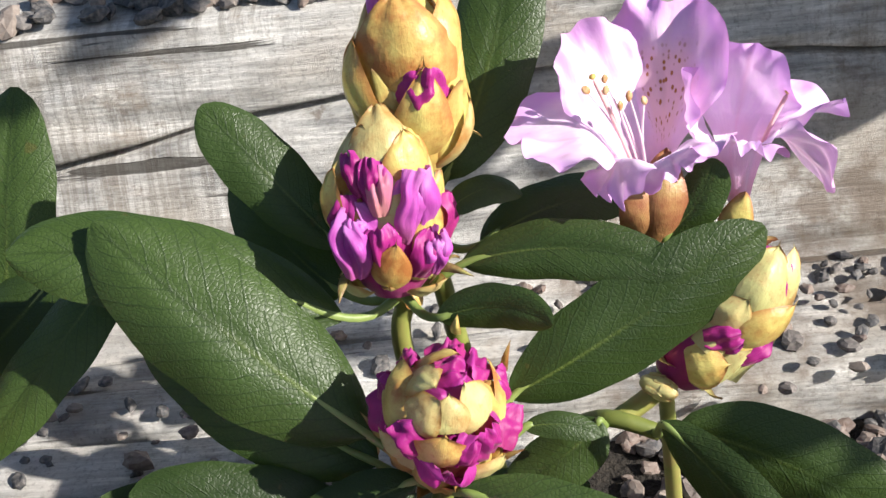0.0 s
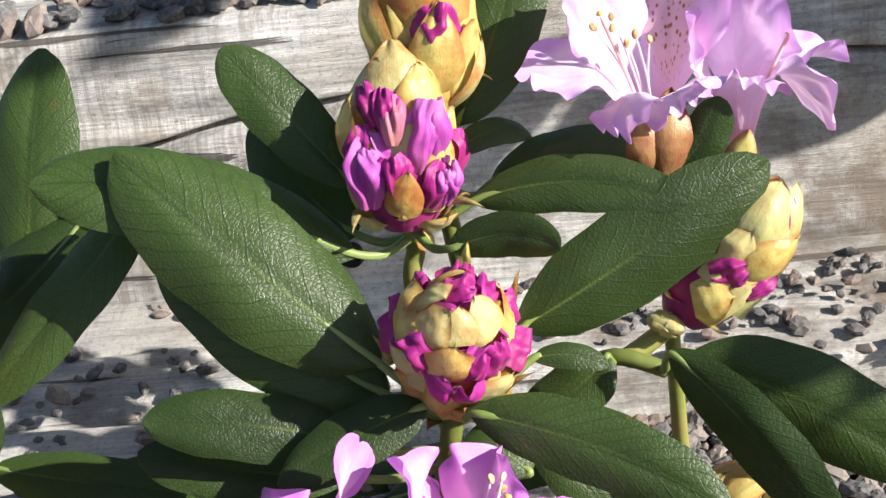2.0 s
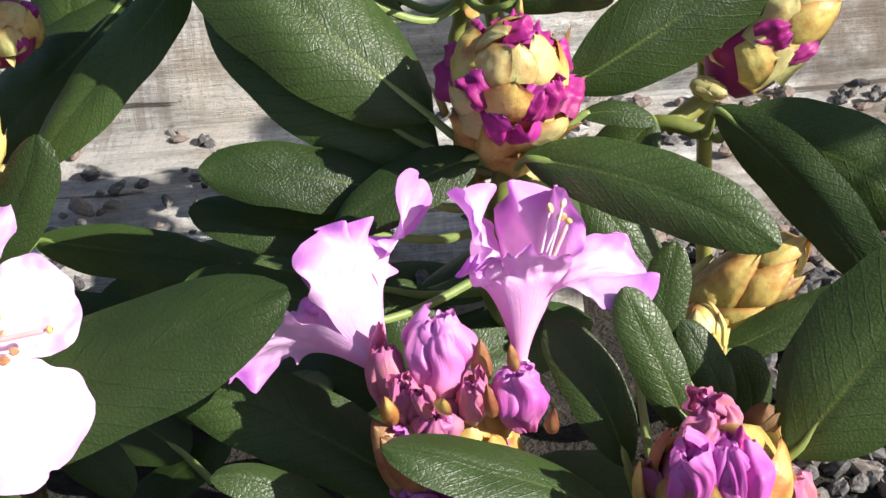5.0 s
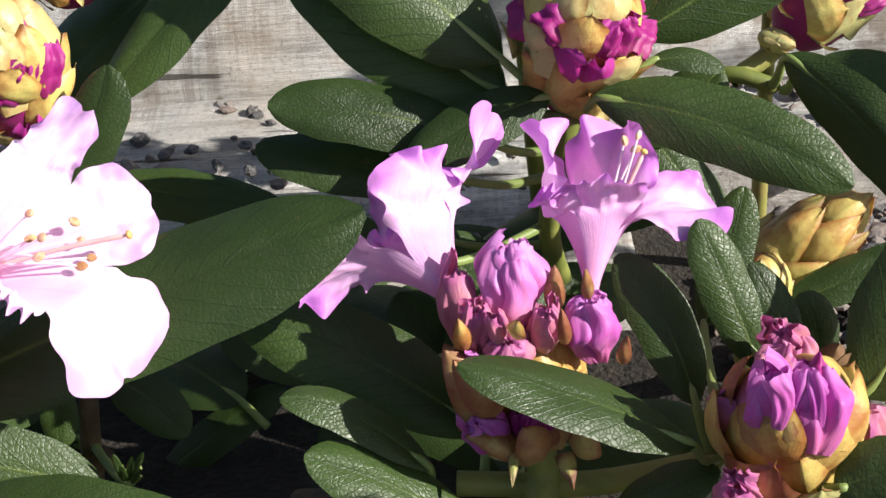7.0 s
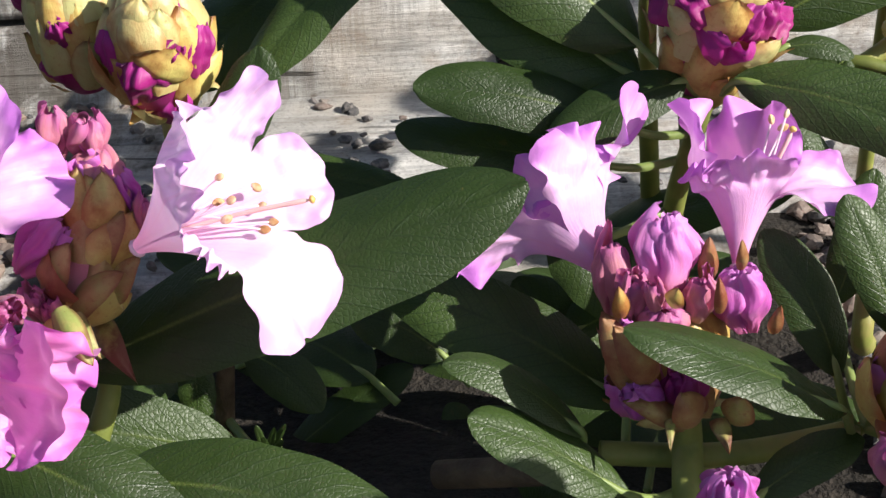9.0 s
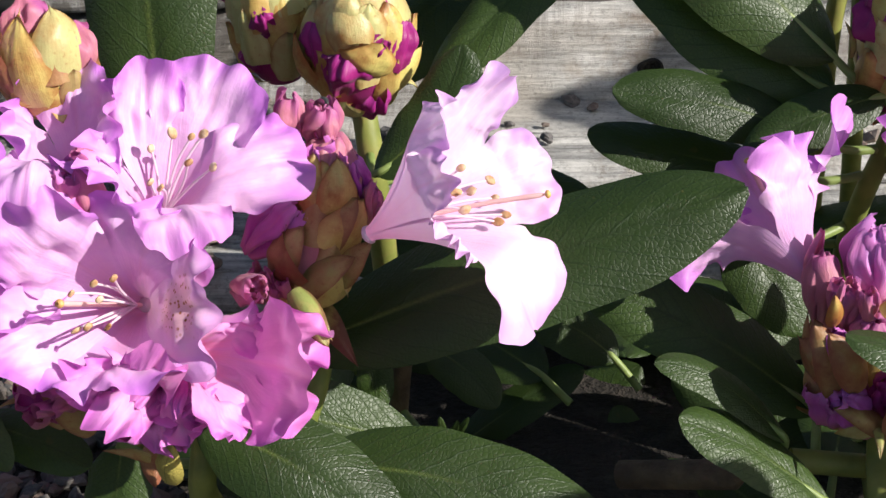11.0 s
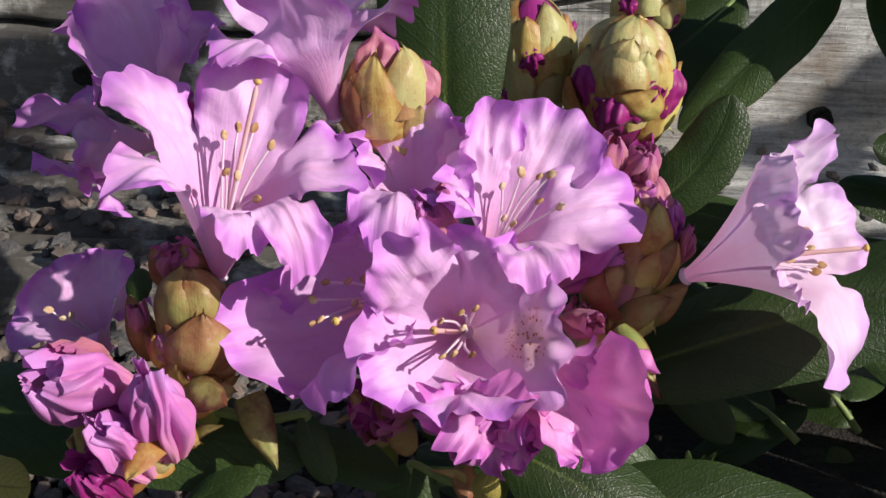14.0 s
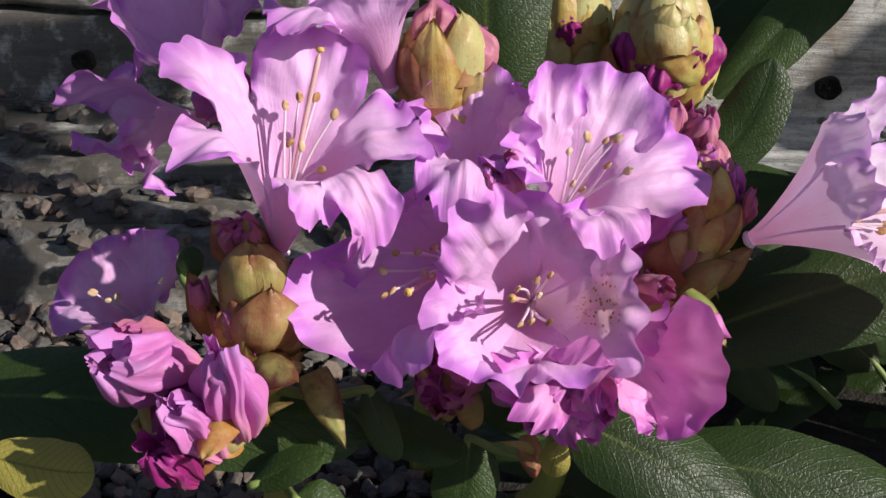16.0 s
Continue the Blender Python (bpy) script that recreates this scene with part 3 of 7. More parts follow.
def closed_flower(parent, base, tip, radius, mat=None, seed=1, label="", folds=6):
    """A flower still folded up: thick crumpled petals that lie side by side and close over one another at the top."""
    mat = mat or M_WAD_LIGHT
    rnd = random.Random(seed)
    m, length = bud_frame(base, tip, rnd.uniform(0, 6))
    ob = part("closed_flower", wad_mesh(length * 0.84, radius * 0.66, mat, seed, 5, 0.2, 0.6, 30, 16), parent, label, m)
    tw = rnd.uniform(-0.5, 0.5)
    for k in range(folds):
        az, sd = (k + rnd.uniform(-0.22, 0.22)) * math.tau / folds, rnd.uniform(0, 60)
        wide = rnd.uniform(0.7, 1.5) * 2.9 / folds
        top, out, flick = rnd.uniform(0.74, 1.10), rnd.uniform(0.85, 1.15), rnd.uniform(-0.15, 0.35)

        def fn(u, v, az=az, sd=sd, wide=wide, top=top, out=out, flick=flick):
            x = u * 2 - 1
            pr = (0.40 + 0.60 * math.sin(min(1.0, v * 1.45) * math.pi / 2)) * (1 - 0.60 * max(0.0, (v - 0.52) / 0.48) ** 2.0)
            w = wide * (0.85 + 0.25 * math.sin(v * 5 + sd)) * (1 + 0.35 * v ** 3)
            ridge = math.sqrt(max(0.0, 1 - x * x))
            r = pr * (0.54 + 0.46 * ridge * out)
            r += (0.34 * noise.noise(Vector((x * 1.5 + sd, v * 2.4, 1))) + 0.10 * noise.noise(Vector((x * 2.2, v * 4.8 + sd, 2))) - 0.06 * math.exp(-((x - 0.3 * math.sin(sd + v * 3)) / 0.22) ** 2)) * (0.35 + 0.65 * v)
            r += flick * v ** 5
            a = az + tw * v * v + x * w + 0.45 * noise.noise(Vector((sd, v * 2.5, 4)))
            z = length * top * (v - 0.05 * (1 - ridge) * v + 0.06 * v ** 4 * noise.noise(Vector((x * 2.2 + sd, 1, 1))))
            r = max(r, 0.03) * radius
            return Vector((math.cos(a) * r, math.sin(a) * r, z))
        part("petal", sheet("petal", 20, 22, fn, mat), ob)
    return ob


def loose_scale(bush, base, tip, width, mat=None, roll=0.0, seed=1, curl=0.5, name="bud_scale", keen=0.0):
    """A dry, cupped bud scale or bract that stands away by itself."""
    mat = mat or M_SCALE_TAN
    base, tip = Vector(base), Vector(tip)
    right, face, along = frame_of(tip - base)
    q = Matrix.Rotation(radians(roll), 3, along)
    right, face = q @ right, q @ face
    length = (tip - base).length

    def fn(u, v):
        x = u * 2 - 1
        w = width * 0.5 * (math.sin(math.pi * min(1, 0.12 + v * 0.88)) ** 0.7) * (1 - 0.25 * v) * (1 - 0.55 * keen * v)
        w = w if not keen else width * 0.5 * (0.6 + 0.9 * v * (1 - v)) * (1 - v ** 1.3) ** 0.8
        bow = 0.16 * length * math.sin(math.pi * v)
        n3 = noise.noise(Vector((x + seed * 5.1, v * 3, seed)))
        return base + along * (length * v) + right * (w * x) + face * (bow - curl * w * x * x + 0.12 * width * n3 * v)
    return part(name, sheet(name, 10, 14, fn, mat), bush)


def smooth(a, b, x):
    q = min(1.0, max(0.0, (x - a) / (b - a)))
    return q * q * (3 - 2 * q)


def flower(bush, base, throat, gape, lobes, mats=None, spot=-1, anthers=(), stigma=None, label="", frill=1.0, flare=1.5, seed=1, name="flower"):
    """An open funnel flower. Each lobe is (tip, width, roll, cup, bow, curl); the lobe number spot is freckled."""
    rnd = random.Random(seed)
    mats = mats or [M_PETAL, M_PETAL_SPOT]
    base, throat = Vector(base), Vector(throat)
    ax = (throat - base).normalized()
    high = (throat - base).length
    e1 = ax.orthogonal().normalized()
    e2 = ax.cross(e1)
    m = Matrix.Translation(base)
    narrow = 0.0021

    def wall(s):
        return narrow + (gape - narrow) * max(s, 0.0) ** flare if s < 1 else gape + (gape - narrow) * flare * (s - 1)

    def foot(u, v):
        a = u * math.tau
        r = narrow * (0.7 + 0.7 * math.sin(v * math.pi)) * (1 - v ** 8)
        return ax * (high * (0.10 * v - 0.06)) + (e1 * math.cos(a) + e2 * math.sin(a)) * r

    core = part(name, sheet("flower", 10, 5, foot, M_STAMEN), bush, label, m)
    turn = sorted((math.atan2((Vector(q[0]) - throat).dot(e2), (Vector(q[0]) - throat).dot(e1)) % math.tau, k) for k, q in enumerate(lobes))
    count = len(turn)
    step = math.tau / count
    lag = [a - i * step for i, (a, _) in enumerate(turn)]
    off = math.atan2(sum(math.sin(q) for q in lag), sum(math.cos(q) for q in lag))
    mids = []
    for i, (a, _) in enumerate(turn):
        d = (a - (off + i * step) + math.pi) % math.tau - math.pi
        mids.append(off + i * step + 0.5 * d)
    for i, (_, k) in enumerate(turn):
        tip, width, roll, cup, bow, curl = lobes[k]
        tip = Vector(tip) - base
        lo = (mids[i - 1] - (math.tau if i == 0 else 0) + mids[i]) * 0.5
        hi = (mids[(i + 1) % count] + (math.tau if i == count - 1 else 0) + mids[i]) * 0.5
        th, sd = mids[i], rnd.uniform(0, 60)
        lo, hi = lo - 0.04, hi + 0.04
        rad, tan = e1 * math.cos(th) + e2 * math.sin(th), e2 * math.cos(th) - e1 * math.sin(th)
        q0 = ax * high + rad * gape
        d0 = (ax * high + rad * (gape - narrow) * flare).normalized()
        far = (tip - q0).length
        nref = ax * 0.9 - rad * 0.6
        way = (tip - q0).normalized()
        n0 = (nref - way * nref.dot(way)).normalized()
        c1 = q0 + d0 * 0.36 * far + n0 * (0.5 * bow * far)
        c2 = tip - way * 0.34 * far + n0 * (bow * far)
        w0, w1 = gape * (hi - lo) * 0.5, width * 0.5

        def fn(u, v, tip=tip, roll=roll, cup=cup, curl=curl, lo=lo, hi=hi, sd=sd, rad=rad, tan=tan, q0=q0, d0=d0, c1=c1, c2=c2, far=far, nref=nref, w0=w0, w1=w1):
            x = u * 2 - 1
            ax_ = abs(x)
            s = v / 0.40
            a = lo + (hi - lo) * u
            tube = ax * (high * s) + (e1 * math.cos(a) + e2 * math.sin(a)) * wall(s)
            if v < 0.26:
                return tube
            e = (v - 0.40) / 0.60
            round_off = 1 - math.sqrt(max(0.0, 1 - ax_ ** 2.3))
            lip = smooth(0.1, 1.0, e)
            e *= 1 - lip * (0.34 * round_off + 0.035 * math.exp(-(x / 0.13) ** 2) - 0.05 * noise.noise(Vector((x * 2.4 + sd, sd, 5.0))))
            if e < 0:
                mid, t = q0 + d0 * (1.08 * far * e), d0
            else:
                c = 1 - e
                mid = q0 * c ** 3 + c1 * 3 * e * c * c + c2 * 3 * e * e * c + tip * e ** 3
                t = ((c1 - q0) * c * c + (c2 - c1) * 2 * e * c + (tip - c2) * e * e).normalized()
            n = (nref - t * nref.dot(t)).normalized()
            if roll:
                n = Matrix.Rotation(radians(roll) * smooth(-0.15, 0.35, e), 3, t) @ n
            side = t.cross(n)
            if side.dot(tan) < 0:
                side = -side
            hw = w0 + (w1 - w0) * smooth(-0.12, 0.48, e)
            hw *= 1 - 0.10 * smooth(0.7, 1.0, e)
            lap = math.atan2(x * hw, (e - 0.30) * far * 0.8)
            rim = max(ax_ ** 5 * smooth(-0.05, 0.35, e), smooth(0.55, 1.0, v) ** 4)
            edge = max(ax_ ** 12 * smooth(0.0, 0.3, e), smooth(0.60, 1.0, v) ** 9)
            gain = max(0.15, 0.75 + 1.5 * noise.noise(Vector((lap * 1.0, sd, 3.0))))
            up = frill * gain * edge * (0.0019 * math.sin(lap * 10 + sd + 2.5 * noise.noise(Vector((lap * 1.6, sd, 1.0)))) + 0.0003 * math.sin(lap * 21 + 2 * sd))
            up += frill * rim * 0.0062 * noise.noise(Vector((lap * 1.9, sd, 2.0)))
            up += (0.0038 * noise.noise(Vector((x * 1.2 + sd, e * 1.8, 1.0))) + 0.0015 * noise.noise(Vector((x * 3.1 + sd, e * 3.4, 7.0)))) * smooth(0.0, 0.5, e)
            up += frill * 0.0013 * (0.25 - abs(noise.noise(Vector((lap * 2.6 + sd, e * 1.1, 4.0))))) * smooth(0.15, 0.75, max(e, ax_ * smooth(0.0, 0.3, e)))
            up += cup * w1 * x * x * smooth(0.0, 0.5, e) - curl * far * max(0.0, (e - 0.5) / 0.5) ** 2
            up -= 0.0007 * math.exp(-(x / 0.07) ** 2) * smooth(0.0, 0.4, e) * (1 - 0.6 * max(e, 0.0))
            up += 0.00022 * math.sin(x * 15 + 1.2 * math.sin(e * 4 + sd)) * smooth(0.0, 0.4, e) * (1 - ax_)
            hw *= 1 + frill * edge * gain * 0.02 * math.cos(lap * 12 + sd)
            lobe = mid + side * (hw * x) + n * up
            k = smooth(0.26, 0.58, v)
            return tube * (1 - k) + lobe * k
        part("petal", sheet("petal", 44, 46, fn, mats[1] if k == spot else mats[0]), core, "freckled upper petal" if k == spot else "")
    for p in anthers:
        end = Vector(p) - base
        st = ax * high * 0.35
        mid = st.lerp(end, 0.55) + ax * (0.08 * high) + Vector((rnd.uniform(-1, 1), rnd.uniform(-1, 1), rnd.uniform(-1, 1))) * 0.0012
        thread = tube_mesh("filament", [st, mid, end], [0.00050, 0.00042, 0.00032], M_STAMEN, 6)
        d = ((end - mid).normalized() + Vector((rnd.uniform(-1, 1), rnd.uniform(-1, 1), rnd.uniform(-1, 1))) * 0.5).normalized()
        s1 = d.orthogonal().normalized()
        s2, sz = d.cross(s1), rnd.uniform(0.00115, 0.0014)

        def knob(u, v, end=end, d=d, s1=s1, s2=s2, sz=sz):
            aa = u * math.tau
            r3 = math.sin(math.pi * (0.02 + 0.96 * v)) ** 0.6 * sz * (0.75 + 0.25 * math.cos(2 * aa))
            return end + s1 * math.cos(aa) * r3 + s2 * math.sin(aa) * r3 + d * (v - 0.5) * sz * 2.7
        part("stamen", join_meshes("stamen", [thread, sheet("anther", 12, 8, knob, M_ANTHER)]), core)
    if stigma:
        end = Vector(stigma) - base
        st = ax * high * 0.2
        sty = tube_mesh("style", [st, st.lerp(end, 0.5) + ax * (0.10 * high), end], [0.0007, 0.0007, 0.0008], M_STYLE, 8)
        d = (end - st).normalized()
        s1 = d.orthogonal().normalized()
        s2 = d.cross(s1)

        def head(u, v):
            aa = u * math.tau
            r3 = math.sin(math.pi * (0.02 + 0.96 * v)) ** 0.5 * 0.00125
            return end + (s1 * math.cos(aa) + s2 * math.sin(aa)) * r3 + d * (v - 0.4) * 0.0018
        part("pistil", join_meshes("pistil", [sty, sheet("stigma", 10, 6, head, M_STIGMA)]), core, "pink pistil with a yellow tip")
    return core


def stem(bush, pts, radii, mat=None, label=""):
    return part("stem", tube_mesh("stem", pts, radii, mat or M_STEM, 12), bush, label)


# ---- the ground and the timbers ----
def ground_sheet():
    """One sheet of dark soil, finely uneven near the plants, that reaches the horizon."""
    steps = [-2500, -600, -150, -40, -10, -3, -1.2] + [-0.8 + 0.03 * k for k in range(54)] + [1.2, 3, 10, 40, 150, 600, 2500]
    vs = []
    for y in steps:
        for x in steps:
            near = 1.0 if abs(x) < 0.9 and abs(y) < 0.9 else 0.0
            vs.append((x - 0.15, y, near * 0.006 * noise.noise(Vector((x * 9, y * 9, 0)))))
    w = len(steps)
    fs = [(j * w + i, j * w + i + 1, (j + 1) * w + i + 1, (j + 1) * w + i) for j in range(w - 1) for i in range(w - 1)]
    me = bpy.data.meshes.new("ground")
    me.from_pydata(vs, [], fs)
    me.materials.append(M_SOIL)
    return tagged(new("ground", me), "dark brown garden soil under grey gravel", "ground", kind="structure")


ground = ground_sheet()


def pebble_points(rnd, size, flat=0.65):
    """A rough, broken pebble: rings of a squashed, knocked-about ball and its faces."""
    sx, sy, sz = size * rnd.uniform(0.75, 1.35), size * rnd.uniform(0.65, 1.0), size * flat * rnd.uniform(0.6, 1.0)
    vs, fs = [], []
    rings = [(-0.92, 0.38), (-0.6, 0.80), (0.0, 1.0), (0.55, 0.84), (0.93, 0.36)]
    turn, sd = rnd.uniform(0, 6), rnd.uniform(0, 90)
    for z, r in rings:
        for k in range(8):
            a = k * math.tau / 8 + turn
            p = Vector((math.cos(a) * r, math.sin(a) * r, z))
            j = 1 + 0.55 * noise.noise(p * 1.1 + Vector((sd, 0, 0))) + rnd.uniform(-0.06, 0.06)
            vs.append((p.x * sx * j, p.y * sy * j, p.z * sz * j))
    for j in range(4):
        for k in range(8):
            fs.append((j * 8 + k, j * 8 + (k + 1) % 8, (j + 1) * 8 + (k + 1) % 8, (j + 1) * 8 + k))
    fs.append(tuple(range(32, 40)))
    fs.append(tuple(range(7, -1, -1)))
    return vs, fs


def gravel(name, boxes, seed, mat=None):
    """Loose gravel strewn over the given stretches, as one heap of stones too many to count."""
    rnd = random.Random(seed)
    vs, fs = [], []
    for x0, x1, y0, y1, z, count, lo, hi in boxes:
        for _ in range(count):
            size = rnd.uniform(lo, hi)
            pv, pf = pebble_points(rnd, size)
            rot = Euler((rnd.uniform(-0.6, 0.6), rnd.uniform(-0.6, 0.6), rnd.uniform(0, 6))).to_matrix()
            p = Vector((rnd.uniform(x0, x1), rnd.uniform(y0, y1), z + rnd.uniform(0.0, 0.5) * size))
            o = len(vs)
            vs += [tuple(rot @ Vector(q) + p) for q in pv]
            fs += [tuple(o + i for i in f) for f in pf]
    me = bpy.data.meshes.new(name)
    me.from_pydata(vs, [], fs)
    me.materials.append(mat or M_STONE)
    me.polygons.foreach_set("use_smooth", [False] * len(fs))
    return new(name, me)


TURN = radians(1.5)                      # the timbers run almost across the view
LEDGE_Z, LEDGE_Y0, LEDGE_Y1, FACE_LEAN, TOP_Z = 0.034, 0.240, 0.335, 0.034, 0.174


def crack_line(x, z):
    """The height of the long crack along the face."""
    q = min(max(x, -0.3), 0.25)
    return z + 0.055 * q - 0.42 * q * q + 0.0022 * noise.noise(Vector((x * 22, 1, 8)))


def beam_mesh(name, x0, x1, y0, y1, low, high, seed, lean=0.0, hollow=0.003):
    """A weathered squared beam with worn edges and uneven faces; low and high give its foot and its top along x."""
    nx, front, top = int((x1 - x0) / 0.006), 22, 22
    vs = []
    for i in range(nx + 1):
        x = x0 + (x1 - x0) * i / nx
        z0, z1 = low(x), high(x)
        prof = [(lean * k / front, z0 + (z1 - z0 - 0.004) * k / front, 0) for k in range(front + 1)]
        prof += [(lean + 0.004 + (y1 - y0 - lean - 0.004) * k / top, z1, 1) for k in range(1, top + 1)]
        prof.append((y1 - y0, z0, 2))
        for k, (y, z, side) in enumerate(prof):
            n1 = noise.noise(Vector((x * 7, y * 60, z * 60 + seed)))
            n2 = noise.noise(Vector((x * 30, y * 160, z * 160 + seed)))
            n4 = noise.noise(Vector((x * 14, y * 25, z * 25 + seed * 2)))
            d = hollow * n1 + 0.0012 * n2 - 0.004 * max(0.0, n4 - 0.35)
            yy, zz = y - (d if side == 0 else 0), z + (d if side == 1 else 0)
            if side == 0:
                yy += 0.0016 * (math.exp(-k / 1.2) + math.exp(-(front - k) / 1.2))
            if side == 1 and k < front + 4:
                zz -= 0.004 * (front + 4 - k) / 4 * (1 + 0.8 * n1)
            vs.append((x, y0 + yy, zz))
    c = front + top + 2
    fs = [(i * c + k, (i + 1) * c + k, (i + 1) * c + (k + 1) % c, i * c + (k + 1) % c) for i in range(nx) for k in range(c)]
    fs.append(tuple(range(c)))
    fs.append(tuple(nx * c + k for k in range(c - 1, -1, -1)))
    me = bpy.data.meshes.new(name)
    me.from_pydata(vs, [], fs)
    me.polygons.foreach_set("use_smooth", [len(f) == 4 for f in fs])
    me.materials.append(M_WOOD)
    return me


def timber(pieces, label):
    ob = new("garden_timber", None)
    ob.matrix_basis = Matrix.Rotation(TURN, 4, "Z")
    for me in pieces:
        new_part = new("plank", me)
        new_part.parent = ob
    return tagged(ob, label, "timber", "timber edging")


SEAM_Y = LEDGE_Y0 + 0.052
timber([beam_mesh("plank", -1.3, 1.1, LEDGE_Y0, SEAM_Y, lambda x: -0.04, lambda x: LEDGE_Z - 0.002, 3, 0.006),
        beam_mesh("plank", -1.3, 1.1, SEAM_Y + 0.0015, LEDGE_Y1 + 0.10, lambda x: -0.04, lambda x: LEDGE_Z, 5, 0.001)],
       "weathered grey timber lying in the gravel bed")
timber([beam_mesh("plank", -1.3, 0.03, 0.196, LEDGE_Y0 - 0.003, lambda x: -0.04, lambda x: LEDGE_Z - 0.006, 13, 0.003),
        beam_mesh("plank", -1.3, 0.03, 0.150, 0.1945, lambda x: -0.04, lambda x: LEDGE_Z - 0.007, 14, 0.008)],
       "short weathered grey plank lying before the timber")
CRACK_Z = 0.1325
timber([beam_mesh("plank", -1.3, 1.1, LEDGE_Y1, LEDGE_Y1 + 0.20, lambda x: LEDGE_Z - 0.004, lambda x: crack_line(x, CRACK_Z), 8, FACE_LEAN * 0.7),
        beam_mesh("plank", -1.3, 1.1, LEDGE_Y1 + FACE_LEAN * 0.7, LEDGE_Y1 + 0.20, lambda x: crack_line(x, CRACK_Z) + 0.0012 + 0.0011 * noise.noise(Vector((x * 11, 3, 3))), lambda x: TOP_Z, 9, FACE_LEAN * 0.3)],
       "weathered grey timber with a long dark crack")
tagged(gravel("gravel", [(0.06, 0.36, -0.02, 0.245, 0.002, 2600, 0.0025, 0.0065), (-0.75, 0.45, 0.30, 0.336, LEDGE_Z - 0.001, 60, 0.002, 0.005),
                         (-0.75, 0.5, 0.372, 0.46, TOP_Z, 420, 0.004, 0.011), (0.05, 0.36, 0.246, 0.330, LEDGE_Z, 170, 0.0015, 0.0055), (-0.30, 0.04, 0.246, 0.334, LEDGE_Z, 40, 0.002, 0.006), (-0.30, 0.0, 0.16, 0.236, LEDGE_Z - 0.006, 70, 0.002, 0.005)], 5),
       "grey and reddish crushed stone gravel", "gravel", kind="stuff")
# Left-hand gravel, with shade put into its colour.
tagged(gravel("gravel", [(-0.62, -0.24, -0.14, 0.15, 0.002, 2600, 0.0025, 0.0065), (-0.75, -0.30, 0.250, 0.332, LEDGE_Z, 150, 0.003, 0.0075), (-0.75, -0.27, 0.155, 0.234, LEDGE_Z - 0.006, 230, 0.003, 0.0075), (-0.75, -0.30, 0.318, 0.333, LEDGE_Z, 120, 0.002, 0.005)], 6, M_STONE_SHADE),
       "stone chippings beside the shrub, coloured darker for shade", "gravel", kind="stuff")


def stone(x, y, z, size, seed, label="small grey pebble on the weathered timber"):
    rnd = random.Random(seed)
    pv, pf = pebble_points(rnd, size)
    me = bpy.data.meshes.new("pebble")
    me.from_pydata(pv, [], pf)
    me.materials.append(M_STONE)
    ob = new("pebble", me)
    me.polygons.foreach_set("use_smooth", [False] * len(pf))
    ob.matrix_basis = pose(x, y, z + size * 0.42, 0, 0, rnd.uniform(0, 360))
    return tagged(ob, label, "pebble", "pebbles on the timber")


def knot_hole(x, y, z, size, seed):
    """A dark disc on the timber's face, painted as the shade in a worn round hole, with a raised, ragged lip."""
    rnd = random.Random(seed)
    sd = rnd.uniform(0, 60)

    def fn(u, v):
        a = u * math.tau
        rag = 1 + 0.14 * noise.noise(Vector((math.cos(a) * 1.5 + sd, math.sin(a) * 1.5, 0)))
        r = size * rag * (1.25 - 1.2 * v)
        lip = 0.0018 * math.exp(-((v - 0.22) / 0.14) ** 2) - 0.0006
        return Vector((math.cos(a) * r, -lip - 0.0030 * smooth(0.0, 0.1, v), math.sin(a) * r * 0.9))
    ob = new("knot_hole", sheet("knot_hole", 28, 12, fn, M_SOIL))
    ob.matrix_basis = pose(x, y, z, -13, 0, 0)
    return tagged(ob, "dark disc painted as a shaded round hole in the grey timber", "knot hole", "knot holes")


knot_hole(-0.073, 0.3385, 0.050, 0.0062, 3)
knot_hole(-0.485, 0.3285, 0.055, 0.0056, 4)


# ---- the two shrubs ----
def shrub(x, y, label):
    ob = new("rhododendron", None)
    ob.empty_display_size, ob.matrix_basis = 0.02, pose(x, y, 0)
    return tagged(ob, label, "shrub", "rhododendrons")


bush = shrub(0.02, 0.10, "rhododendron shrub with fat magenta and yellow buds opening")
bush_b = shrub(-0.27, 0.03, "rhododendron shrub with lilac flower trusses in full bloom")

# buds of the first shrub
core = bud(bush, (-0.0001, 0.1142, 0.1213), (0.0044, 0.0800, 0.1745), 0.0188, scales=14, petals=0, label="round bud with yellow scales and magenta petals pushing out", seed=1, spin=0, shy=0.06)
bud_piece(core, (-0.0049, 0.0933, 0.1732), (0.0040, 0.0788, 0.1754), (0.0027, 0.0915, 0.1563), 0.0144, M_SCALE, seed=2, proud=0.0000)
bud_piece(core, (-0.0055, 0.0771, 0.1666), (0.0052, 0.0779, 0.1733), (0.0027, 0.0915, 0.1563), 0.0151, M_SCALE, seed=3, proud=0.0001)
bud_piece(core, (0.0063, 0.0740, 0.1637), (0.0067, 0.0796, 0.1744), (0.0027, 0.0915, 0.1563), 0.0133, M_SCALE, seed=4, proud=0.0002)
bud_piece(core, (0.0166, 0.0810, 0.1622), (0.0094, 0.0834, 0.1746), (0.0027, 0.0915, 0.1563), 0.0169, M_SCALE, seed=5, proud=0.0004)
bud_piece(core, (0.0023, 0.0887, 0.1763), (0.0112, 0.0898, 0.1738), (0.0027, 0.0915, 0.1563), 0.0121, M_WAD, True, seed=6, proud=0.0005)
bud_piece(core, (0.0176, 0.1000, 0.1621), (0.0099, 0.1020, 0.1689), (0.0027, 0.0915, 0.1563), 0.0162, M_WAD, True, seed=7, proud=0.0007)
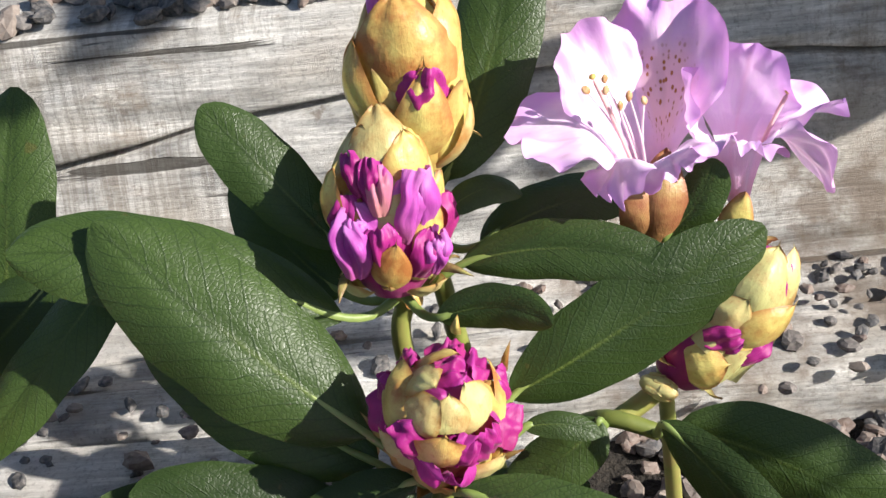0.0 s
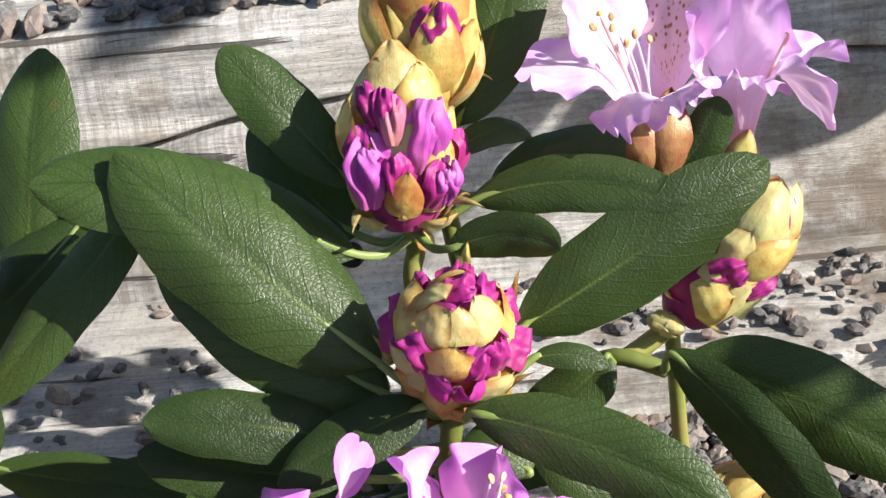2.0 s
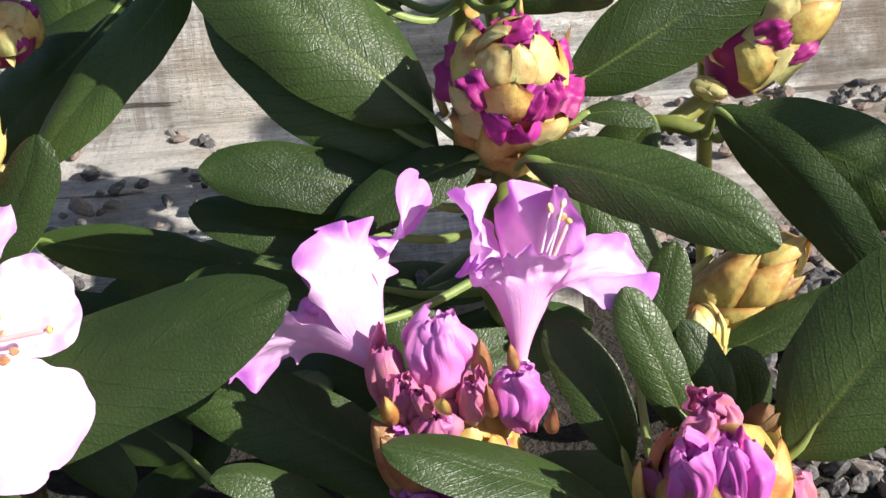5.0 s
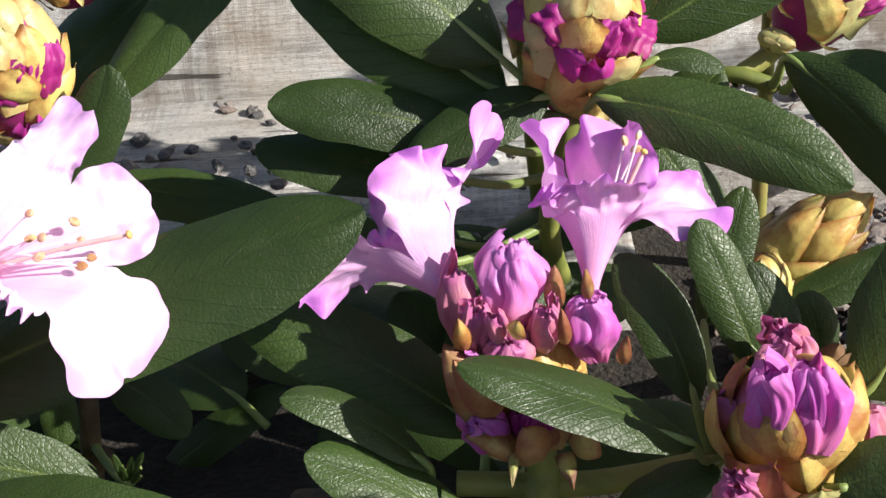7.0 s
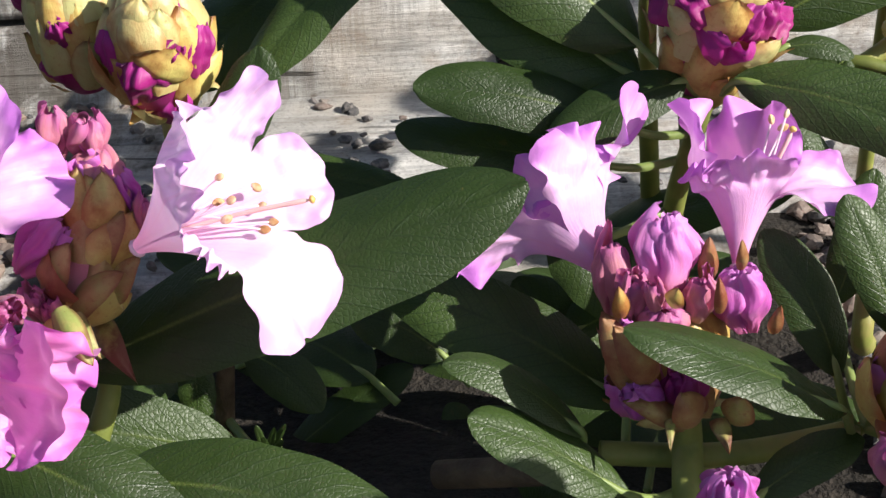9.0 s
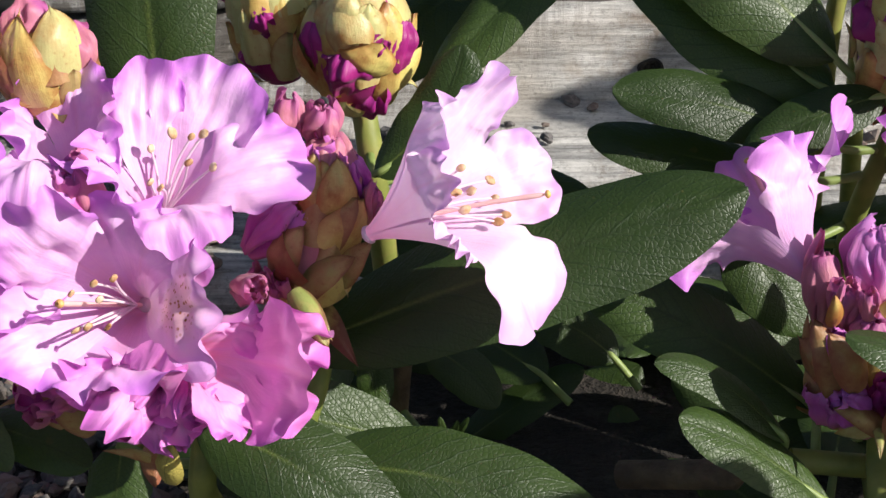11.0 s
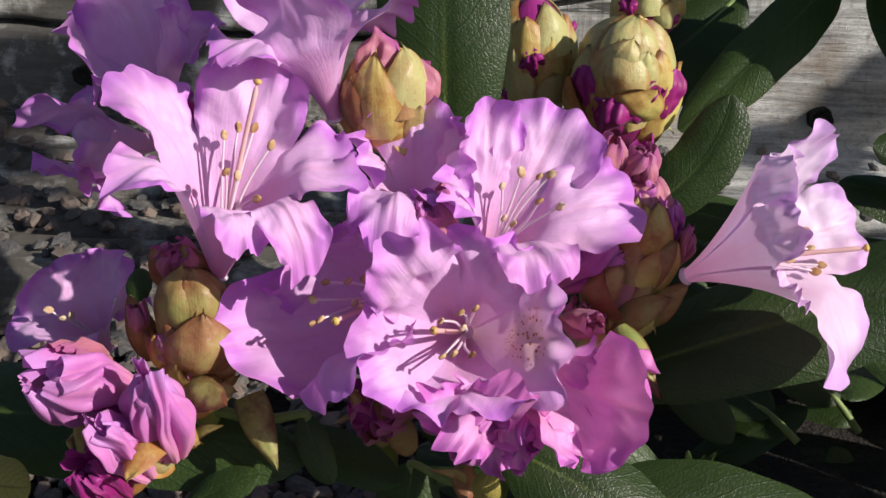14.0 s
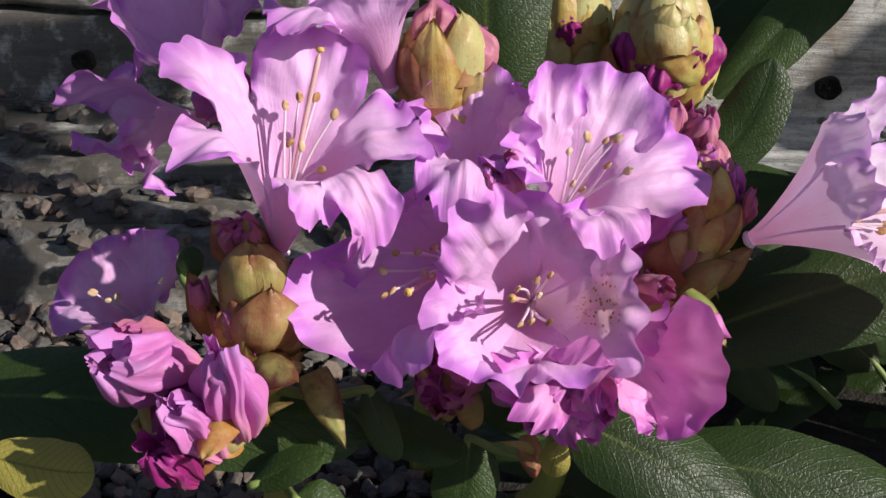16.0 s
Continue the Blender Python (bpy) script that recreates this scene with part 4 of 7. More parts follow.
bud_piece(core, (-0.0018, 0.1010, 0.1708), (0.0057, 0.1021, 0.1704), (0.0027, 0.0915, 0.1563), 0.0162, M_WAD, True, seed=8, proud=0.0008)
bud_piece(core, (0.0112, 0.1016, 0.1683), (0.0055, 0.1020, 0.1705), (0.0027, 0.0915, 0.1563), 0.0116, M_WAD, True, seed=9, proud=0.0009)
bud_piece(core, (-0.0107, 0.0808, 0.1619), (-0.0048, 0.1004, 0.1699), (0.0027, 0.0915, 0.1563), 0.0192, M_SCALE_TAN, seed=10, proud=0.0011)
bud_piece(core, (-0.0023, 0.1008, 0.1707), (0.0095, 0.0924, 0.1743), (0.0027, 0.0915, 0.1563), 0.0122, M_SCALE_TAN, seed=11, proud=0.0012)
bud_piece(core, (0.0209, 0.0915, 0.1535), (0.0139, 0.1011, 0.1664), (0.0026, 0.0924, 0.1549), 0.0142, M_SCALE_TAN, seed=12, proud=0.0013)
bud_piece(core, (-0.0038, 0.0748, 0.1561), (-0.0095, 0.0805, 0.1649), (0.0027, 0.0915, 0.1563), 0.0144, M_WAD, True, seed=13, proud=0.0014)
bud_piece(core, (-0.0162, 0.0912, 0.1511), (-0.0119, 0.0969, 0.1652), (0.0024, 0.0940, 0.1525), 0.0162, M_WAD, True, seed=14, proud=0.0016)
bud_piece(core, (0.0147, 0.0796, 0.1501), (0.0147, 0.0788, 0.1631), (0.0027, 0.0915, 0.1563), 0.0166, M_WAD, True, seed=15, proud=0.0017)
bud_piece(core, (0.0070, 0.0749, 0.1513), (0.0124, 0.0764, 0.1619), (0.0027, 0.0915, 0.1563), 0.0110, M_WAD, True, seed=16, proud=0.0019)
bud_piece(core, (0.0180, 0.0860, 0.1459), (0.0208, 0.0973, 0.1531), (0.0021, 0.0963, 0.1490), 0.0150, M_WAD, True, seed=17, proud=0.0020)
bud_piece(core, (-0.0005, 0.0775, 0.1441), (0.0060, 0.0740, 0.1543), (0.0027, 0.0917, 0.1560), 0.0212, M_WAD, True, seed=18, proud=0.0021)
bud_piece(core, (0.0014, 0.0742, 0.1524), (0.0052, 0.0744, 0.1663), (0.0027, 0.0915, 0.1563), 0.0194, M_SCALE_TAN, seed=19, proud=0.0022)
bud_piece(core, (-0.0147, 0.0945, 0.1607), (-0.0103, 0.0977, 0.1669), (0.0027, 0.0916, 0.1562), 0.0107, M_WAD, True, seed=20, proud=0.0024)
bud_piece(core, (-0.0090, 0.0985, 0.1678), (-0.0031, 0.1005, 0.1707), (0.0027, 0.0915, 0.1563), 0.0107, M_WAD, True, seed=21, proud=0.0025)
bud_piece(core, (0.0205, 0.0979, 0.1553), (0.0166, 0.1000, 0.1639), (0.0025, 0.0935, 0.1532), 0.0107, M_WAD, True, seed=22, proud=0.0026)
bud_piece(core, (0.0094, 0.1019, 0.1692), (0.0044, 0.1019, 0.1707), (0.0027, 0.0915, 0.1563), 0.0107, M_WAD, True, seed=23, proud=0.0028)
bud_piece(core, (0.0093, 0.0811, 0.1402), (0.0177, 0.0832, 0.1505), (0.0022, 0.0954, 0.1502), 0.0158, M_SCALE, seed=24, proud=0.0029)
bud_piece(core, (-0.0088, 0.0783, 0.1534), (-0.0118, 0.0826, 0.1622), (0.0027, 0.0915, 0.1563), 0.0103, M_SCALE, seed=25, proud=0.0031)
core = bud(bush, (-0.0129, 0.1374, 0.1707), (-0.0122, 0.1546, 0.2285), 0.0177, scales=10, petals=0, wad=[M_WAD, M_WAD_VIOLET], label="tall bud opening with magenta petals", seed=26, spin=0, shy=0.06)
bud_piece(core, (-0.0089, 0.1333, 0.2131), (-0.0125, 0.1549, 0.2294), (-0.0125, 0.1481, 0.2065), 0.0236, M_SCALE, seed=27, proud=0.0000)
bud_piece(core, (-0.0211, 0.1372, 0.2160), (-0.0149, 0.1464, 0.2272), (-0.0125, 0.1481, 0.2065), 0.0137, M_SCALE, seed=28, proud=0.0002)
bud_piece(core, (-0.0013, 0.1370, 0.2122), (-0.0039, 0.1490, 0.2247), (-0.0125, 0.1481, 0.2065), 0.0137, M_SCALE_TAN, seed=29, proud=0.0004)
bud_piece(core, (-0.0180, 0.1324, 0.2105), (-0.0203, 0.1420, 0.2216), (-0.0125, 0.1481, 0.2065), 0.0117, M_WAD, True, seed=30, proud=0.0005)
bud_piece(core, (-0.0139, 0.1302, 0.2073), (-0.0142, 0.1380, 0.2210), (-0.0125, 0.1481, 0.2065), 0.0097, M_WAD, True, seed=31, proud=0.0007)
bud_piece(core, (-0.0129, 0.1292, 0.2048), (-0.0121, 0.1367, 0.2195), (-0.0125, 0.1475, 0.2047), 0.0089, M_WAD_PINK, True, seed=32, proud=0.0009)
bud_piece(core, (-0.0021, 0.1366, 0.2125), (-0.0055, 0.1455, 0.2248), (-0.0125, 0.1481, 0.2065), 0.0176, M_SCALE_TAN, seed=33, proud=0.0011)
bud_piece(core, (-0.0280, 0.1355, 0.1946), (-0.0226, 0.1400, 0.2175), (-0.0126, 0.1462, 0.2002), 0.0159, M_SCALE_TAN, seed=34, proud=0.0012)
bud_piece(core, (-0.0135, 0.1258, 0.1891), (-0.0132, 0.1284, 0.2022), (-0.0127, 0.1426, 0.1879), 0.0118, M_WAD, True, seed=35, proud=0.0014)
bud_piece(core, (-0.0259, 0.1326, 0.1942), (-0.0232, 0.1359, 0.2108), (-0.0126, 0.1450, 0.1960), 0.0119, M_WAD, True, seed=36, proud=0.0016)
bud_piece(core, (0.0045, 0.1431, 0.1864), (0.0050, 0.1482, 0.2004), (-0.0127, 0.1435, 0.1911), 0.0102, M_WAD, True, seed=37, proud=0.0018)
bud_piece(core, (-0.0039, 0.1288, 0.1818), (0.0016, 0.1341, 0.1960), (-0.0128, 0.1411, 0.1830), 0.0120, M_WAD, True, seed=38, proud=0.0020)
bud_piece(core, (-0.0129, 0.1263, 0.1811), (-0.0085, 0.1279, 0.1979), (-0.0128, 0.1409, 0.1823), 0.0131, M_SCALE_TAN, seed=39, proud=0.0021)
bud_piece(core, (-0.0047, 0.1350, 0.1718), (0.0009, 0.1354, 0.1793), (-0.0128, 0.1400, 0.1794), 0.0163, M_SCALE, seed=40, proud=0.0023)
bud_piece(core, (-0.0224, 0.1333, 0.1747), (-0.0263, 0.1331, 0.1829), (-0.0128, 0.1400, 0.1794), 0.0142, M_SCALE, seed=41, proud=0.0025)
closed_flower(bush, (-0.0231, 0.1280, 0.1842), (-0.0211, 0.1321, 0.2096), 0.0084, mat=M_WAD_VIOLET, folds=4, seed=42)
closed_flower(bush, (-0.0061, 0.1327, 0.1933), (-0.0007, 0.1381, 0.2161), 0.0095, mat=M_WAD_VIOLET, folds=4, seed=43)
closed_flower(bush, (0.0009, 0.1298, 0.1824), (0.0046, 0.1308, 0.1979), 0.0051, mat=M_WAD_VIOLET, folds=4, seed=44)
loose_scale(bush, (0.0021, 0.1352, 0.1811), (0.0143, 0.1258, 0.1822), 0.0051, mat=M_BRACT, keen=1, name="bract", seed=45)
loose_scale(bush, (-0.0272, 0.1320, 0.1825), (-0.0289, 0.1203, 0.1792), 0.0051, mat=M_BRACT, keen=1, name="bract", seed=46)
loose_scale(bush, (0.0204, 0.1146, 0.1528), (0.0240, 0.1145, 0.1654), 0.0040, mat=M_SCALE_TAN, keen=1, name="bract", seed=47)
loose_scale(bush, (0.0067, 0.1158, 0.1676), (0.0083, 0.1152, 0.1759), 0.0054, mat=M_SCALE_TAN, keen=1, name="bract", seed=48)
loose_scale(bush, (0.0156, 0.0952, 0.1318), (0.0267, 0.0890, 0.1424), 0.0047, mat=M_SCALE, keen=1, name="bract", seed=49)
loose_scale(bush, (-0.0183, 0.0975, 0.1433), (-0.0232, 0.0938, 0.1577), 0.0047, mat=M_BRACT, keen=1, name="bract", seed=50)
loose_scale(bush, (-0.0245, 0.1153, 0.1267), (-0.0381, 0.1034, 0.1288), 0.0150, mat=M_SCALE_TAN, seed=51)
loose_scale(bush, (-0.0070, 0.1447, 0.1584), (-0.0100, 0.1478, 0.1645), 0.0100, mat=M_SCALE_TAN, seed=52, roll=40)
core = bud(bush, (-0.0023, 0.1618, 0.2014), (-0.0035, 0.1783, 0.2621), 0.0174, scales=16, petals=0, mats=[M_SCALE_TAN, M_SCALE_TAN], tight=True, label="tall pointed bud of golden tan scales", seed=52, spin=0, shy=0.06)
bud_piece(core, (-0.0055, 0.1604, 0.2513), (-0.0069, 0.1755, 0.2617), (-0.0030, 0.1721, 0.2390), 0.0118, M_WAD_LIGHT, True, seed=53, proud=0.0000)
bud_piece(core, (-0.0021, 0.1527, 0.2335), (-0.0031, 0.1704, 0.2607), (-0.0030, 0.1721, 0.2390), 0.0333, M_SCALE_TAN, seed=54, proud=0.0002)
bud_piece(core, (0.0101, 0.1594, 0.2348), (0.0063, 0.1786, 0.2561), (-0.0030, 0.1721, 0.2390), 0.0179, M_SCALE_TAN, seed=55, proud=0.0003)
bud_piece(core, (-0.0170, 0.1582, 0.2198), (-0.0138, 0.1640, 0.2495), (-0.0028, 0.1694, 0.2294), 0.0200, M_SCALE_TAN, seed=56, proud=0.0005)
bud_piece(core, (0.0016, 0.1517, 0.2277), (0.0040, 0.1566, 0.2411), (-0.0028, 0.1688, 0.2271), 0.0206, M_WAD, True, seed=57, proud=0.0007)
bud_piece(core, (-0.0003, 0.1506, 0.2122), (0.0034, 0.1572, 0.2428), (-0.0026, 0.1670, 0.2206), 0.0218, M_SCALE_TAN, seed=58, proud=0.0009, keen=0.7)
bud_piece(core, (0.0052, 0.1590, 0.2024), (0.0129, 0.1616, 0.2283), (-0.0024, 0.1644, 0.2108), 0.0112, M_SCALE, seed=59, proud=0.0010)
core = bud(bush, (0.0750, 0.1321, 0.1310), (0.1135, 0.1446, 0.1733), 0.0166, scales=14, petals=0, label="pale green bud with a streak of magenta", seed=60, spin=0, shy=0.06)
bud_piece(core, (0.1090, 0.1279, 0.1590), (0.1114, 0.1358, 0.1718), (0.0989, 0.1398, 0.1572), 0.0080, M_WAD, True, seed=61, proud=0.0000)
bud_piece(core, (0.0978, 0.1242, 0.1605), (0.1092, 0.1398, 0.1752), (0.0989, 0.1398, 0.1572), 0.0240, M_SCALE, seed=62, proud=0.0002)
bud_piece(core, (0.0880, 0.1232, 0.1565), (0.0990, 0.1266, 0.1653), (0.0943, 0.1383, 0.1522), 0.0180, M_SCALE, seed=63, proud=0.0003)
bud_piece(core, (0.0844, 0.1228, 0.1537), (0.0967, 0.1222, 0.1549), (0.0896, 0.1368, 0.1469), 0.0120, M_WAD, True, seed=64, proud=0.0005)
bud_piece(core, (0.0939, 0.1212, 0.1438), (0.1065, 0.1278, 0.1479), (0.0900, 0.1369, 0.1474), 0.0091, M_WAD, True, seed=65, proud=0.0007)
bud_piece(core, (0.1109, 0.1296, 0.1620), (0.1130, 0.1413, 0.1739), (0.0989, 0.1398, 0.1572), 0.0121, M_SCALE, seed=66, proud=0.0008)
bud_piece(core, (0.0787, 0.1213, 0.1438), (0.0920, 0.1204, 0.1458), (0.0826, 0.1345, 0.1393), 0.0182, M_SCALE_TAN, seed=67, proud=0.0010)
bud_piece(core, (0.0958, 0.1216, 0.1514), (0.1120, 0.1306, 0.1611), (0.0967, 0.1391, 0.1549), 0.0161, M_SCALE_TAN, seed=68, proud=0.0012)
bud(bush, (0.0644, 0.1266, 0.1355), (0.0763, 0.1193, 0.1334), 0.0037, scales=8, petals=0, tight=True, bracts=0, mats=[M_SCALE, M_SCALE], seed=69)
core = bud(bush, (0.0583, 0.1060, 0.0473), (0.1052, 0.1154, 0.0789), 0.0145, scales=8, petals=0, mats=[M_SCALE_TAN, M_SCALE_OLIVE], tight=True, bracts=0, label="long bud of yellow papery scales", seed=70, spin=0, shy=0.06)
bud_piece(core, (0.0699, 0.1017, 0.0692), (0.0883, 0.1086, 0.0810), (0.0824, 0.1108, 0.0635), 0.0155, M_SCALE_OLIVE, seed=71, proud=0.0000, keen=0.5)
bud_piece(core, (0.0833, 0.1000, 0.0730), (0.1028, 0.1108, 0.0802), (0.0874, 0.1118, 0.0669), 0.0154, M_SCALE_TAN, seed=72, proud=0.0001, keen=0.5)
bud_piece(core, (0.0618, 0.0999, 0.0614), (0.0741, 0.1040, 0.0733), (0.0710, 0.1085, 0.0558), 0.0178, M_SCALE_TAN, seed=73, proud=0.0003, keen=0.5)
bud_piece(core, (0.0809, 0.0959, 0.0628), (0.1004, 0.1038, 0.0714), (0.0857, 0.1115, 0.0658), 0.0132, M_SCALE_OLIVE, seed=74, proud=0.0004, keen=0.5)
bud_piece(core, (0.0666, 0.0983, 0.0634), (0.0874, 0.1049, 0.0788), (0.0786, 0.1101, 0.0610), 0.0185, M_SCALE_TAN, seed=75, proud=0.0006, keen=0.5)
bud_piece(core, (0.0754, 0.0957, 0.0634), (0.0978, 0.1041, 0.0769), (0.0844, 0.1112, 0.0648), 0.0176, M_SCALE_TAN, seed=76, proud=0.0007, keen=0.5)
bud_piece(core, (0.0605, 0.0979, 0.0506), (0.0754, 0.0954, 0.0612), (0.0654, 0.1074, 0.0520), 0.0156, M_SCALE_TAN, seed=77, proud=0.0009, keen=0.5)
bud_piece(core, (0.0681, 0.0953, 0.0545), (0.0865, 0.0970, 0.0645), (0.0729, 0.1089, 0.0571), 0.0155, M_SCALE_TAN, seed=78, proud=0.0010, keen=0.5)
bud(bush, (0.0618, 0.0754, 0.0505), (0.0615, 0.0829, 0.0763), 0.0088, scales=10, petals=0, mats=[M_SCALE_TAN, M_SCALE], tight=True, bracts=0, label="small pointed yellow bud", seed=79)
core = bud(bush, (0.0650, 0.0134, 0.0426), (0.0492, -0.0240, 0.0951), 0.0205, scales=12, petals=0, mats=[M_SCALE_TAN, M_SCALE_BROWN], wad=[M_WAD_PINK, M_WAD], label="round bud of brown pinkish scales", seed=80, spin=0, shy=0.06)
bud_piece(core, (0.0437, -0.0173, 0.0942), (0.0532, -0.0112, 0.0970), (0.0552, -0.0098, 0.0751), 0.0136, M_WAD_PINK, True, seed=81, proud=0.0000)
bud_piece(core, (0.0572, -0.0245, 0.0933), (0.0592, -0.0130, 0.0962), (0.0552, -0.0098, 0.0751), 0.0117, M_WAD, True, seed=82, proud=0.0002)
bud_piece(core, (0.0363, -0.0049, 0.0756), (0.0455, -0.0100, 0.0946), (0.0552, -0.0098, 0.0751), 0.0140, M_SCALE_BROWN, seed=83, proud=0.0004)
bud_piece(core, (0.0361, -0.0059, 0.0710), (0.0378, -0.0099, 0.0854), (0.0552, -0.0098, 0.0751), 0.0124, M_WAD_PINK, True, seed=84, proud=0.0006)
bud_piece(core, (0.0383, -0.0074, 0.0610), (0.0386, -0.0128, 0.0875), (0.0552, -0.0098, 0.0751), 0.0212, M_SCALE_TAN, seed=85, proud=0.0008)
bud_piece(core, (0.0431, -0.0261, 0.0764), (0.0499, -0.0245, 0.0945), (0.0552, -0.0098, 0.0751), 0.0201, M_SCALE_BROWN, seed=86, proud=0.0010)
bud_piece(core, (0.0446, -0.0267, 0.0750), (0.0519, -0.0254, 0.0942), (0.0552, -0.0098, 0.0751), 0.0184, M_SCALE_TAN, seed=87, proud=0.0012)
bud_piece(core, (0.0682, -0.0239, 0.0739), (0.0681, -0.0081, 0.0897), (0.0552, -0.0098, 0.0751), 0.0171, M_SCALE_TAN, seed=88, proud=0.0014)
bud_piece(core, (0.0572, -0.0296, 0.0778), (0.0600, -0.0151, 0.0957), (0.0552, -0.0098, 0.0751), 0.0185, M_WAD_LIGHT, True, seed=89, proud=0.0016)
bud_piece(core, (0.0783, -0.0068, 0.0587), (0.0762, -0.0068, 0.0758), (0.0591, -0.0005, 0.0621), 0.0124, M_WAD_PINK, True, seed=90, proud=0.0018)
bud_piece(core, (0.0457, -0.0151, 0.0547), (0.0490, -0.0295, 0.0808), (0.0552, -0.0096, 0.0749), 0.0259, M_SCALE_BROWN, seed=91, proud=0.0020)
bud_piece(core, (0.0594, -0.0183, 0.0518), (0.0585, -0.0288, 0.0724), (0.0568, -0.0060, 0.0698), 0.0225, M_SCALE, seed=92, proud=0.0023)
closed_flower(bush, (0.0497, -0.0211, 0.0762), (0.0435, -0.0273, 0.1072), 0.0081, mat=M_WAD_LIGHT, seed=93)
closed_flower(bush, (0.0412, -0.0294, 0.0566), (0.0350, -0.0372, 0.0784), 0.0078, mat=M_WAD_PINK, seed=94)
closed_flower(bush, (-0.0066, -0.0286, 0.0448), (-0.0075, -0.0346, 0.0650), 0.0096, mat=M_WAD_LIGHT, seed=95)
closed_flower(bush, (0.0567, 0.0033, 0.0814), (0.0556, 0.0009, 0.0969), 0.0080, mat=M_WAD_PINK, seed=96)

# leaves of the first shrub
leaf(bush, (-0.0230, 0.1007, 0.1413), (-0.0634, 0.1097, 0.1792), (-0.1039, 0.1303, 0.2104), 0.0445, curl=0.35, seed=97, foot=(0.0004, 0.0964, 0.1265))
leaf(bush, (-0.0308, 0.1331, 0.1639), (-0.0859, 0.1298, 0.1939), (-0.1330, 0.1268, 0.2032), 0.0346, curl=0.3, seed=98, foot=(-0.0129, 0.1447, 0.1639))
leaf(bush, (-0.0300, 0.1462, 0.1831), (-0.0525, 0.1549, 0.2104), (-0.0716, 0.1663, 0.2293), 0.0244, seed=99, foot=(-0.0125, 0.1401, 0.1710))
leaf(bush, (-0.0319, 0.1459, 0.1650), (-0.0512, 0.1577, 0.1795), (-0.0677, 0.1791, 0.1973), 0.0269, seed=100, foot=(-0.0129, 0.1447, 0.1639))
leaf(bush, (-0.0223, 0.1015, 0.1286), (-0.0626, 0.1140, 0.1550), (-0.0965, 0.1401, 0.1834), 0.0408, seed=101, foot=(-0.0008, 0.0967, 0.1220))
leaf(bush, (0.0039, 0.1686, 0.1924), (0.0237, 0.1948, 0.2280), (0.0335, 0.2337, 0.2659), 0.0317, seed=102, foot=(-0.0030, 0.1680, 0.1919))
leaf(bush, (0.0035, 0.1490, 0.1904), (0.0177, 0.1565, 0.1952), (0.0302, 0.1601, 0.1896), 0.0115, seed=103, foot=(-0.0031, 0.1683, 0.1890))
leaf(bush, (0.0087, 0.1407, 0.1771), (0.0447, 0.1337, 0.1848), (0.0789, 0.1254, 0.1780), 0.0201, roll=12, seed=104, foot=(-0.0125, 0.1401, 0.1710))
leaf(bush, (0.0212, 0.1130, 0.1427), (0.0641, 0.1198, 0.1657), (0.1057, 0.1364, 0.1859), 0.0330, roll=30, seed=105, foot=(0.0004, 0.0964, 0.1265))
leaf(bush, (0.0003, 0.1224, 0.1694), (0.0217, 0.1160, 0.1768), (0.0375, 0.1075, 0.1749), 0.0154, roll=35, seed=106, foot=(-0.0126, 0.1410, 0.1696))
leaf(bush, (0.0141, 0.1609, 0.1702), (0.0418, 0.1725, 0.1773), (0.0733, 0.1843, 0.1727), 0.0218, seed=107, foot=(-0.0039, 0.1701, 0.1691))
leaf(bush, (0.0743, 0.1477, 0.1759), (0.0861, 0.1489, 0.1893), (0.0918, 0.1529, 0.2021), 0.0163, seed=108, foot=(0.0764, 0.1556, 0.1692))
leaf(bush, (0.0252, 0.1056, 0.1364), (0.0387, 0.1049, 0.1371), (0.0498, 0.1035, 0.1326), 0.0093, seed=109, foot=(0.0004, 0.0964, 0.1265))
leaf(bush, (0.0499, 0.1154, 0.1293), (0.0370, 0.1090, 0.1199), (0.0154, 0.1051, 0.1081), 0.0217, seed=110, foot=(0.0524, 0.1220, 0.1237))
leaf(bush, (0.0685, 0.1032, 0.1374), (0.0941, 0.0774, 0.1186), (0.1170, 0.0555, 0.0907), 0.0225, roll=38, seed=111, foot=(0.0679, 0.1176, 0.1203))
leaf(bush, (0.0742, 0.1138, 0.1251), (0.1138, 0.0999, 0.1146), (0.1509, 0.0879, 0.0907), 0.0335, roll=32, seed=112, foot=(0.0713, 0.1166, 0.1195))
leaf(bush, (0.0055, 0.0790, 0.1359), (0.0454, 0.0629, 0.1310), (0.0817, 0.0498, 0.1154), 0.0246, roll=22, seed=113, foot=(0.0004, 0.0964, 0.1265))
leaf(bush, (-0.0296, 0.0912, 0.1167), (-0.0665, 0.0865, 0.1310), (-0.0999, 0.0850, 0.1360), 0.0236, roll=-6, seed=114, foot=(-0.0040, 0.0975, 0.1098))
leaf(bush, (-0.0394, 0.0947, 0.1008), (-0.0760, 0.0905, 0.1108), (-0.1080, 0.0928, 0.1174), 0.0219, seed=115, foot=(-0.0056, 0.1016, 0.0984))
leaf(bush, (-0.0083, 0.0878, 0.1331), (-0.0310, 0.0788, 0.1296), (-0.0564, 0.0705, 0.1176), 0.0213, seed=116, foot=(0.0004, 0.0964, 0.1265))
leaf(bush_b, (-0.1774, 0.1237, 0.0914), (-0.1383, 0.1175, 0.0876), (-0.1041, 0.1169, 0.0792), 0.0216, seed=117, foot=(-0.1866, 0.1043, 0.0906))
leaf(bush, (-0.0528, 0.0783, 0.0758), (-0.0833, 0.0787, 0.0918), (-0.1116, 0.0793, 0.0958), 0.0191, seed=118, foot=(-0.0087, 0.1097, 0.0754))
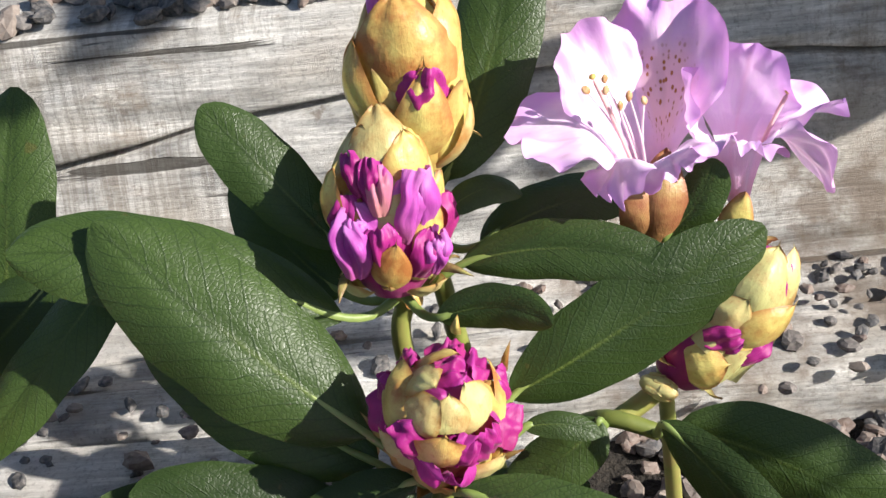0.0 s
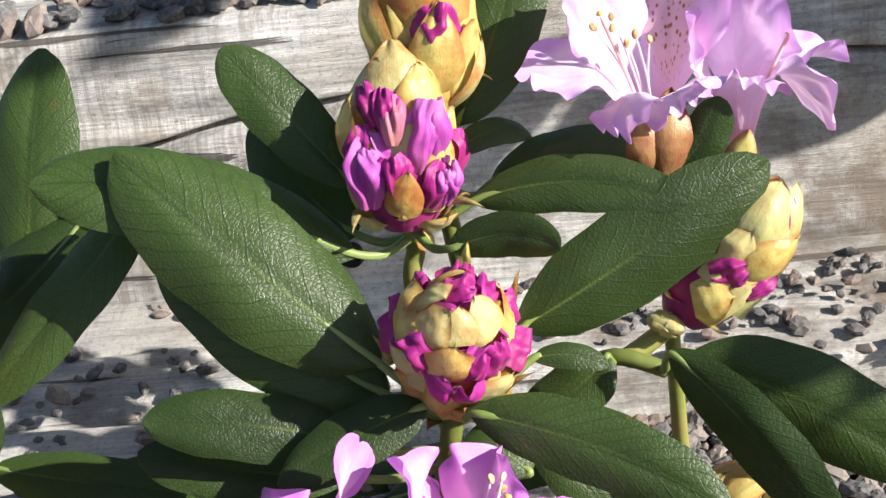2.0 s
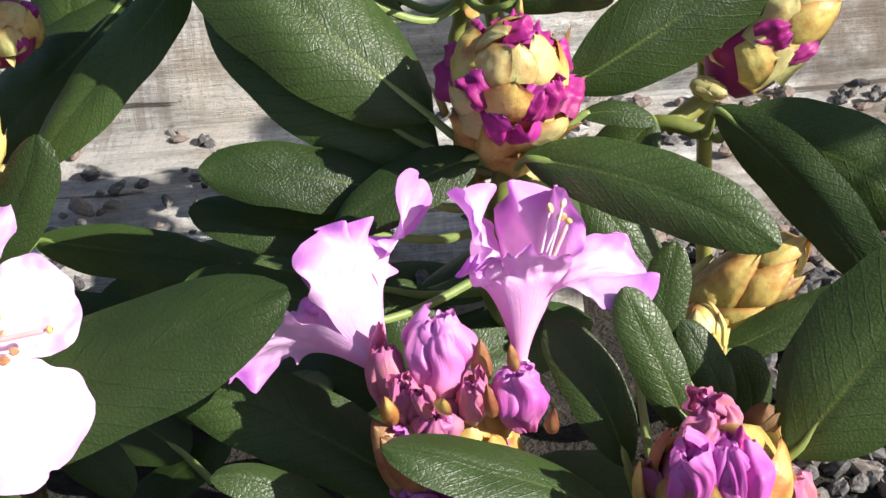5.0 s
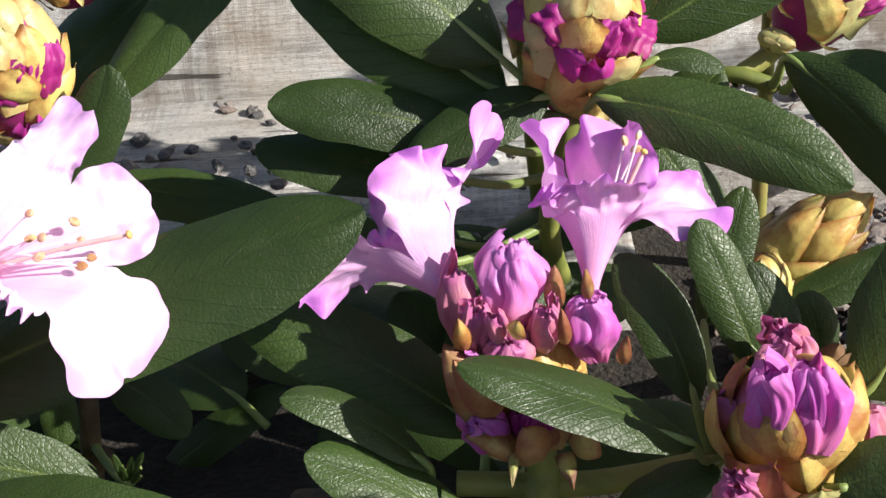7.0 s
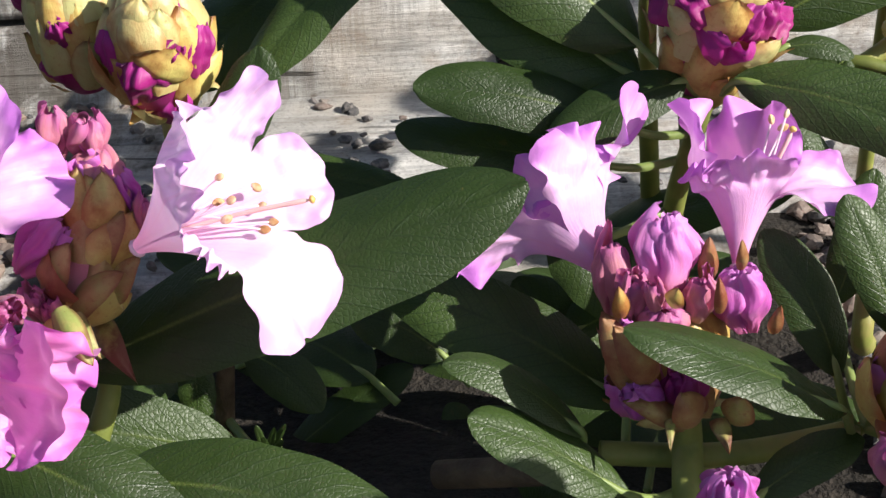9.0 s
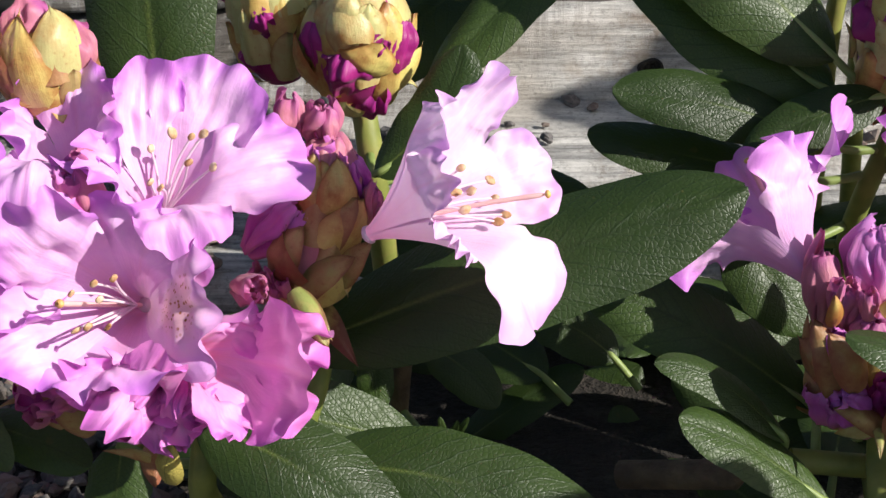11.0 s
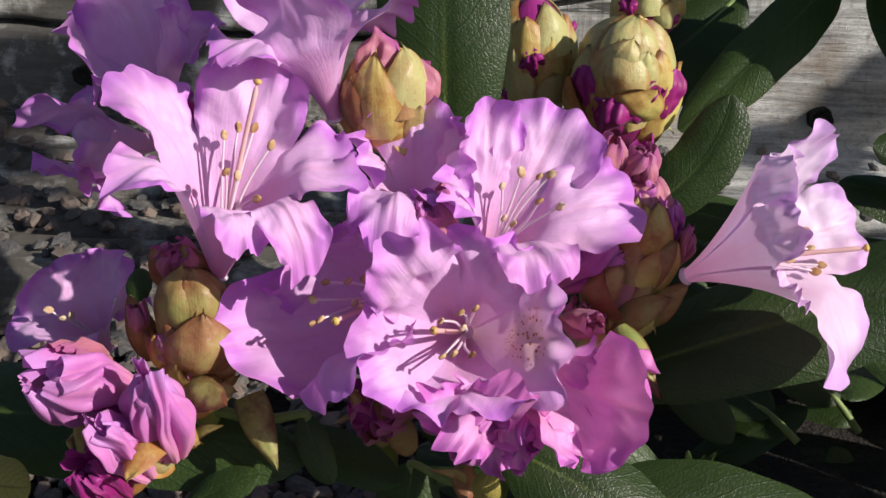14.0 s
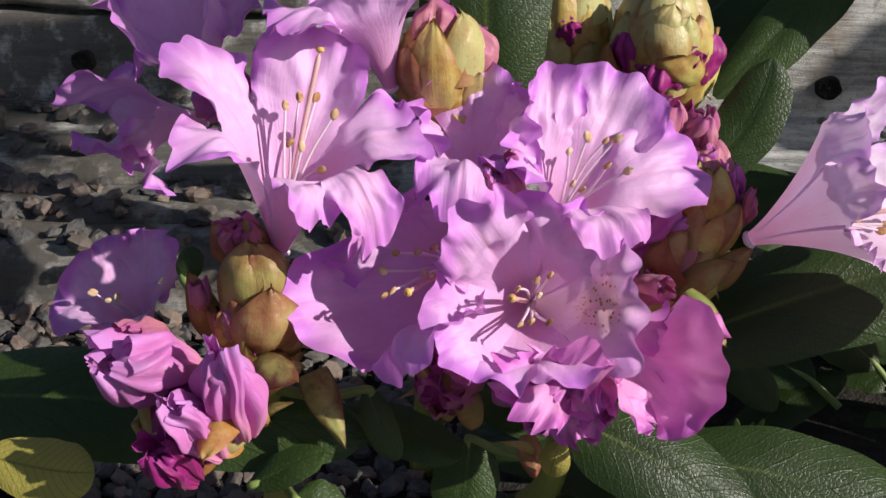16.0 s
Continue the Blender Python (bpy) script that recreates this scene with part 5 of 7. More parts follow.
leaf(bush, (-0.1081, 0.1544, 0.1797), (-0.1329, 0.1317, 0.1575), (-0.1663, 0.1131, 0.1263), 0.0253, seed=119)
leaf(bush_b, (-0.1679, 0.1708, 0.1272), (-0.1618, 0.1923, 0.1763), (-0.1550, 0.2205, 0.2167), 0.0369, seed=120)
leaf(bush, (-0.1402, 0.1851, 0.1615), (-0.1698, 0.1619, 0.1399), (-0.2007, 0.1476, 0.1166), 0.0417, seed=121)
leaf(bush, (0.0318, 0.0136, 0.0629), (0.0229, 0.0235, 0.0872), (0.0095, 0.0346, 0.1039), 0.0192, seed=122, foot=(0.0379, 0.0108, 0.0448))
leaf(bush, (0.0504, 0.0111, 0.0762), (0.0402, 0.0186, 0.1012), (0.0327, 0.0278, 0.1189), 0.0162, seed=123, foot=(0.0416, 0.0106, 0.0457))
leaf(bush, (0.0655, 0.0388, 0.0612), (0.0601, 0.0451, 0.0756), (0.0525, 0.0541, 0.0882), 0.0138, seed=124, foot=(0.0416, 0.0106, 0.0457))
leaf(bush, (0.0729, 0.0410, 0.0541), (0.0724, 0.0450, 0.0681), (0.0677, 0.0498, 0.0789), 0.0164, seed=125, foot=(0.0416, 0.0106, 0.0457))
leaf(bush, (0.0386, 0.0553, 0.0634), (0.0471, 0.0640, 0.0858), (0.0531, 0.0757, 0.1042), 0.0168, seed=126, foot=(0.0416, 0.0106, 0.0457))
leaf(bush, (0.0673, 0.0810, 0.0531), (0.0923, 0.0835, 0.0638), (0.1200, 0.0916, 0.0724), 0.0154, seed=127, foot=(0.0613, 0.1018, 0.0400))
leaf(bush, (0.0802, 0.0129, 0.0648), (0.1069, 0.0240, 0.0962), (0.1343, 0.0375, 0.1165), 0.0461, seed=128, foot=(0.0416, 0.0106, 0.0457))
leaf(bush, (0.0218, 0.0891, 0.1020), (0.0130, 0.0918, 0.1098), (-0.0001, 0.0924, 0.1105), 0.0225, seed=129, foot=(-0.0050, 0.1002, 0.1022))
leaf(bush, (0.0249, 0.1067, 0.1111), (0.0370, 0.0962, 0.0963), (0.0512, 0.0895, 0.0790), 0.0211, seed=130, foot=(0.0391, 0.1333, 0.1101))
leaf(bush, (0.0284, -0.0139, 0.0697), (-0.0041, -0.0186, 0.0913), (-0.0362, -0.0199, 0.1037), 0.0234, roll=30, seed=131, foot=(0.0379, 0.0108, 0.0448))
leaf(bush, (-0.0321, 0.0226, 0.0477), (-0.0702, 0.0292, 0.0745), (-0.1108, 0.0378, 0.0870), 0.0296, seed=132, foot=(-0.0338, 0.0110, 0.0376))
leaf(bush, (-0.0462, -0.0075, 0.0578), (-0.0674, -0.0078, 0.0790), (-0.0877, -0.0098, 0.0866), 0.0145, roll=22, seed=133, foot=(-0.0547, 0.0025, 0.0380))
leaf(bush, (-0.0335, -0.0154, 0.0416), (-0.0574, -0.0187, 0.0627), (-0.0807, -0.0205, 0.0748), 0.0220, roll=22, seed=134, foot=(-0.0144, -0.0009, 0.0339))
leaf(bush_b, (-0.1609, 0.0710, -0.0102), (-0.1332, 0.0761, 0.0115), (-0.1074, 0.0836, 0.0245), 0.0168, seed=135, foot=(-0.1788, 0.0639, -0.0025))
leaf(bush_b, (-0.1459, 0.0912, -0.0381), (-0.1123, 0.0988, -0.0113), (-0.0850, 0.1112, 0.0088), 0.0312, seed=136)
leaf(bush, (-0.1237, 0.0890, -0.0454), (-0.0858, 0.0904, -0.0194), (-0.0542, 0.0991, 0.0029), 0.0332, seed=137)
leaf(bush_b, (-0.1663, 0.0665, 0.0441), (-0.1512, 0.0619, 0.0371), (-0.1387, 0.0573, 0.0234), 0.0190, seed=138, foot=(-0.1730, 0.0652, 0.0428))
leaf(bush_b, (-0.1853, 0.0646, 0.0436), (-0.1834, 0.0579, 0.0337), (-0.1831, 0.0533, 0.0230), 0.0140, seed=139, foot=(-0.1730, 0.0652, 0.0428))
leaf(bush, (0.0031, -0.0140, 0.0385), (0.0198, -0.0090, 0.0488), (0.0370, -0.0034, 0.0523), 0.0150, seed=140, foot=(-0.0143, -0.0024, 0.0311))
leaf(bush, (-0.0948, 0.0857, 0.0264), (-0.1128, 0.0892, 0.0396), (-0.1317, 0.0921, 0.0433), 0.0229, seed=141)
leaf(bush, (-0.1537, 0.1191, -0.0281), (-0.1865, 0.1084, -0.0248), (-0.2208, 0.0988, -0.0336), 0.0255, seed=142)
leaf(bush, (-0.1362, 0.1040, -0.0578), (-0.1644, 0.0998, -0.0447), (-0.1939, 0.0934, -0.0474), 0.0301, seed=143)
leaf(bush_b, (-0.2099, 0.0904, 0.0113), (-0.2247, 0.0793, -0.0014), (-0.2371, 0.0700, -0.0210), 0.0260, seed=144, foot=(-0.1800, 0.0800, 0.0000))
leaf(bush_b, (-0.1961, 0.0583, -0.0070), (-0.2177, 0.0615, 0.0068), (-0.2370, 0.0665, 0.0139), 0.0188, seed=145, foot=(-0.1786, 0.0622, -0.0027))
leaf(bush, (-0.0884, 0.0745, -0.0123), (-0.0907, 0.0789, -0.0010), (-0.0962, 0.0838, 0.0072), 0.0134, seed=146)
leaf(bush, (-0.1146, 0.1199, -0.0499), (-0.0796, 0.1195, -0.0280), (-0.0452, 0.1243, -0.0132), 0.0357, seed=147)
leaf(bush, (-0.1849, 0.1176, 0.0039), (-0.1499, 0.1232, 0.0149), (-0.1154, 0.1329, 0.0181), 0.0280, seed=148, foot=(-0.1900, 0.1500, 0.0000))
leaf(bush, (-0.1825, 0.1281, -0.0199), (-0.1624, 0.1171, -0.0291), (-0.1476, 0.1075, -0.0449), 0.0264, seed=149)
leaf(bush, (-0.0280, 0.1003, -0.0096), (-0.0484, 0.1093, 0.0165), (-0.0693, 0.1240, 0.0387), 0.0347, seed=150)
leaf(bush, (-0.0538, 0.1179, 0.0662), (-0.0377, 0.1083, 0.0519), (-0.0220, 0.1009, 0.0313), 0.0313, seed=151, foot=(-0.0088, 0.1177, 0.0616))

# the truss between the shrubs, half open
flower(bush, (-0.0359, 0.0197, 0.0952), (-0.0486, 0.0313, 0.1093), 0.0125, [((-0.0232, 0.0627, 0.1400), 0.0172, 0, 0.2, 0, 0), ((-0.0456, 0.0381, 0.1409), 0.0361, 0, 0.2, -0.05, -0.05), ((-0.0613, 0.0644, 0.1205), 0.0261, 0, 0.15, 0, 0), ((-0.0856, 0.0183, 0.1044), 0.0232, 25, 0.1, 0.08, 0.1), ((-0.0676, 0.0477, 0.1046), 0.0257, 0, 0.15, 0, 0)], mats=[M_PETAL_RICH, M_PETAL_SPOT], stigma=(-0.0587, 0.0381, 0.1308), frill=1.5, seed=712)
flower(bush, (0.0016, 0.0234, 0.0980), (0.0033, 0.0359, 0.1133), 0.0095, [((-0.0114, 0.0583, 0.1386), 0.0296, 0, 0.15, 0, 0.05), ((0.0103, 0.0633, 0.1358), 0.0321, 0, 0.15, 0, 0), ((0.0435, 0.0417, 0.1133), 0.0291, 50, 0.2, 0, 0.1), ((0.0037, 0.0313, 0.1334), 0.0280, 0, -0.1, 0.05, 0.35), ((-0.0125, 0.0326, 0.1261), 0.0197, 0, 0.2, 0, 0.1)], mats=[M_PETAL_RICH, M_PETAL_SPOT], anthers=[(0.0169, 0.0435, 0.1387), (0.0131, 0.0471, 0.1354), (0.0162, 0.0442, 0.1339)], stigma=(0.0180, 0.0384, 0.1356), frill=1.5, seed=713)
core = bud(bush, (-0.0189, 0.0131, 0.0488), (-0.0202, 0.0237, 0.0982), 0.0190, scales=10, petals=0, mats=[M_SCALE_TAN, M_SCALE_BROWN], wad=[M_WAD_PINK, M_WAD], label="opened bud of brown scales round folded pink petals", seed=152, spin=0, shy=0.06)
bud_piece(core, (-0.0231, 0.0044, 0.0874), (-0.0212, 0.0102, 0.0941), (-0.0197, 0.0197, 0.0795), 0.0127, M_WAD_PINK, True, seed=153, proud=0.0000)
bud_piece(core, (-0.0314, 0.0088, 0.0866), (-0.0307, 0.0260, 0.0922), (-0.0197, 0.0197, 0.0795), 0.0168, M_WAD_PINK, True, seed=154, proud=0.0002)
bud_piece(core, (-0.0379, 0.0195, 0.0797), (-0.0336, 0.0245, 0.0893), (-0.0197, 0.0197, 0.0795), 0.0095, M_SCALE_TAN, seed=155, proud=0.0004)
bud_piece(core, (-0.0384, 0.0163, 0.0718), (-0.0359, 0.0226, 0.0857), (-0.0196, 0.0191, 0.0767), 0.0133, M_SCALE_BROWN, seed=156, proud=0.0006)
bud_piece(core, (-0.0158, -0.0013, 0.0672), (-0.0204, -0.0005, 0.0759), (-0.0193, 0.0166, 0.0652), 0.0128, M_WAD, True, seed=157, proud=0.0008)
bud_piece(core, (-0.0320, 0.0078, 0.0548), (-0.0357, 0.0077, 0.0683), (-0.0191, 0.0150, 0.0578), 0.0170, M_WAD_LIGHT, True, seed=158, proud=0.0010)
bud_piece(core, (-0.0321, 0.0037, 0.0722), (-0.0381, 0.0193, 0.0789), (-0.0195, 0.0181, 0.0720), 0.0169, M_SCALE_BROWN, seed=159, proud=0.0011)
bud_piece(core, (-0.0145, 0.0006, 0.0574), (-0.0157, -0.0012, 0.0691), (-0.0191, 0.0149, 0.0573), 0.0148, M_SCALE_BROWN, seed=160, proud=0.0013)
bud_piece(core, (-0.0194, -0.0006, 0.0585), (-0.0241, -0.0012, 0.0654), (-0.0191, 0.0147, 0.0562), 0.0222, M_SCALE, seed=161, proud=0.0015)
bud_piece(core, (-0.0073, 0.0039, 0.0752), (-0.0094, 0.0063, 0.0855), (-0.0196, 0.0186, 0.0746), 0.0110, M_SCALE_TAN, seed=162, proud=0.0017)
closed_flower(bush, (-0.0219, 0.0128, 0.0932), (-0.0209, 0.0194, 0.1246), 0.0108, mat=M_WAD_ROSE, folds=5, seed=163)
closed_flower(bush, (0.0024, 0.0097, 0.0840), (-0.0007, 0.0116, 0.1080), 0.0102, mat=M_WAD_LIGHT, folds=5, seed=164)
closed_flower(bush, (-0.0369, 0.0134, 0.0884), (-0.0372, 0.0175, 0.1158), 0.0063, mat=M_WAD_PINK, folds=4, seed=165)
closed_flower(bush, (-0.0318, 0.0060, 0.0909), (-0.0319, 0.0045, 0.1085), 0.0059, mat=M_WAD_PINK, folds=4, seed=166)
closed_flower(bush, (-0.0252, 0.0039, 0.0943), (-0.0269, -0.0002, 0.1075), 0.0042, mat=M_WAD_PINK, folds=4, seed=167)
closed_flower(bush, (-0.0124, 0.0069, 0.0896), (-0.0111, 0.0052, 0.1064), 0.0059, mat=M_WAD_PINK, folds=4, seed=168)
closed_flower(bush, (-0.0227, 0.0048, 0.0874), (-0.0227, -0.0000, 0.0992), 0.0081, mat=M_WAD_PINK, folds=5, seed=169)
closed_flower(bush, (-0.0246, -0.0053, 0.0661), (-0.0350, -0.0106, 0.0786), 0.0072, mat=M_WAD_VIOLET, folds=4, seed=170)
closed_flower(bush, (-0.0164, -0.0029, 0.0650), (-0.0176, -0.0053, 0.0811), 0.0069, mat=M_WAD, folds=4, seed=171)
closed_flower(bush, (-0.0322, 0.0029, 0.0815), (-0.0356, -0.0019, 0.0938), 0.0049, mat=M_WAD_VIOLET, folds=4, seed=172)
loose_scale(bush, (-0.0350, 0.0006, 0.0940), (-0.0363, -0.0017, 0.1064), 0.0061, mat=M_SCALE_TAN, seed=173)
loose_scale(bush, (-0.0209, -0.0005, 0.0981), (-0.0195, -0.0046, 0.1068), 0.0070, mat=M_SCALE_TAN, seed=174)
loose_scale(bush, (-0.0093, 0.0125, 0.0988), (-0.0091, 0.0123, 0.1144), 0.0068, mat=M_SCALE_BROWN, seed=175)
loose_scale(bush, (0.0002, 0.0095, 0.1042), (-0.0005, 0.0070, 0.1160), 0.0042, mat=M_SCALE_BROWN, seed=176)
loose_scale(bush, (-0.0066, 0.0011, 0.0947), (-0.0077, -0.0006, 0.1080), 0.0045, mat=M_SCALE_BROWN, seed=177)
loose_scale(bush, (-0.0310, -0.0031, 0.0708), (-0.0410, 0.0015, 0.0965), 0.0128, mat=M_SCALE_BROWN, seed=178)
loose_scale(bush, (-0.0259, -0.0077, 0.0781), (-0.0383, -0.0074, 0.0967), 0.0135, mat=M_SCALE_BROWN, seed=179)
loose_scale(bush, (0.0092, 0.0041, 0.0853), (0.0107, 0.0015, 0.0967), 0.0049, mat=M_SCALE_BROWN, seed=180)
loose_scale(bush, (-0.0167, -0.0105, 0.0639), (-0.0360, -0.0146, 0.0757), 0.0087, mat=M_SCALE_OLIVE, seed=181)
loose_scale(bush, (-0.0144, -0.0138, 0.0658), (-0.0192, -0.0158, 0.0791), 0.0135, mat=M_SCALE_BROWN, seed=182)
loose_scale(bush, (-0.0039, -0.0115, 0.0643), (-0.0008, -0.0140, 0.0756), 0.0119, mat=M_SCALE_OLIVE, seed=183)
loose_scale(bush, (-0.0223, -0.0147, 0.0694), (-0.0229, -0.0245, 0.0647), 0.0048, mat=M_BRACT, keen=1, name="bract", seed=184)
loose_scale(bush, (-0.0083, -0.0140, 0.0685), (-0.0060, -0.0239, 0.0630), 0.0086, mat=M_BRACT, keen=1, name="bract", seed=185)
closed_flower(bush, (0.0558, -0.0220, 0.0730), (0.0545, -0.0251, 0.1041), 0.0074, mat=M_WAD_VIOLET, folds=4, seed=186)
closed_flower(bush, (0.0554, 0.0051, 0.0860), (0.0516, -0.0020, 0.1004), 0.0071, mat=M_WAD_PINK, folds=4, seed=187)

# the trumpet flower on its own
flower(bush_b, (-0.1693, -0.0143, 0.1305), (-0.1451, -0.0200, 0.1474), 0.0185, [((-0.1298, 0.0042, 0.1734), 0.0159, 0, 0.2, 0, 0), ((-0.1402, -0.0300, 0.1729), 0.0153, 0, -0.1, 0.05, 0.3), ((-0.1412, -0.0416, 0.1637), 0.0161, 0, -0.1, 0, 0.15), ((-0.1416, -0.0447, 0.1446), 0.0143, 0, -0.1, 0, 0.2), ((-0.1172, 0.0031, 0.1444), 0.0283, 0, 0.15, 0, 0.1), ((-0.1207, -0.0315, 0.1088), 0.0404, 0, 0.1, 0, 0.1)], mats=[M_PETAL, M_PETAL_SPOT], anthers=[(-0.1353, -0.0078, 0.1447), (-0.1340, -0.0100, 0.1401), (-0.1307, -0.0136, 0.1368), (-0.1327, -0.0165, 0.1360), (-0.1424, -0.0179, 0.1529), (-0.1396, -0.0206, 0.1472), (-0.1414, -0.0212, 0.1419), (-0.1439, -0.0175, 0.1453)], stigma=(-0.1192, -0.0145, 0.1437), flare=1.3, frill=0.6, seed=711)

# the pale flowers behind the first shrub
flower(bush, (0.0721, 0.1586, 0.1744), (0.0704, 0.1593, 0.2029), 0.0100, [((0.0307, 0.1510, 0.2173), 0.0470, 0, 0.15, 0, 0.1), ((0.0509, 0.1803, 0.2392), 0.0325, 0, 0.15, 0, 0), ((0.0826, 0.1922, 0.2405), 0.0464, 0, 0.2, 0, 0), ((0.0796, 0.1439, 0.2035), 0.0257, 0, -0.1, 0.1, 0.4), ((0.0550, 0.1418, 0.2029), 0.0351, 0, -0.1, 0.1, 0.4)], mats=[M_PETAL, M_PETAL_SPOT], spot=2, anthers=[(0.0531, 0.1562, 0.2283), (0.0591, 0.1584, 0.2305), (0.0592, 0.1573, 0.2271), (0.0634, 0.1557, 0.2221), (0.0663, 0.1575, 0.2243), (0.0710, 0.1587, 0.2216)], stigma=(0.0554, 0.1567, 0.2323), seed=714)
flower(bush, (0.1009, 0.1594, 0.1724), (0.0998, 0.1649, 0.2006), 0.0110, [((0.1074, 0.1813, 0.2272), 0.0411, 0, 0.15, 0, 0), ((0.0884, 0.1729, 0.2252), 0.0216, 0, 0.15, 0, 0), ((0.1357, 0.1758, 0.2068), 0.0305, 0, 0.2, 0, 0.1), ((0.1310, 0.1537, 0.1927), 0.0262, 0, 0.1, 0, 0.2), ((0.1022, 0.1453, 0.2106), 0.0346, 0, -0.1, 0.1, 0.2)], mats=[M_PETAL, M_PETAL_SPOT], stigma=(0.1169, 0.1674, 0.2155), seed=715)
loose_scale(bush, (0.0705, 0.1512, 0.1728), (0.0642, 0.1505, 0.1999), 0.0167, mat=M_SCALE_BROWN, seed=193)
loose_scale(bush, (0.0721, 0.1471, 0.1754), (0.0775, 0.1578, 0.2047), 0.0202, mat=M_SCALE_BROWN, seed=194)
loose_scale(bush, (0.0957, 0.1480, 0.1726), (0.1012, 0.1490, 0.1910), 0.0128, mat=M_SCALE_TAN, seed=195)

# the great truss of the second shrub
flower(bush_b, (-0.3033, -0.0442, 0.1362), (-0.2992, -0.0444, 0.1633), 0.0145, [((-0.3305, -0.0310, 0.1938), 0.0246, 0, 0.1, 0.05, 0.15), ((-0.2948, -0.0142, 0.1925), 0.0327, 0, 0.2, 0, 0), ((-0.2641, -0.0320, 0.1690), 0.0348, 0, 0.15, 0, 0.1), ((-0.2700, -0.0664, 0.1540), 0.0188, 0, -0.2, 0.1, 0.3), ((-0.2862, -0.0692, 0.1630), 0.0215, 0, 0, 0.05, 0.5), ((-0.3229, -0.0628, 0.1811), 0.0225, 0, -0.1, 0.1, 0.3)], mats=[M_PETAL_RICH, M_PETAL_SPOT], anthers=[(-0.2884, -0.0356, 0.1738), (-0.3018, -0.0350, 0.1757), (-0.2936, -0.0331, 0.1776), (-0.2983, -0.0326, 0.1774), (-0.2991, -0.0449, 0.1690), (-0.2962, -0.0441, 0.1677), (-0.2912, -0.0437, 0.1609)], stigma=(-0.2922, -0.0328, 0.1909), flare=1.1, seed=700)
flower(bush_b, (-0.2491, -0.0216, 0.1246), (-0.2582, -0.0361, 0.1290), 0.0120, [((-0.2979, -0.0668, 0.1262), 0.0371, 0, 0.2, 0, 0), ((-0.2705, -0.0798, 0.1259), 0.0278, 0, -0.1, 0.1, 0.2), ((-0.2839, -0.0522, 0.1450), 0.0312, 0, 0.2, 0, 0), ((-0.2655, -0.0353, 0.1520), 0.0320, 0, 0.2, 0, 0), ((-0.2478, -0.0296, 0.1440), 0.0239, 0, 0.15, 0, 0)], mats=[M_PETAL_RICH, M_PETAL_SPOT], anthers=[(-0.2697, -0.0571, 0.1435), (-0.2727, -0.0605, 0.1397), (-0.2639, -0.0554, 0.1433), (-0.2599, -0.0518, 0.1428), (-0.2699, -0.0644, 0.1360), (-0.2719, -0.0660, 0.1354), (-0.2600, -0.0553, 0.1360), (-0.2621, -0.0552, 0.1367)], stigma=(-0.2656, -0.0649, 0.1361), seed=701)
flower(bush_b, (-0.2334, -0.0260, 0.1127), (-0.2328, -0.0486, 0.1257), 0.0125, [((-0.2033, -0.0589, 0.1346), 0.0406, 0, 0.1, 0, 0.05), ((-0.2180, -0.0449, 0.1518), 0.0392, 0, 0.1, 0, 0.05), ((-0.2491, -0.0692, 0.1594), 0.0291, 0, 0.1, 0.1, 0.3), ((-0.2571, -0.0738, 0.1303), 0.0319, 0, 0.1, 0.05, 0.15), ((-0.2325, -0.0762, 0.1183), 0.0430, 0, 0.1, 0.05, 0.15)], mats=[M_PETAL_RICH, M_PETAL_SPOT], spot=0, anthers=[(-0.2369, -0.0668, 0.1395), (-0.2320, -0.0635, 0.1406), (-0.2359, -0.0701, 0.1307), (-0.2330, -0.0694, 0.1314), (-0.2283, -0.0682, 0.1307), (-0.2284, -0.0590, 0.1397), (-0.2312, -0.0635, 0.1360)], stigma=(-0.2382, -0.0716, 0.1393), frill=1.25, seed=702)
flower(bush_b, (-0.2281, -0.0196, 0.1328), (-0.2229, -0.0255, 0.1510), 0.0105, [((-0.2284, -0.0082, 0.1812), 0.0200, 0, 0.15, 0, 0), ((-0.2075, 0.0004, 0.1761), 0.0333, 0, 0.2, 0, 0), ((-0.1844, -0.0124, 0.1550), 0.0307, 30, 0.1, 0, 0.1), ((-0.2073, -0.0524, 0.1481), 0.0264, 0, -0.1, 0.15, 0.3), ((-0.2377, -0.0385, 0.1684), 0.0227, 0, 0.1, 0.05, 0.2)], mats=[M_PETAL_RICH, M_PETAL_SPOT], anthers=[(-0.2110, -0.0238, 0.1649), (-0.2142, -0.0244, 0.1643), (-0.2193, -0.0245, 0.1654), (-0.2243, -0.0287, 0.1626), (-0.2137, -0.0313, 0.1598), (-0.2078, -0.0294, 0.1577), (-0.2231, -0.0363, 0.1563), (-0.2204, -0.0368, 0.1549)], seed=703)
flower(bush_b, (-0.2496, -0.0181, 0.1381), (-0.2508, -0.0200, 0.1565), 0.0090, [((-0.2510, -0.0069, 0.1799), 0.0275, 0, 0.2, 0, 0.1), ((-0.2652, -0.0219, 0.1712), 0.0258, 0, 0.1, 0, 0.2), ((-0.2373, -0.0167, 0.1755), 0.0258, 0, 0.1, 0, 0.1), ((-0.2532, -0.0542, 0.1587), 0.0242, 0, -0.1, 0.15, 0.3), ((-0.2378, -0.0377, 0.1655), 0.0187, 0, 0, 0.1, 0.3)], mats=[M_PETAL_RICH, M_PETAL_SPOT], frill=1.3, seed=704)
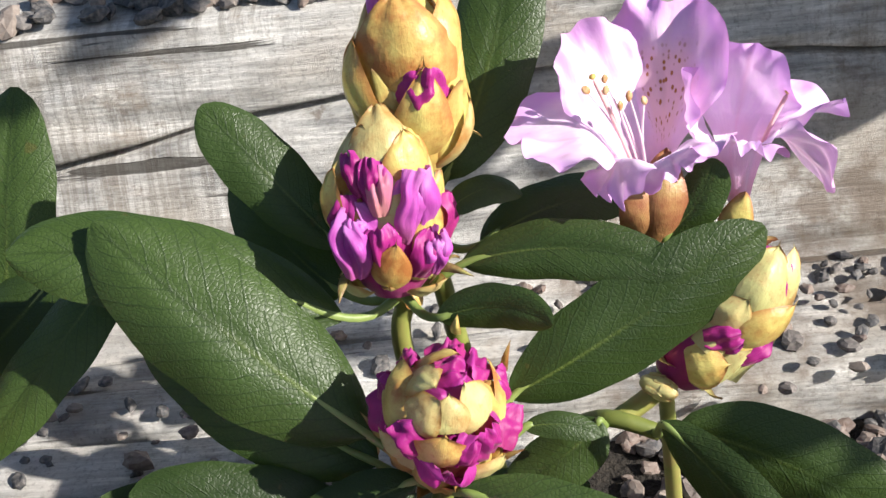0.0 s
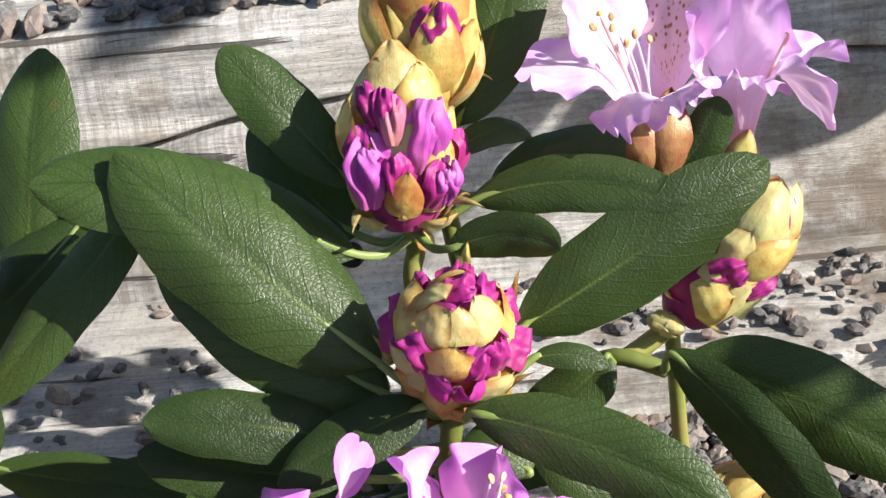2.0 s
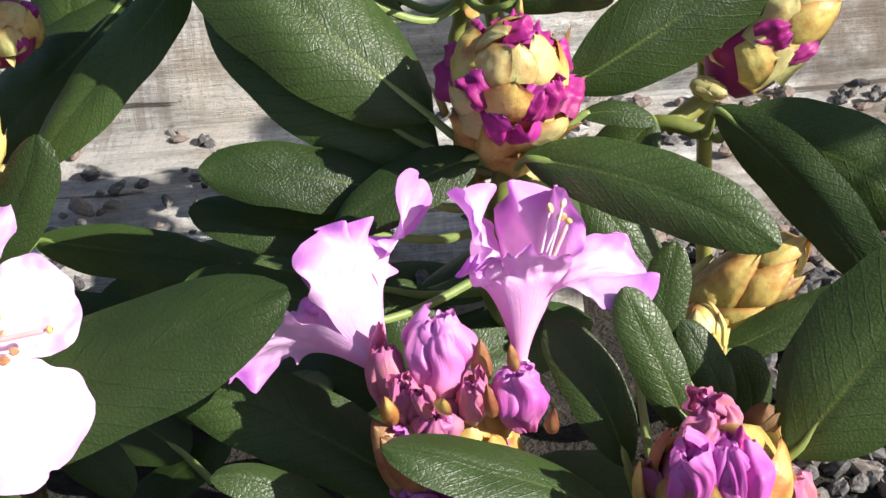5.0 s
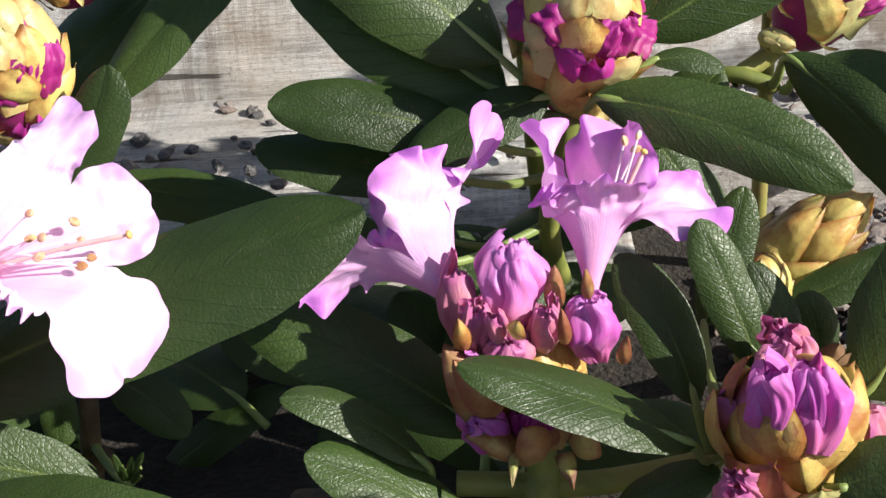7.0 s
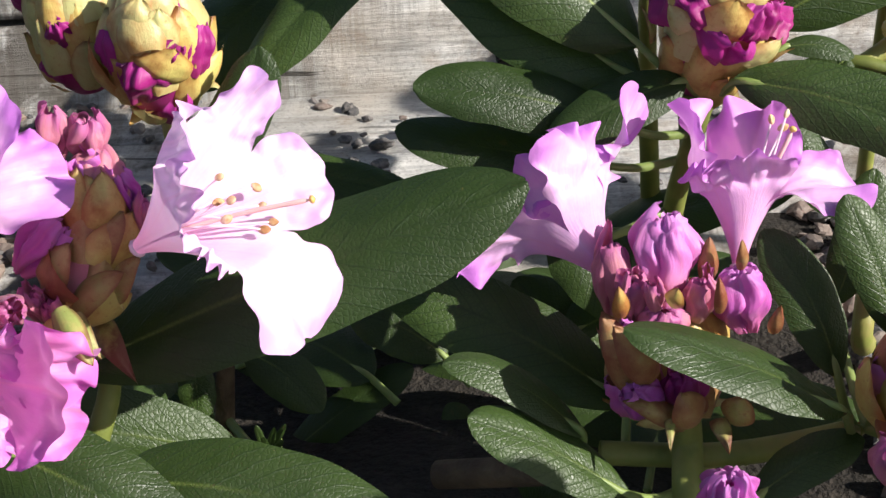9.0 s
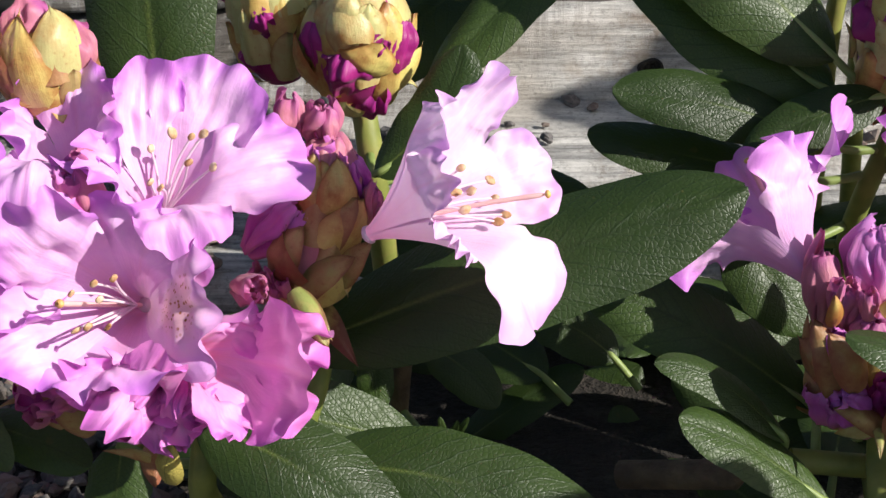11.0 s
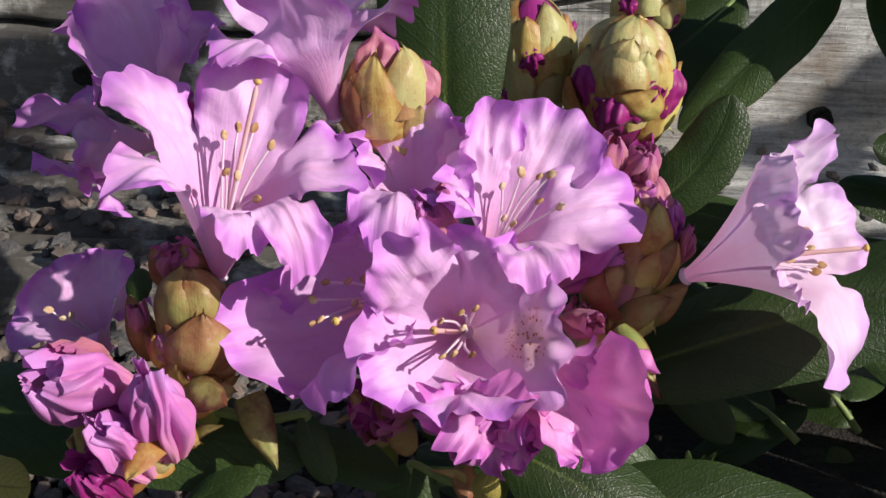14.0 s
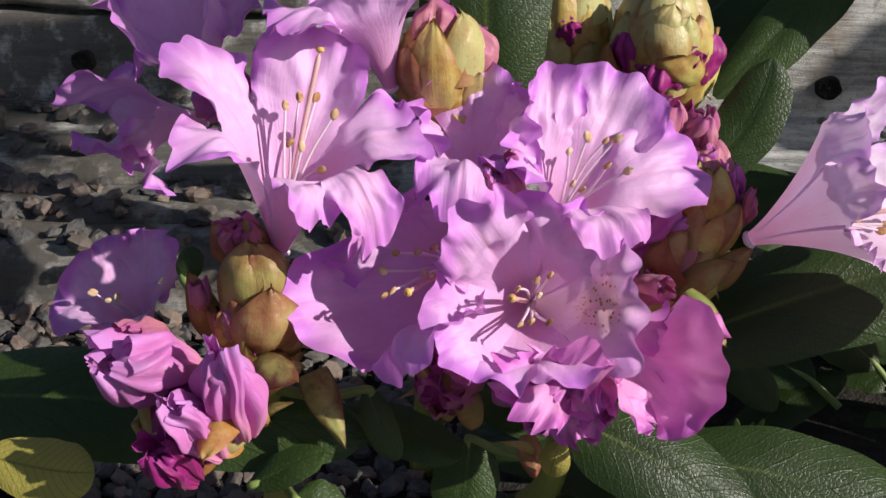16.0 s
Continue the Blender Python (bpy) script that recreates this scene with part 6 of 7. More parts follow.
flower(bush_b, (-0.2764, -0.0053, 0.1709), (-0.2822, -0.0077, 0.1938), 0.0120, [((-0.3038, -0.0241, 0.2015), 0.0292, 0, -0.1, 0.05, 0.3), ((-0.2893, -0.0142, 0.2178), 0.0355, 0, 0.1, 0, 0.1), ((-0.2598, 0.0127, 0.2022), 0.0269, 0, 0.1, 0, 0.3), ((-0.2789, 0.0279, 0.2118), 0.0368, 0, 0.15, 0, 0), ((-0.3019, 0.0219, 0.2159), 0.0341, 0, 0.15, 0, 0)], mats=[M_PETAL_RICH, M_PETAL_SPOT], seed=705)
flower(bush_b, (-0.3378, 0.0330, 0.1464), (-0.3445, 0.0324, 0.1663), 0.0100, [((-0.3686, 0.0269, 0.1871), 0.0385, 0, 0.1, 0, 0.1), ((-0.3584, 0.0460, 0.1979), 0.0395, 0, 0.15, 0, 0), ((-0.3357, 0.0332, 0.1923), 0.0361, 0, 0.1, 0, 0), ((-0.3213, 0.0389, 0.1828), 0.0270, 0, 0.15, 0, 0), ((-0.3605, 0.0208, 0.1648), 0.0267, 0, 0, 0, 0.2)], mats=[M_PETAL_RICH, M_PETAL_SPOT], seed=706)
flower(bush_b, (-0.3414, 0.0313, 0.1438), (-0.3569, 0.0209, 0.1466), 0.0090, [((-0.3846, 0.0128, 0.1587), 0.0266, 0, 0.1, 0, 0), ((-0.3763, 0.0058, 0.1435), 0.0290, 0, 0.15, 0, 0), ((-0.3626, 0.0035, 0.1404), 0.0265, 0, 0.1, 0, 0.2), ((-0.3554, 0.0102, 0.1256), 0.0198, 0, 0, 0, 0.3), ((-0.3723, 0.0333, 0.1544), 0.0252, 0, 0.15, 0, 0)], mats=[M_PETAL_RICH, M_PETAL_SPOT], seed=707)
flower(bush_b, (-0.3583, 0.0036, 0.0782), (-0.3620, -0.0007, 0.0926), 0.0090, [((-0.3580, 0.0132, 0.1123), 0.0252, 0, 0.1, 0, 0.1), ((-0.3774, 0.0084, 0.1070), 0.0315, 0, 0.1, 0, 0), ((-0.3873, -0.0058, 0.0925), 0.0275, 0, 0.15, 0, 0), ((-0.3621, -0.0175, 0.0864), 0.0220, 0, 0.15, 0, 0), ((-0.3482, 0.0109, 0.0948), 0.0204, 0, 0.15, 0, 0)], mats=[M_PETAL_RICH, M_PETAL_SPOT], anthers=[(-0.3665, -0.0099, 0.0976), (-0.3638, -0.0092, 0.0985), (-0.3721, -0.0076, 0.0990)], seed=708)
flower(bush_b, (-0.2156, -0.0457, 0.1102), (-0.2083, -0.0510, 0.1115), 0.0065, [((-0.1955, -0.0430, 0.1198), 0.0203, 0, 0.3, 0, 0), ((-0.1773, -0.0401, 0.1085), 0.0228, 0, 0.3, 0, 0), ((-0.1996, -0.0656, 0.0945), 0.0220, 0, 0.3, 0, 0), ((-0.1776, -0.0613, 0.1114), 0.0392, 0, 0.35, -0.12, -0.05), ((-0.1842, -0.0395, 0.0936), 0.0288, 0, 0.15, 0, 0)], mats=[M_PETAL_DEEP, M_PETAL_DEEP], seed=709)
flower(bush_b, (-0.2255, -0.0389, 0.1035), (-0.2252, -0.0534, 0.1061), 0.0050, [((-0.2398, -0.0733, 0.1144), 0.0152, 0, 0.1, 0, 0.2), ((-0.2271, -0.0757, 0.1071), 0.0162, 0, -0.2, 0.1, 0.4), ((-0.2175, -0.0682, 0.0932), 0.0157, 0, 0.1, 0, 0.2), ((-0.2073, -0.0571, 0.1083), 0.0169, 0, 0.1, 0, 0.2), ((-0.2191, -0.0742, 0.1170), 0.0161, 0, 0, 0.1, 0.4)], mats=[M_PETAL_DEEP, M_PETAL_DEEP], frill=1.5, seed=710)
closed_flower(bush_b, (-0.2449, -0.0322, 0.1382), (-0.2463, -0.0390, 0.1604), 0.0085, mat=M_WAD_LIGHT, folds=4, seed=395)
closed_flower(bush_b, (-0.3375, 0.0182, 0.1505), (-0.3290, 0.0109, 0.1675), 0.0080, mat=M_WAD_LIGHT, folds=4, seed=396)
closed_flower(bush_b, (-0.2300, -0.0382, 0.1008), (-0.2311, -0.0691, 0.1023), 0.0125, mat=M_WAD_LIGHT, seed=209)
closed_flower(bush_b, (-0.2216, -0.0382, 0.0994), (-0.2140, -0.0657, 0.0995), 0.0103, mat=M_WAD_LIGHT, seed=210)
closed_flower(bush_b, (-0.2525, -0.0320, 0.0949), (-0.2576, -0.0581, 0.1000), 0.0103, mat=M_WAD_PINK, seed=211)
core = bud(bush_b, (-0.1900, -0.0093, 0.1060), (-0.1816, 0.0030, 0.1500), 0.0121, scales=10, petals=0, mats=[M_SCALE_TAN, M_SCALE_BROWN], wad=[M_WAD_PINK], label="spent bud scales, brown and curling", seed=212, spin=0, shy=0.06)
bud_piece(core, (-0.1849, -0.0058, 0.1466), (-0.1813, 0.0038, 0.1532), (-0.1848, -0.0017, 0.1333), 0.0127, M_WAD_PINK, True, seed=213, proud=0.0000)
bud_piece(core, (-0.1742, -0.0049, 0.1374), (-0.1809, 0.0037, 0.1524), (-0.1848, -0.0017, 0.1333), 0.0109, M_WAD_PINK, True, seed=214, proud=0.0001)
bud_piece(core, (-0.1844, -0.0125, 0.1373), (-0.1883, 0.0022, 0.1479), (-0.1848, -0.0017, 0.1333), 0.0127, M_SCALE_TAN, seed=215, proud=0.0002)
bud_piece(core, (-0.1783, -0.0116, 0.1334), (-0.1804, -0.0026, 0.1483), (-0.1848, -0.0017, 0.1333), 0.0135, M_SCALE_TAN, seed=216, proud=0.0004)
bud_piece(core, (-0.1802, -0.0145, 0.1240), (-0.1740, -0.0040, 0.1373), (-0.1858, -0.0031, 0.1281), 0.0163, M_SCALE_TAN, seed=217, proud=0.0005)
bud_piece(core, (-0.1975, -0.0106, 0.1121), (-0.1909, -0.0136, 0.1315), (-0.1880, -0.0063, 0.1166), 0.0238, M_SCALE_BROWN, seed=218, proud=0.0006)
bud_piece(core, (-0.1903, -0.0101, 0.1030), (-0.1786, -0.0132, 0.1218), (-0.1888, -0.0074, 0.1126), 0.0222, M_SCALE_TAN, seed=219, proud=0.0007)
core = bud(bush_b, (-0.2603, 0.0009, 0.1599), (-0.2629, 0.0010, 0.1931), 0.0138, scales=10, petals=0, mats=[M_SCALE_TAN, M_SCALE_BROWN], tight=True, label="pointed bud of orange brown scales", seed=220, spin=0, shy=0.06)
bud_piece(core, (-0.2675, -0.0081, 0.1865), (-0.2634, 0.0009, 0.1954), (-0.2619, 0.0009, 0.1805), 0.0128, M_WAD_PINK, True, seed=221, proud=0.0000)
bud_piece(core, (-0.2481, -0.0027, 0.1733), (-0.2521, 0.0009, 0.1880), (-0.2617, 0.0009, 0.1781), 0.0112, M_WAD_PINK, True, seed=222, proud=0.0001)
bud_piece(core, (-0.2517, -0.0087, 0.1755), (-0.2581, -0.0017, 0.1920), (-0.2619, 0.0009, 0.1805), 0.0184, M_SCALE, seed=223, proud=0.0003)
bud_piece(core, (-0.2709, -0.0081, 0.1688), (-0.2687, -0.0084, 0.1852), (-0.2616, 0.0009, 0.1760), 0.0148, M_SCALE_BROWN, seed=224, proud=0.0004)
bud_piece(core, (-0.2638, -0.0115, 0.1671), (-0.2628, -0.0040, 0.1919), (-0.2617, 0.0009, 0.1779), 0.0184, M_SCALE_TAN, seed=225, proud=0.0006, keen=0.7)
core = bud(bush_b, (-0.3057, -0.0542, 0.1050), (-0.3102, -0.0515, 0.1438), 0.0128, scales=8, petals=0, mats=[M_SCALE_OLIVE, M_SCALE_BROWN], wad=[M_WAD_PINK], tight=True, label="rounded bud of olive and rust scales", seed=226, spin=0, shy=0.06)
bud_piece(core, (-0.3096, -0.0647, 0.1281), (-0.3095, -0.0539, 0.1437), (-0.3085, -0.0525, 0.1291), 0.0191, M_SCALE_OLIVE, seed=227, proud=0.0000)
bud_piece(core, (-0.3021, -0.0629, 0.1294), (-0.3078, -0.0544, 0.1434), (-0.3085, -0.0525, 0.1291), 0.0139, M_SCALE_OLIVE, seed=228, proud=0.0001)
bud_piece(core, (-0.3144, -0.0627, 0.1136), (-0.3199, -0.0571, 0.1246), (-0.3072, -0.0533, 0.1178), 0.0124, M_SCALE_BROWN, seed=229, proud=0.0003)
bud_piece(core, (-0.3127, -0.0645, 0.1186), (-0.3166, -0.0620, 0.1259), (-0.3075, -0.0531, 0.1204), 0.0088, M_WAD_PINK, True, seed=230, proud=0.0004)
bud_piece(core, (-0.3042, -0.0648, 0.1139), (-0.3034, -0.0614, 0.1352), (-0.3076, -0.0530, 0.1215), 0.0226, M_SCALE_BROWN, seed=231, proud=0.0005)
bud_piece(core, (-0.3121, -0.0603, 0.1075), (-0.3082, -0.0657, 0.1216), (-0.3065, -0.0537, 0.1123), 0.0159, M_SCALE_OLIVE, seed=232, proud=0.0006)
bud_piece(core, (-0.3012, -0.0589, 0.1065), (-0.2972, -0.0603, 0.1153), (-0.3064, -0.0538, 0.1109), 0.0125, M_SCALE_OLIVE, seed=233, proud=0.0008)
closed_flower(bush_b, (-0.3144, -0.0445, 0.1362), (-0.3154, -0.0471, 0.1465), 0.0071, mat=M_WAD_PINK, seed=234)
bud(bush_b, (-0.3194, -0.0686, 0.0904), (-0.3267, -0.0809, 0.1117), 0.0156, scales=10, petals=4, mats=[M_SCALE, M_SCALE_TAN], wad=[M_WAD], label="low bud bursting with purple petals", seed=235)
closed_flower(bush_b, (-0.3239, -0.0672, 0.1092), (-0.3453, -0.0869, 0.1231), 0.0114, mat=M_WAD_ROSE, folds=6, seed=236)
closed_flower(bush_b, (-0.3078, -0.0818, 0.1000), (-0.3129, -0.0864, 0.1314), 0.0095, mat=M_WAD_ROSE, folds=6, seed=237)
closed_flower(bush_b, (-0.3138, -0.0865, 0.0964), (-0.3248, -0.0947, 0.1174), 0.0076, mat=M_WAD_ROSE, folds=6, seed=238)
closed_flower(bush_b, (-0.3201, -0.0884, 0.0896), (-0.3292, -0.0984, 0.1066), 0.0071, mat=M_WAD, seed=239)
closed_flower(bush_b, (-0.3326, -0.0590, 0.1136), (-0.3409, -0.0779, 0.1266), 0.0058, mat=M_WAD_PINK, seed=240)
loose_scale(bush_b, (-0.1884, -0.0064, 0.1316), (-0.1853, -0.0057, 0.1518), 0.0118, mat=M_SCALE_TAN, seed=241)
loose_scale(bush_b, (-0.1792, -0.0058, 0.1308), (-0.1832, -0.0065, 0.1497), 0.0108, mat=M_SCALE_TAN, seed=242)
loose_scale(bush_b, (-0.1851, -0.0101, 0.1238), (-0.1726, -0.0104, 0.1400), 0.0134, mat=M_SCALE_BROWN, seed=243)
loose_scale(bush_b, (-0.1991, -0.0148, 0.1179), (-0.1879, -0.0157, 0.1332), 0.0144, mat=M_SCALE_BROWN, seed=244)
loose_scale(bush_b, (-0.1922, -0.0174, 0.1114), (-0.1733, -0.0183, 0.1252), 0.0118, mat=M_SCALE_OLIVE, seed=245)
loose_scale(bush_b, (-0.1795, -0.0145, 0.1144), (-0.1687, -0.0159, 0.1289), 0.0098, mat=M_SCALE_OLIVE, seed=246)
loose_scale(bush_b, (-0.1926, -0.0026, 0.1397), (-0.1885, -0.0054, 0.1530), 0.0082, mat=M_SCALE_OLIVE, seed=247)
loose_scale(bush_b, (-0.2002, -0.0209, 0.1066), (-0.1903, -0.0259, 0.1144), 0.0072, mat=M_SCALE_TAN, seed=248)
closed_flower(bush_b, (-0.1956, 0.0060, 0.1480), (-0.1924, 0.0043, 0.1657), 0.0056, mat=M_WAD_PINK, folds=4, seed=249)
closed_flower(bush_b, (-0.1862, 0.0069, 0.1477), (-0.1834, 0.0046, 0.1644), 0.0066, mat=M_WAD_PINK, folds=4, seed=250)
closed_flower(bush_b, (-0.1849, 0.0014, 0.1370), (-0.1852, -0.0005, 0.1551), 0.0063, mat=M_WAD_VIOLET, folds=4, seed=251)
closed_flower(bush_b, (-0.1737, 0.0001, 0.1322), (-0.1752, -0.0013, 0.1513), 0.0046, mat=M_WAD_VIOLET, folds=4, seed=252)
closed_flower(bush_b, (-0.1719, -0.0020, 0.1278), (-0.1683, -0.0049, 0.1431), 0.0040, mat=M_WAD_PINK, folds=4, seed=253)
closed_flower(bush_b, (-0.2014, 0.0031, 0.1438), (-0.1999, -0.0019, 0.1556), 0.0046, mat=M_WAD_PINK, folds=4, seed=254)
closed_flower(bush_b, (-0.2063, -0.0091, 0.1216), (-0.1885, -0.0088, 0.1400), 0.0083, mat=M_WAD_LIGHT, folds=4, seed=255)
closed_flower(bush_b, (-0.1863, -0.0080, 0.1195), (-0.1873, -0.0113, 0.1349), 0.0043, mat=M_WAD_LIGHT, folds=4, seed=256)
closed_flower(bush_b, (-0.2009, -0.0153, 0.1087), (-0.2014, -0.0200, 0.1214), 0.0040, mat=M_WAD_PINK, folds=4, seed=257)
closed_flower(bush_b, (-0.1949, -0.0153, 0.1074), (-0.1955, -0.0207, 0.1190), 0.0040, mat=M_WAD_PINK, folds=4, seed=258)
loose_scale(bush_b, (-0.3215, -0.0524, 0.1113), (-0.3279, -0.0513, 0.1320), 0.0104, mat=M_SCALE_BROWN, seed=259)
closed_flower(bush_b, (-0.3245, -0.0518, 0.1173), (-0.3249, -0.0540, 0.1307), 0.0036, mat=M_WAD_PINK, folds=4, seed=260)
loose_scale(bush_b, (-0.3163, -0.0474, 0.1331), (-0.3206, -0.0489, 0.1462), 0.0090, mat=M_SCALE_BROWN, seed=261)
loose_scale(bush_b, (-0.3073, -0.0458, 0.1347), (-0.3128, -0.0467, 0.1469), 0.0083, mat=M_SCALE_BROWN, seed=262)
loose_scale(bush_b, (-0.3146, -0.0617, 0.1139), (-0.3170, -0.0641, 0.1272), 0.0070, mat=M_SCALE_TAN, seed=263)
closed_flower(bush_b, (-0.3026, -0.0601, 0.1062), (-0.3051, -0.0671, 0.1149), 0.0042, mat=M_WAD_PINK, folds=4, seed=264)
loose_scale(bush_b, (-0.2465, -0.0471, 0.0822), (-0.2574, -0.0535, 0.1066), 0.0104, mat=M_SCALE_BROWN, seed=265)
loose_scale(bush_b, (-0.2541, -0.0467, 0.0844), (-0.2650, -0.0518, 0.1068), 0.0084, mat=M_SCALE_BROWN, seed=266)
closed_flower(bush_b, (-0.2543, -0.0451, 0.0873), (-0.2621, -0.0516, 0.1068), 0.0074, mat=M_WAD, folds=4, seed=267)
loose_scale(bush_b, (-0.2626, -0.0485, 0.0954), (-0.2693, -0.0556, 0.0959), 0.0036, mat=M_SCALE_OLIVE, keen=1, name="bract", seed=268)
loose_scale(bush_b, (-0.2302, -0.0489, 0.0758), (-0.2415, -0.0554, 0.0827), 0.0050, mat=M_SCALE_OLIVE, keen=1, name="bract", seed=269)
loose_scale(bush_b, (-0.2256, -0.0519, 0.0692), (-0.2222, -0.0523, 0.0831), 0.0104, mat=M_LEAF_YELLOW, name="bract", seed=270)
leaf(bush_b, (-0.1551, 0.0351, 0.0211), (-0.1562, 0.0342, 0.0282), (-0.1574, 0.0345, 0.0346), 0.0029, seed=271, foot=(-0.1761, 0.0636, 0.0180))
leaf(bush_b, (-0.1551, 0.0351, 0.0211), (-0.1550, 0.0334, 0.0262), (-0.1549, 0.0326, 0.0308), 0.0029, seed=272, foot=(-0.1761, 0.0636, 0.0180))
leaf(bush_b, (-0.1551, 0.0351, 0.0211), (-0.1530, 0.0342, 0.0277), (-0.1510, 0.0344, 0.0335), 0.0029, seed=273, foot=(-0.1761, 0.0636, 0.0180))
leaf(bush_b, (-0.1551, 0.0351, 0.0211), (-0.1511, 0.0345, 0.0282), (-0.1472, 0.0353, 0.0344), 0.0029, seed=274, foot=(-0.1761, 0.0636, 0.0180))
leaf(bush_b, (-0.1551, 0.0351, 0.0211), (-0.1516, 0.0333, 0.0256), (-0.1481, 0.0324, 0.0295), 0.0029, seed=275, foot=(-0.1761, 0.0636, 0.0180))

closed_flower(bush_b, (-0.2460, -0.0305, 0.1418), (-0.2425, -0.0408, 0.1649), 0.0085, M_WAD_PINK, 401, "folded dusty pink flower", 5)
closed_flower(bush_b, (-0.3194, -0.0106, 0.1608), (-0.3211, -0.0189, 0.1802), 0.0060, M_WAD, 402, "folded magenta flower", 5)
closed_flower(bush_b, (-0.2050, -0.0316, 0.1221), (-0.1951, -0.0434, 0.1279), 0.0052, M_WAD_PINK, 403, "small reddish curled flower", 4)
loose_scale(bush_b, (-0.1886, -0.0321, 0.1222), (-0.1775, -0.0435, 0.1107), 0.0090, mat=M_BRACT, seed=404, curl=0.6, name="bract")
loose_scale(bush_b, (-0.3113, -0.0616, 0.1106), (-0.2935, -0.0771, 0.1140), 0.0150, mat=M_BRACT, seed=405, curl=0.6, name="bract")
loose_scale(bush_b, (-0.3112, -0.0783, 0.1067), (-0.3142, -0.1021, 0.1051), 0.0120, mat=M_SCALE_TAN, seed=406, curl=0.6)

# buds and leaves of the second shrub
core = bud(bush_b, (-0.1901, 0.1042, 0.1244), (-0.1875, 0.0969, 0.1753), 0.0191, scales=14, petals=0, label="green bud with magenta petals breaking out", seed=276, spin=0, shy=0.06)
bud_piece(core, (-0.1925, 0.0820, 0.1511), (-0.1868, 0.0880, 0.1700), (-0.1885, 0.0997, 0.1560), 0.0257, M_SCALE, seed=277, proud=0.0000)
bud_piece(core, (-0.1846, 0.0821, 0.1531), (-0.1821, 0.0867, 0.1664), (-0.1885, 0.0997, 0.1560), 0.0193, M_SCALE, seed=278, proud=0.0002)
bud_piece(core, (-0.2019, 0.0875, 0.1430), (-0.2036, 0.0902, 0.1580), (-0.1889, 0.1007, 0.1489), 0.0098, M_WAD, True, seed=279, proud=0.0004)
bud_piece(core, (-0.1832, 0.0830, 0.1467), (-0.1772, 0.0856, 0.1548), (-0.1888, 0.1004, 0.1509), 0.0108, M_WAD, True, seed=280, proud=0.0006)
bud_piece(core, (-0.1942, 0.0853, 0.1344), (-0.1903, 0.0819, 0.1487), (-0.1892, 0.1017, 0.1414), 0.0196, M_WAD, True, seed=281, proud=0.0008)
bud_piece(core, (-0.1746, 0.0900, 0.1400), (-0.1707, 0.0968, 0.1566), (-0.1889, 0.1009, 0.1476), 0.0132, M_WAD, True, seed=282, proud=0.0010)
bud_piece(core, (-0.2038, 0.0952, 0.1317), (-0.2045, 0.0910, 0.1561), (-0.1892, 0.1017, 0.1418), 0.0155, M_SCALE_TAN, seed=283, proud=0.0011)
bud_piece(core, (-0.1844, 0.0830, 0.1426), (-0.1787, 0.0847, 0.1542), (-0.1889, 0.1007, 0.1486), 0.0216, M_SCALE_TAN, seed=284, proud=0.0013)
bud_piece(core, (-0.1770, 0.0900, 0.1337), (-0.1700, 0.1032, 0.1461), (-0.1893, 0.1021, 0.1389), 0.0111, M_SCALE_TAN, seed=285, proud=0.0015)
bud_piece(core, (-0.1929, 0.0955, 0.1236), (-0.1901, 0.0845, 0.1347), (-0.1897, 0.1031, 0.1320), 0.0156, M_SCALE, seed=286, proud=0.0017)
bud_piece(core, (-0.1857, 0.0964, 0.1233), (-0.1805, 0.0869, 0.1345), (-0.1897, 0.1031, 0.1320), 0.0134, M_WAD, True, seed=287, proud=0.0019)
bud_piece(core, (-0.1952, 0.0853, 0.1605), (-0.1851, 0.0997, 0.1731), (-0.1885, 0.0997, 0.1560), 0.0150, M_SCALE, seed=400, proud=0.0008)
bud_piece(core, (-0.1799, 0.0885, 0.1613), (-0.1891, 0.0989, 0.1725), (-0.1885, 0.0997, 0.1560), 0.0155, M_SCALE, seed=401, proud=0.0014)
bud_piece(core, (-0.1877, 0.0792, 0.1536), (-0.1903, 0.0893, 0.1672), (-0.1885, 0.0997, 0.1560), 0.0165, M_SCALE, seed=402, proud=0.0020)
bud(bush_b, (-0.2205, 0.1178, 0.1277), (-0.2251, 0.1150, 0.1776), 0.0154, scales=18, petals=6, label="green bud with magenta petals breaking out", seed=288)
bud(bush_b, (-0.1789, 0.1505, 0.1509), (-0.1811, 0.1529, 0.1776), 0.0134, scales=14, petals=6, seed=289)
leaf(bush_b, (-0.2486, 0.0543, 0.1300), (-0.2529, 0.0700, 0.1836), (-0.2565, 0.0938, 0.2295), 0.0465, seed=290, foot=(-0.2617, 0.0094, 0.1153))
leaf(bush_b, (-0.1808, 0.0683, 0.1110), (-0.1599, 0.0751, 0.1306), (-0.1508, 0.0878, 0.1515), 0.0243, seed=291, foot=(-0.1881, 0.1057, 0.1055))
leaf(bush_b, (-0.1979, -0.0112, 0.0884), (-0.1262, -0.0006, 0.1147), (-0.0609, 0.0148, 0.1327), 0.0400, seed=292, foot=(-0.1883, -0.0057, 0.0873))
leaf(bush_b, (-0.2237, -0.0260, 0.0739), (-0.1912, -0.0350, 0.0631), (-0.1596, -0.0411, 0.0422), 0.0319, seed=293, foot=(-0.2259, -0.0261, 0.0731))
leaf(bush_b, (-0.1937, -0.0180, 0.0503), (-0.1474, -0.0233, 0.0518), (-0.0961, -0.0272, 0.0335), 0.0329, seed=294, foot=(-0.1975, -0.0119, 0.0526))
leaf(bush_b, (-0.2923, -0.0283, 0.0733), (-0.2703, -0.0360, 0.0716), (-0.2518, -0.0411, 0.0662), 0.0160, seed=295, foot=(-0.3085, -0.0429, 0.0717))
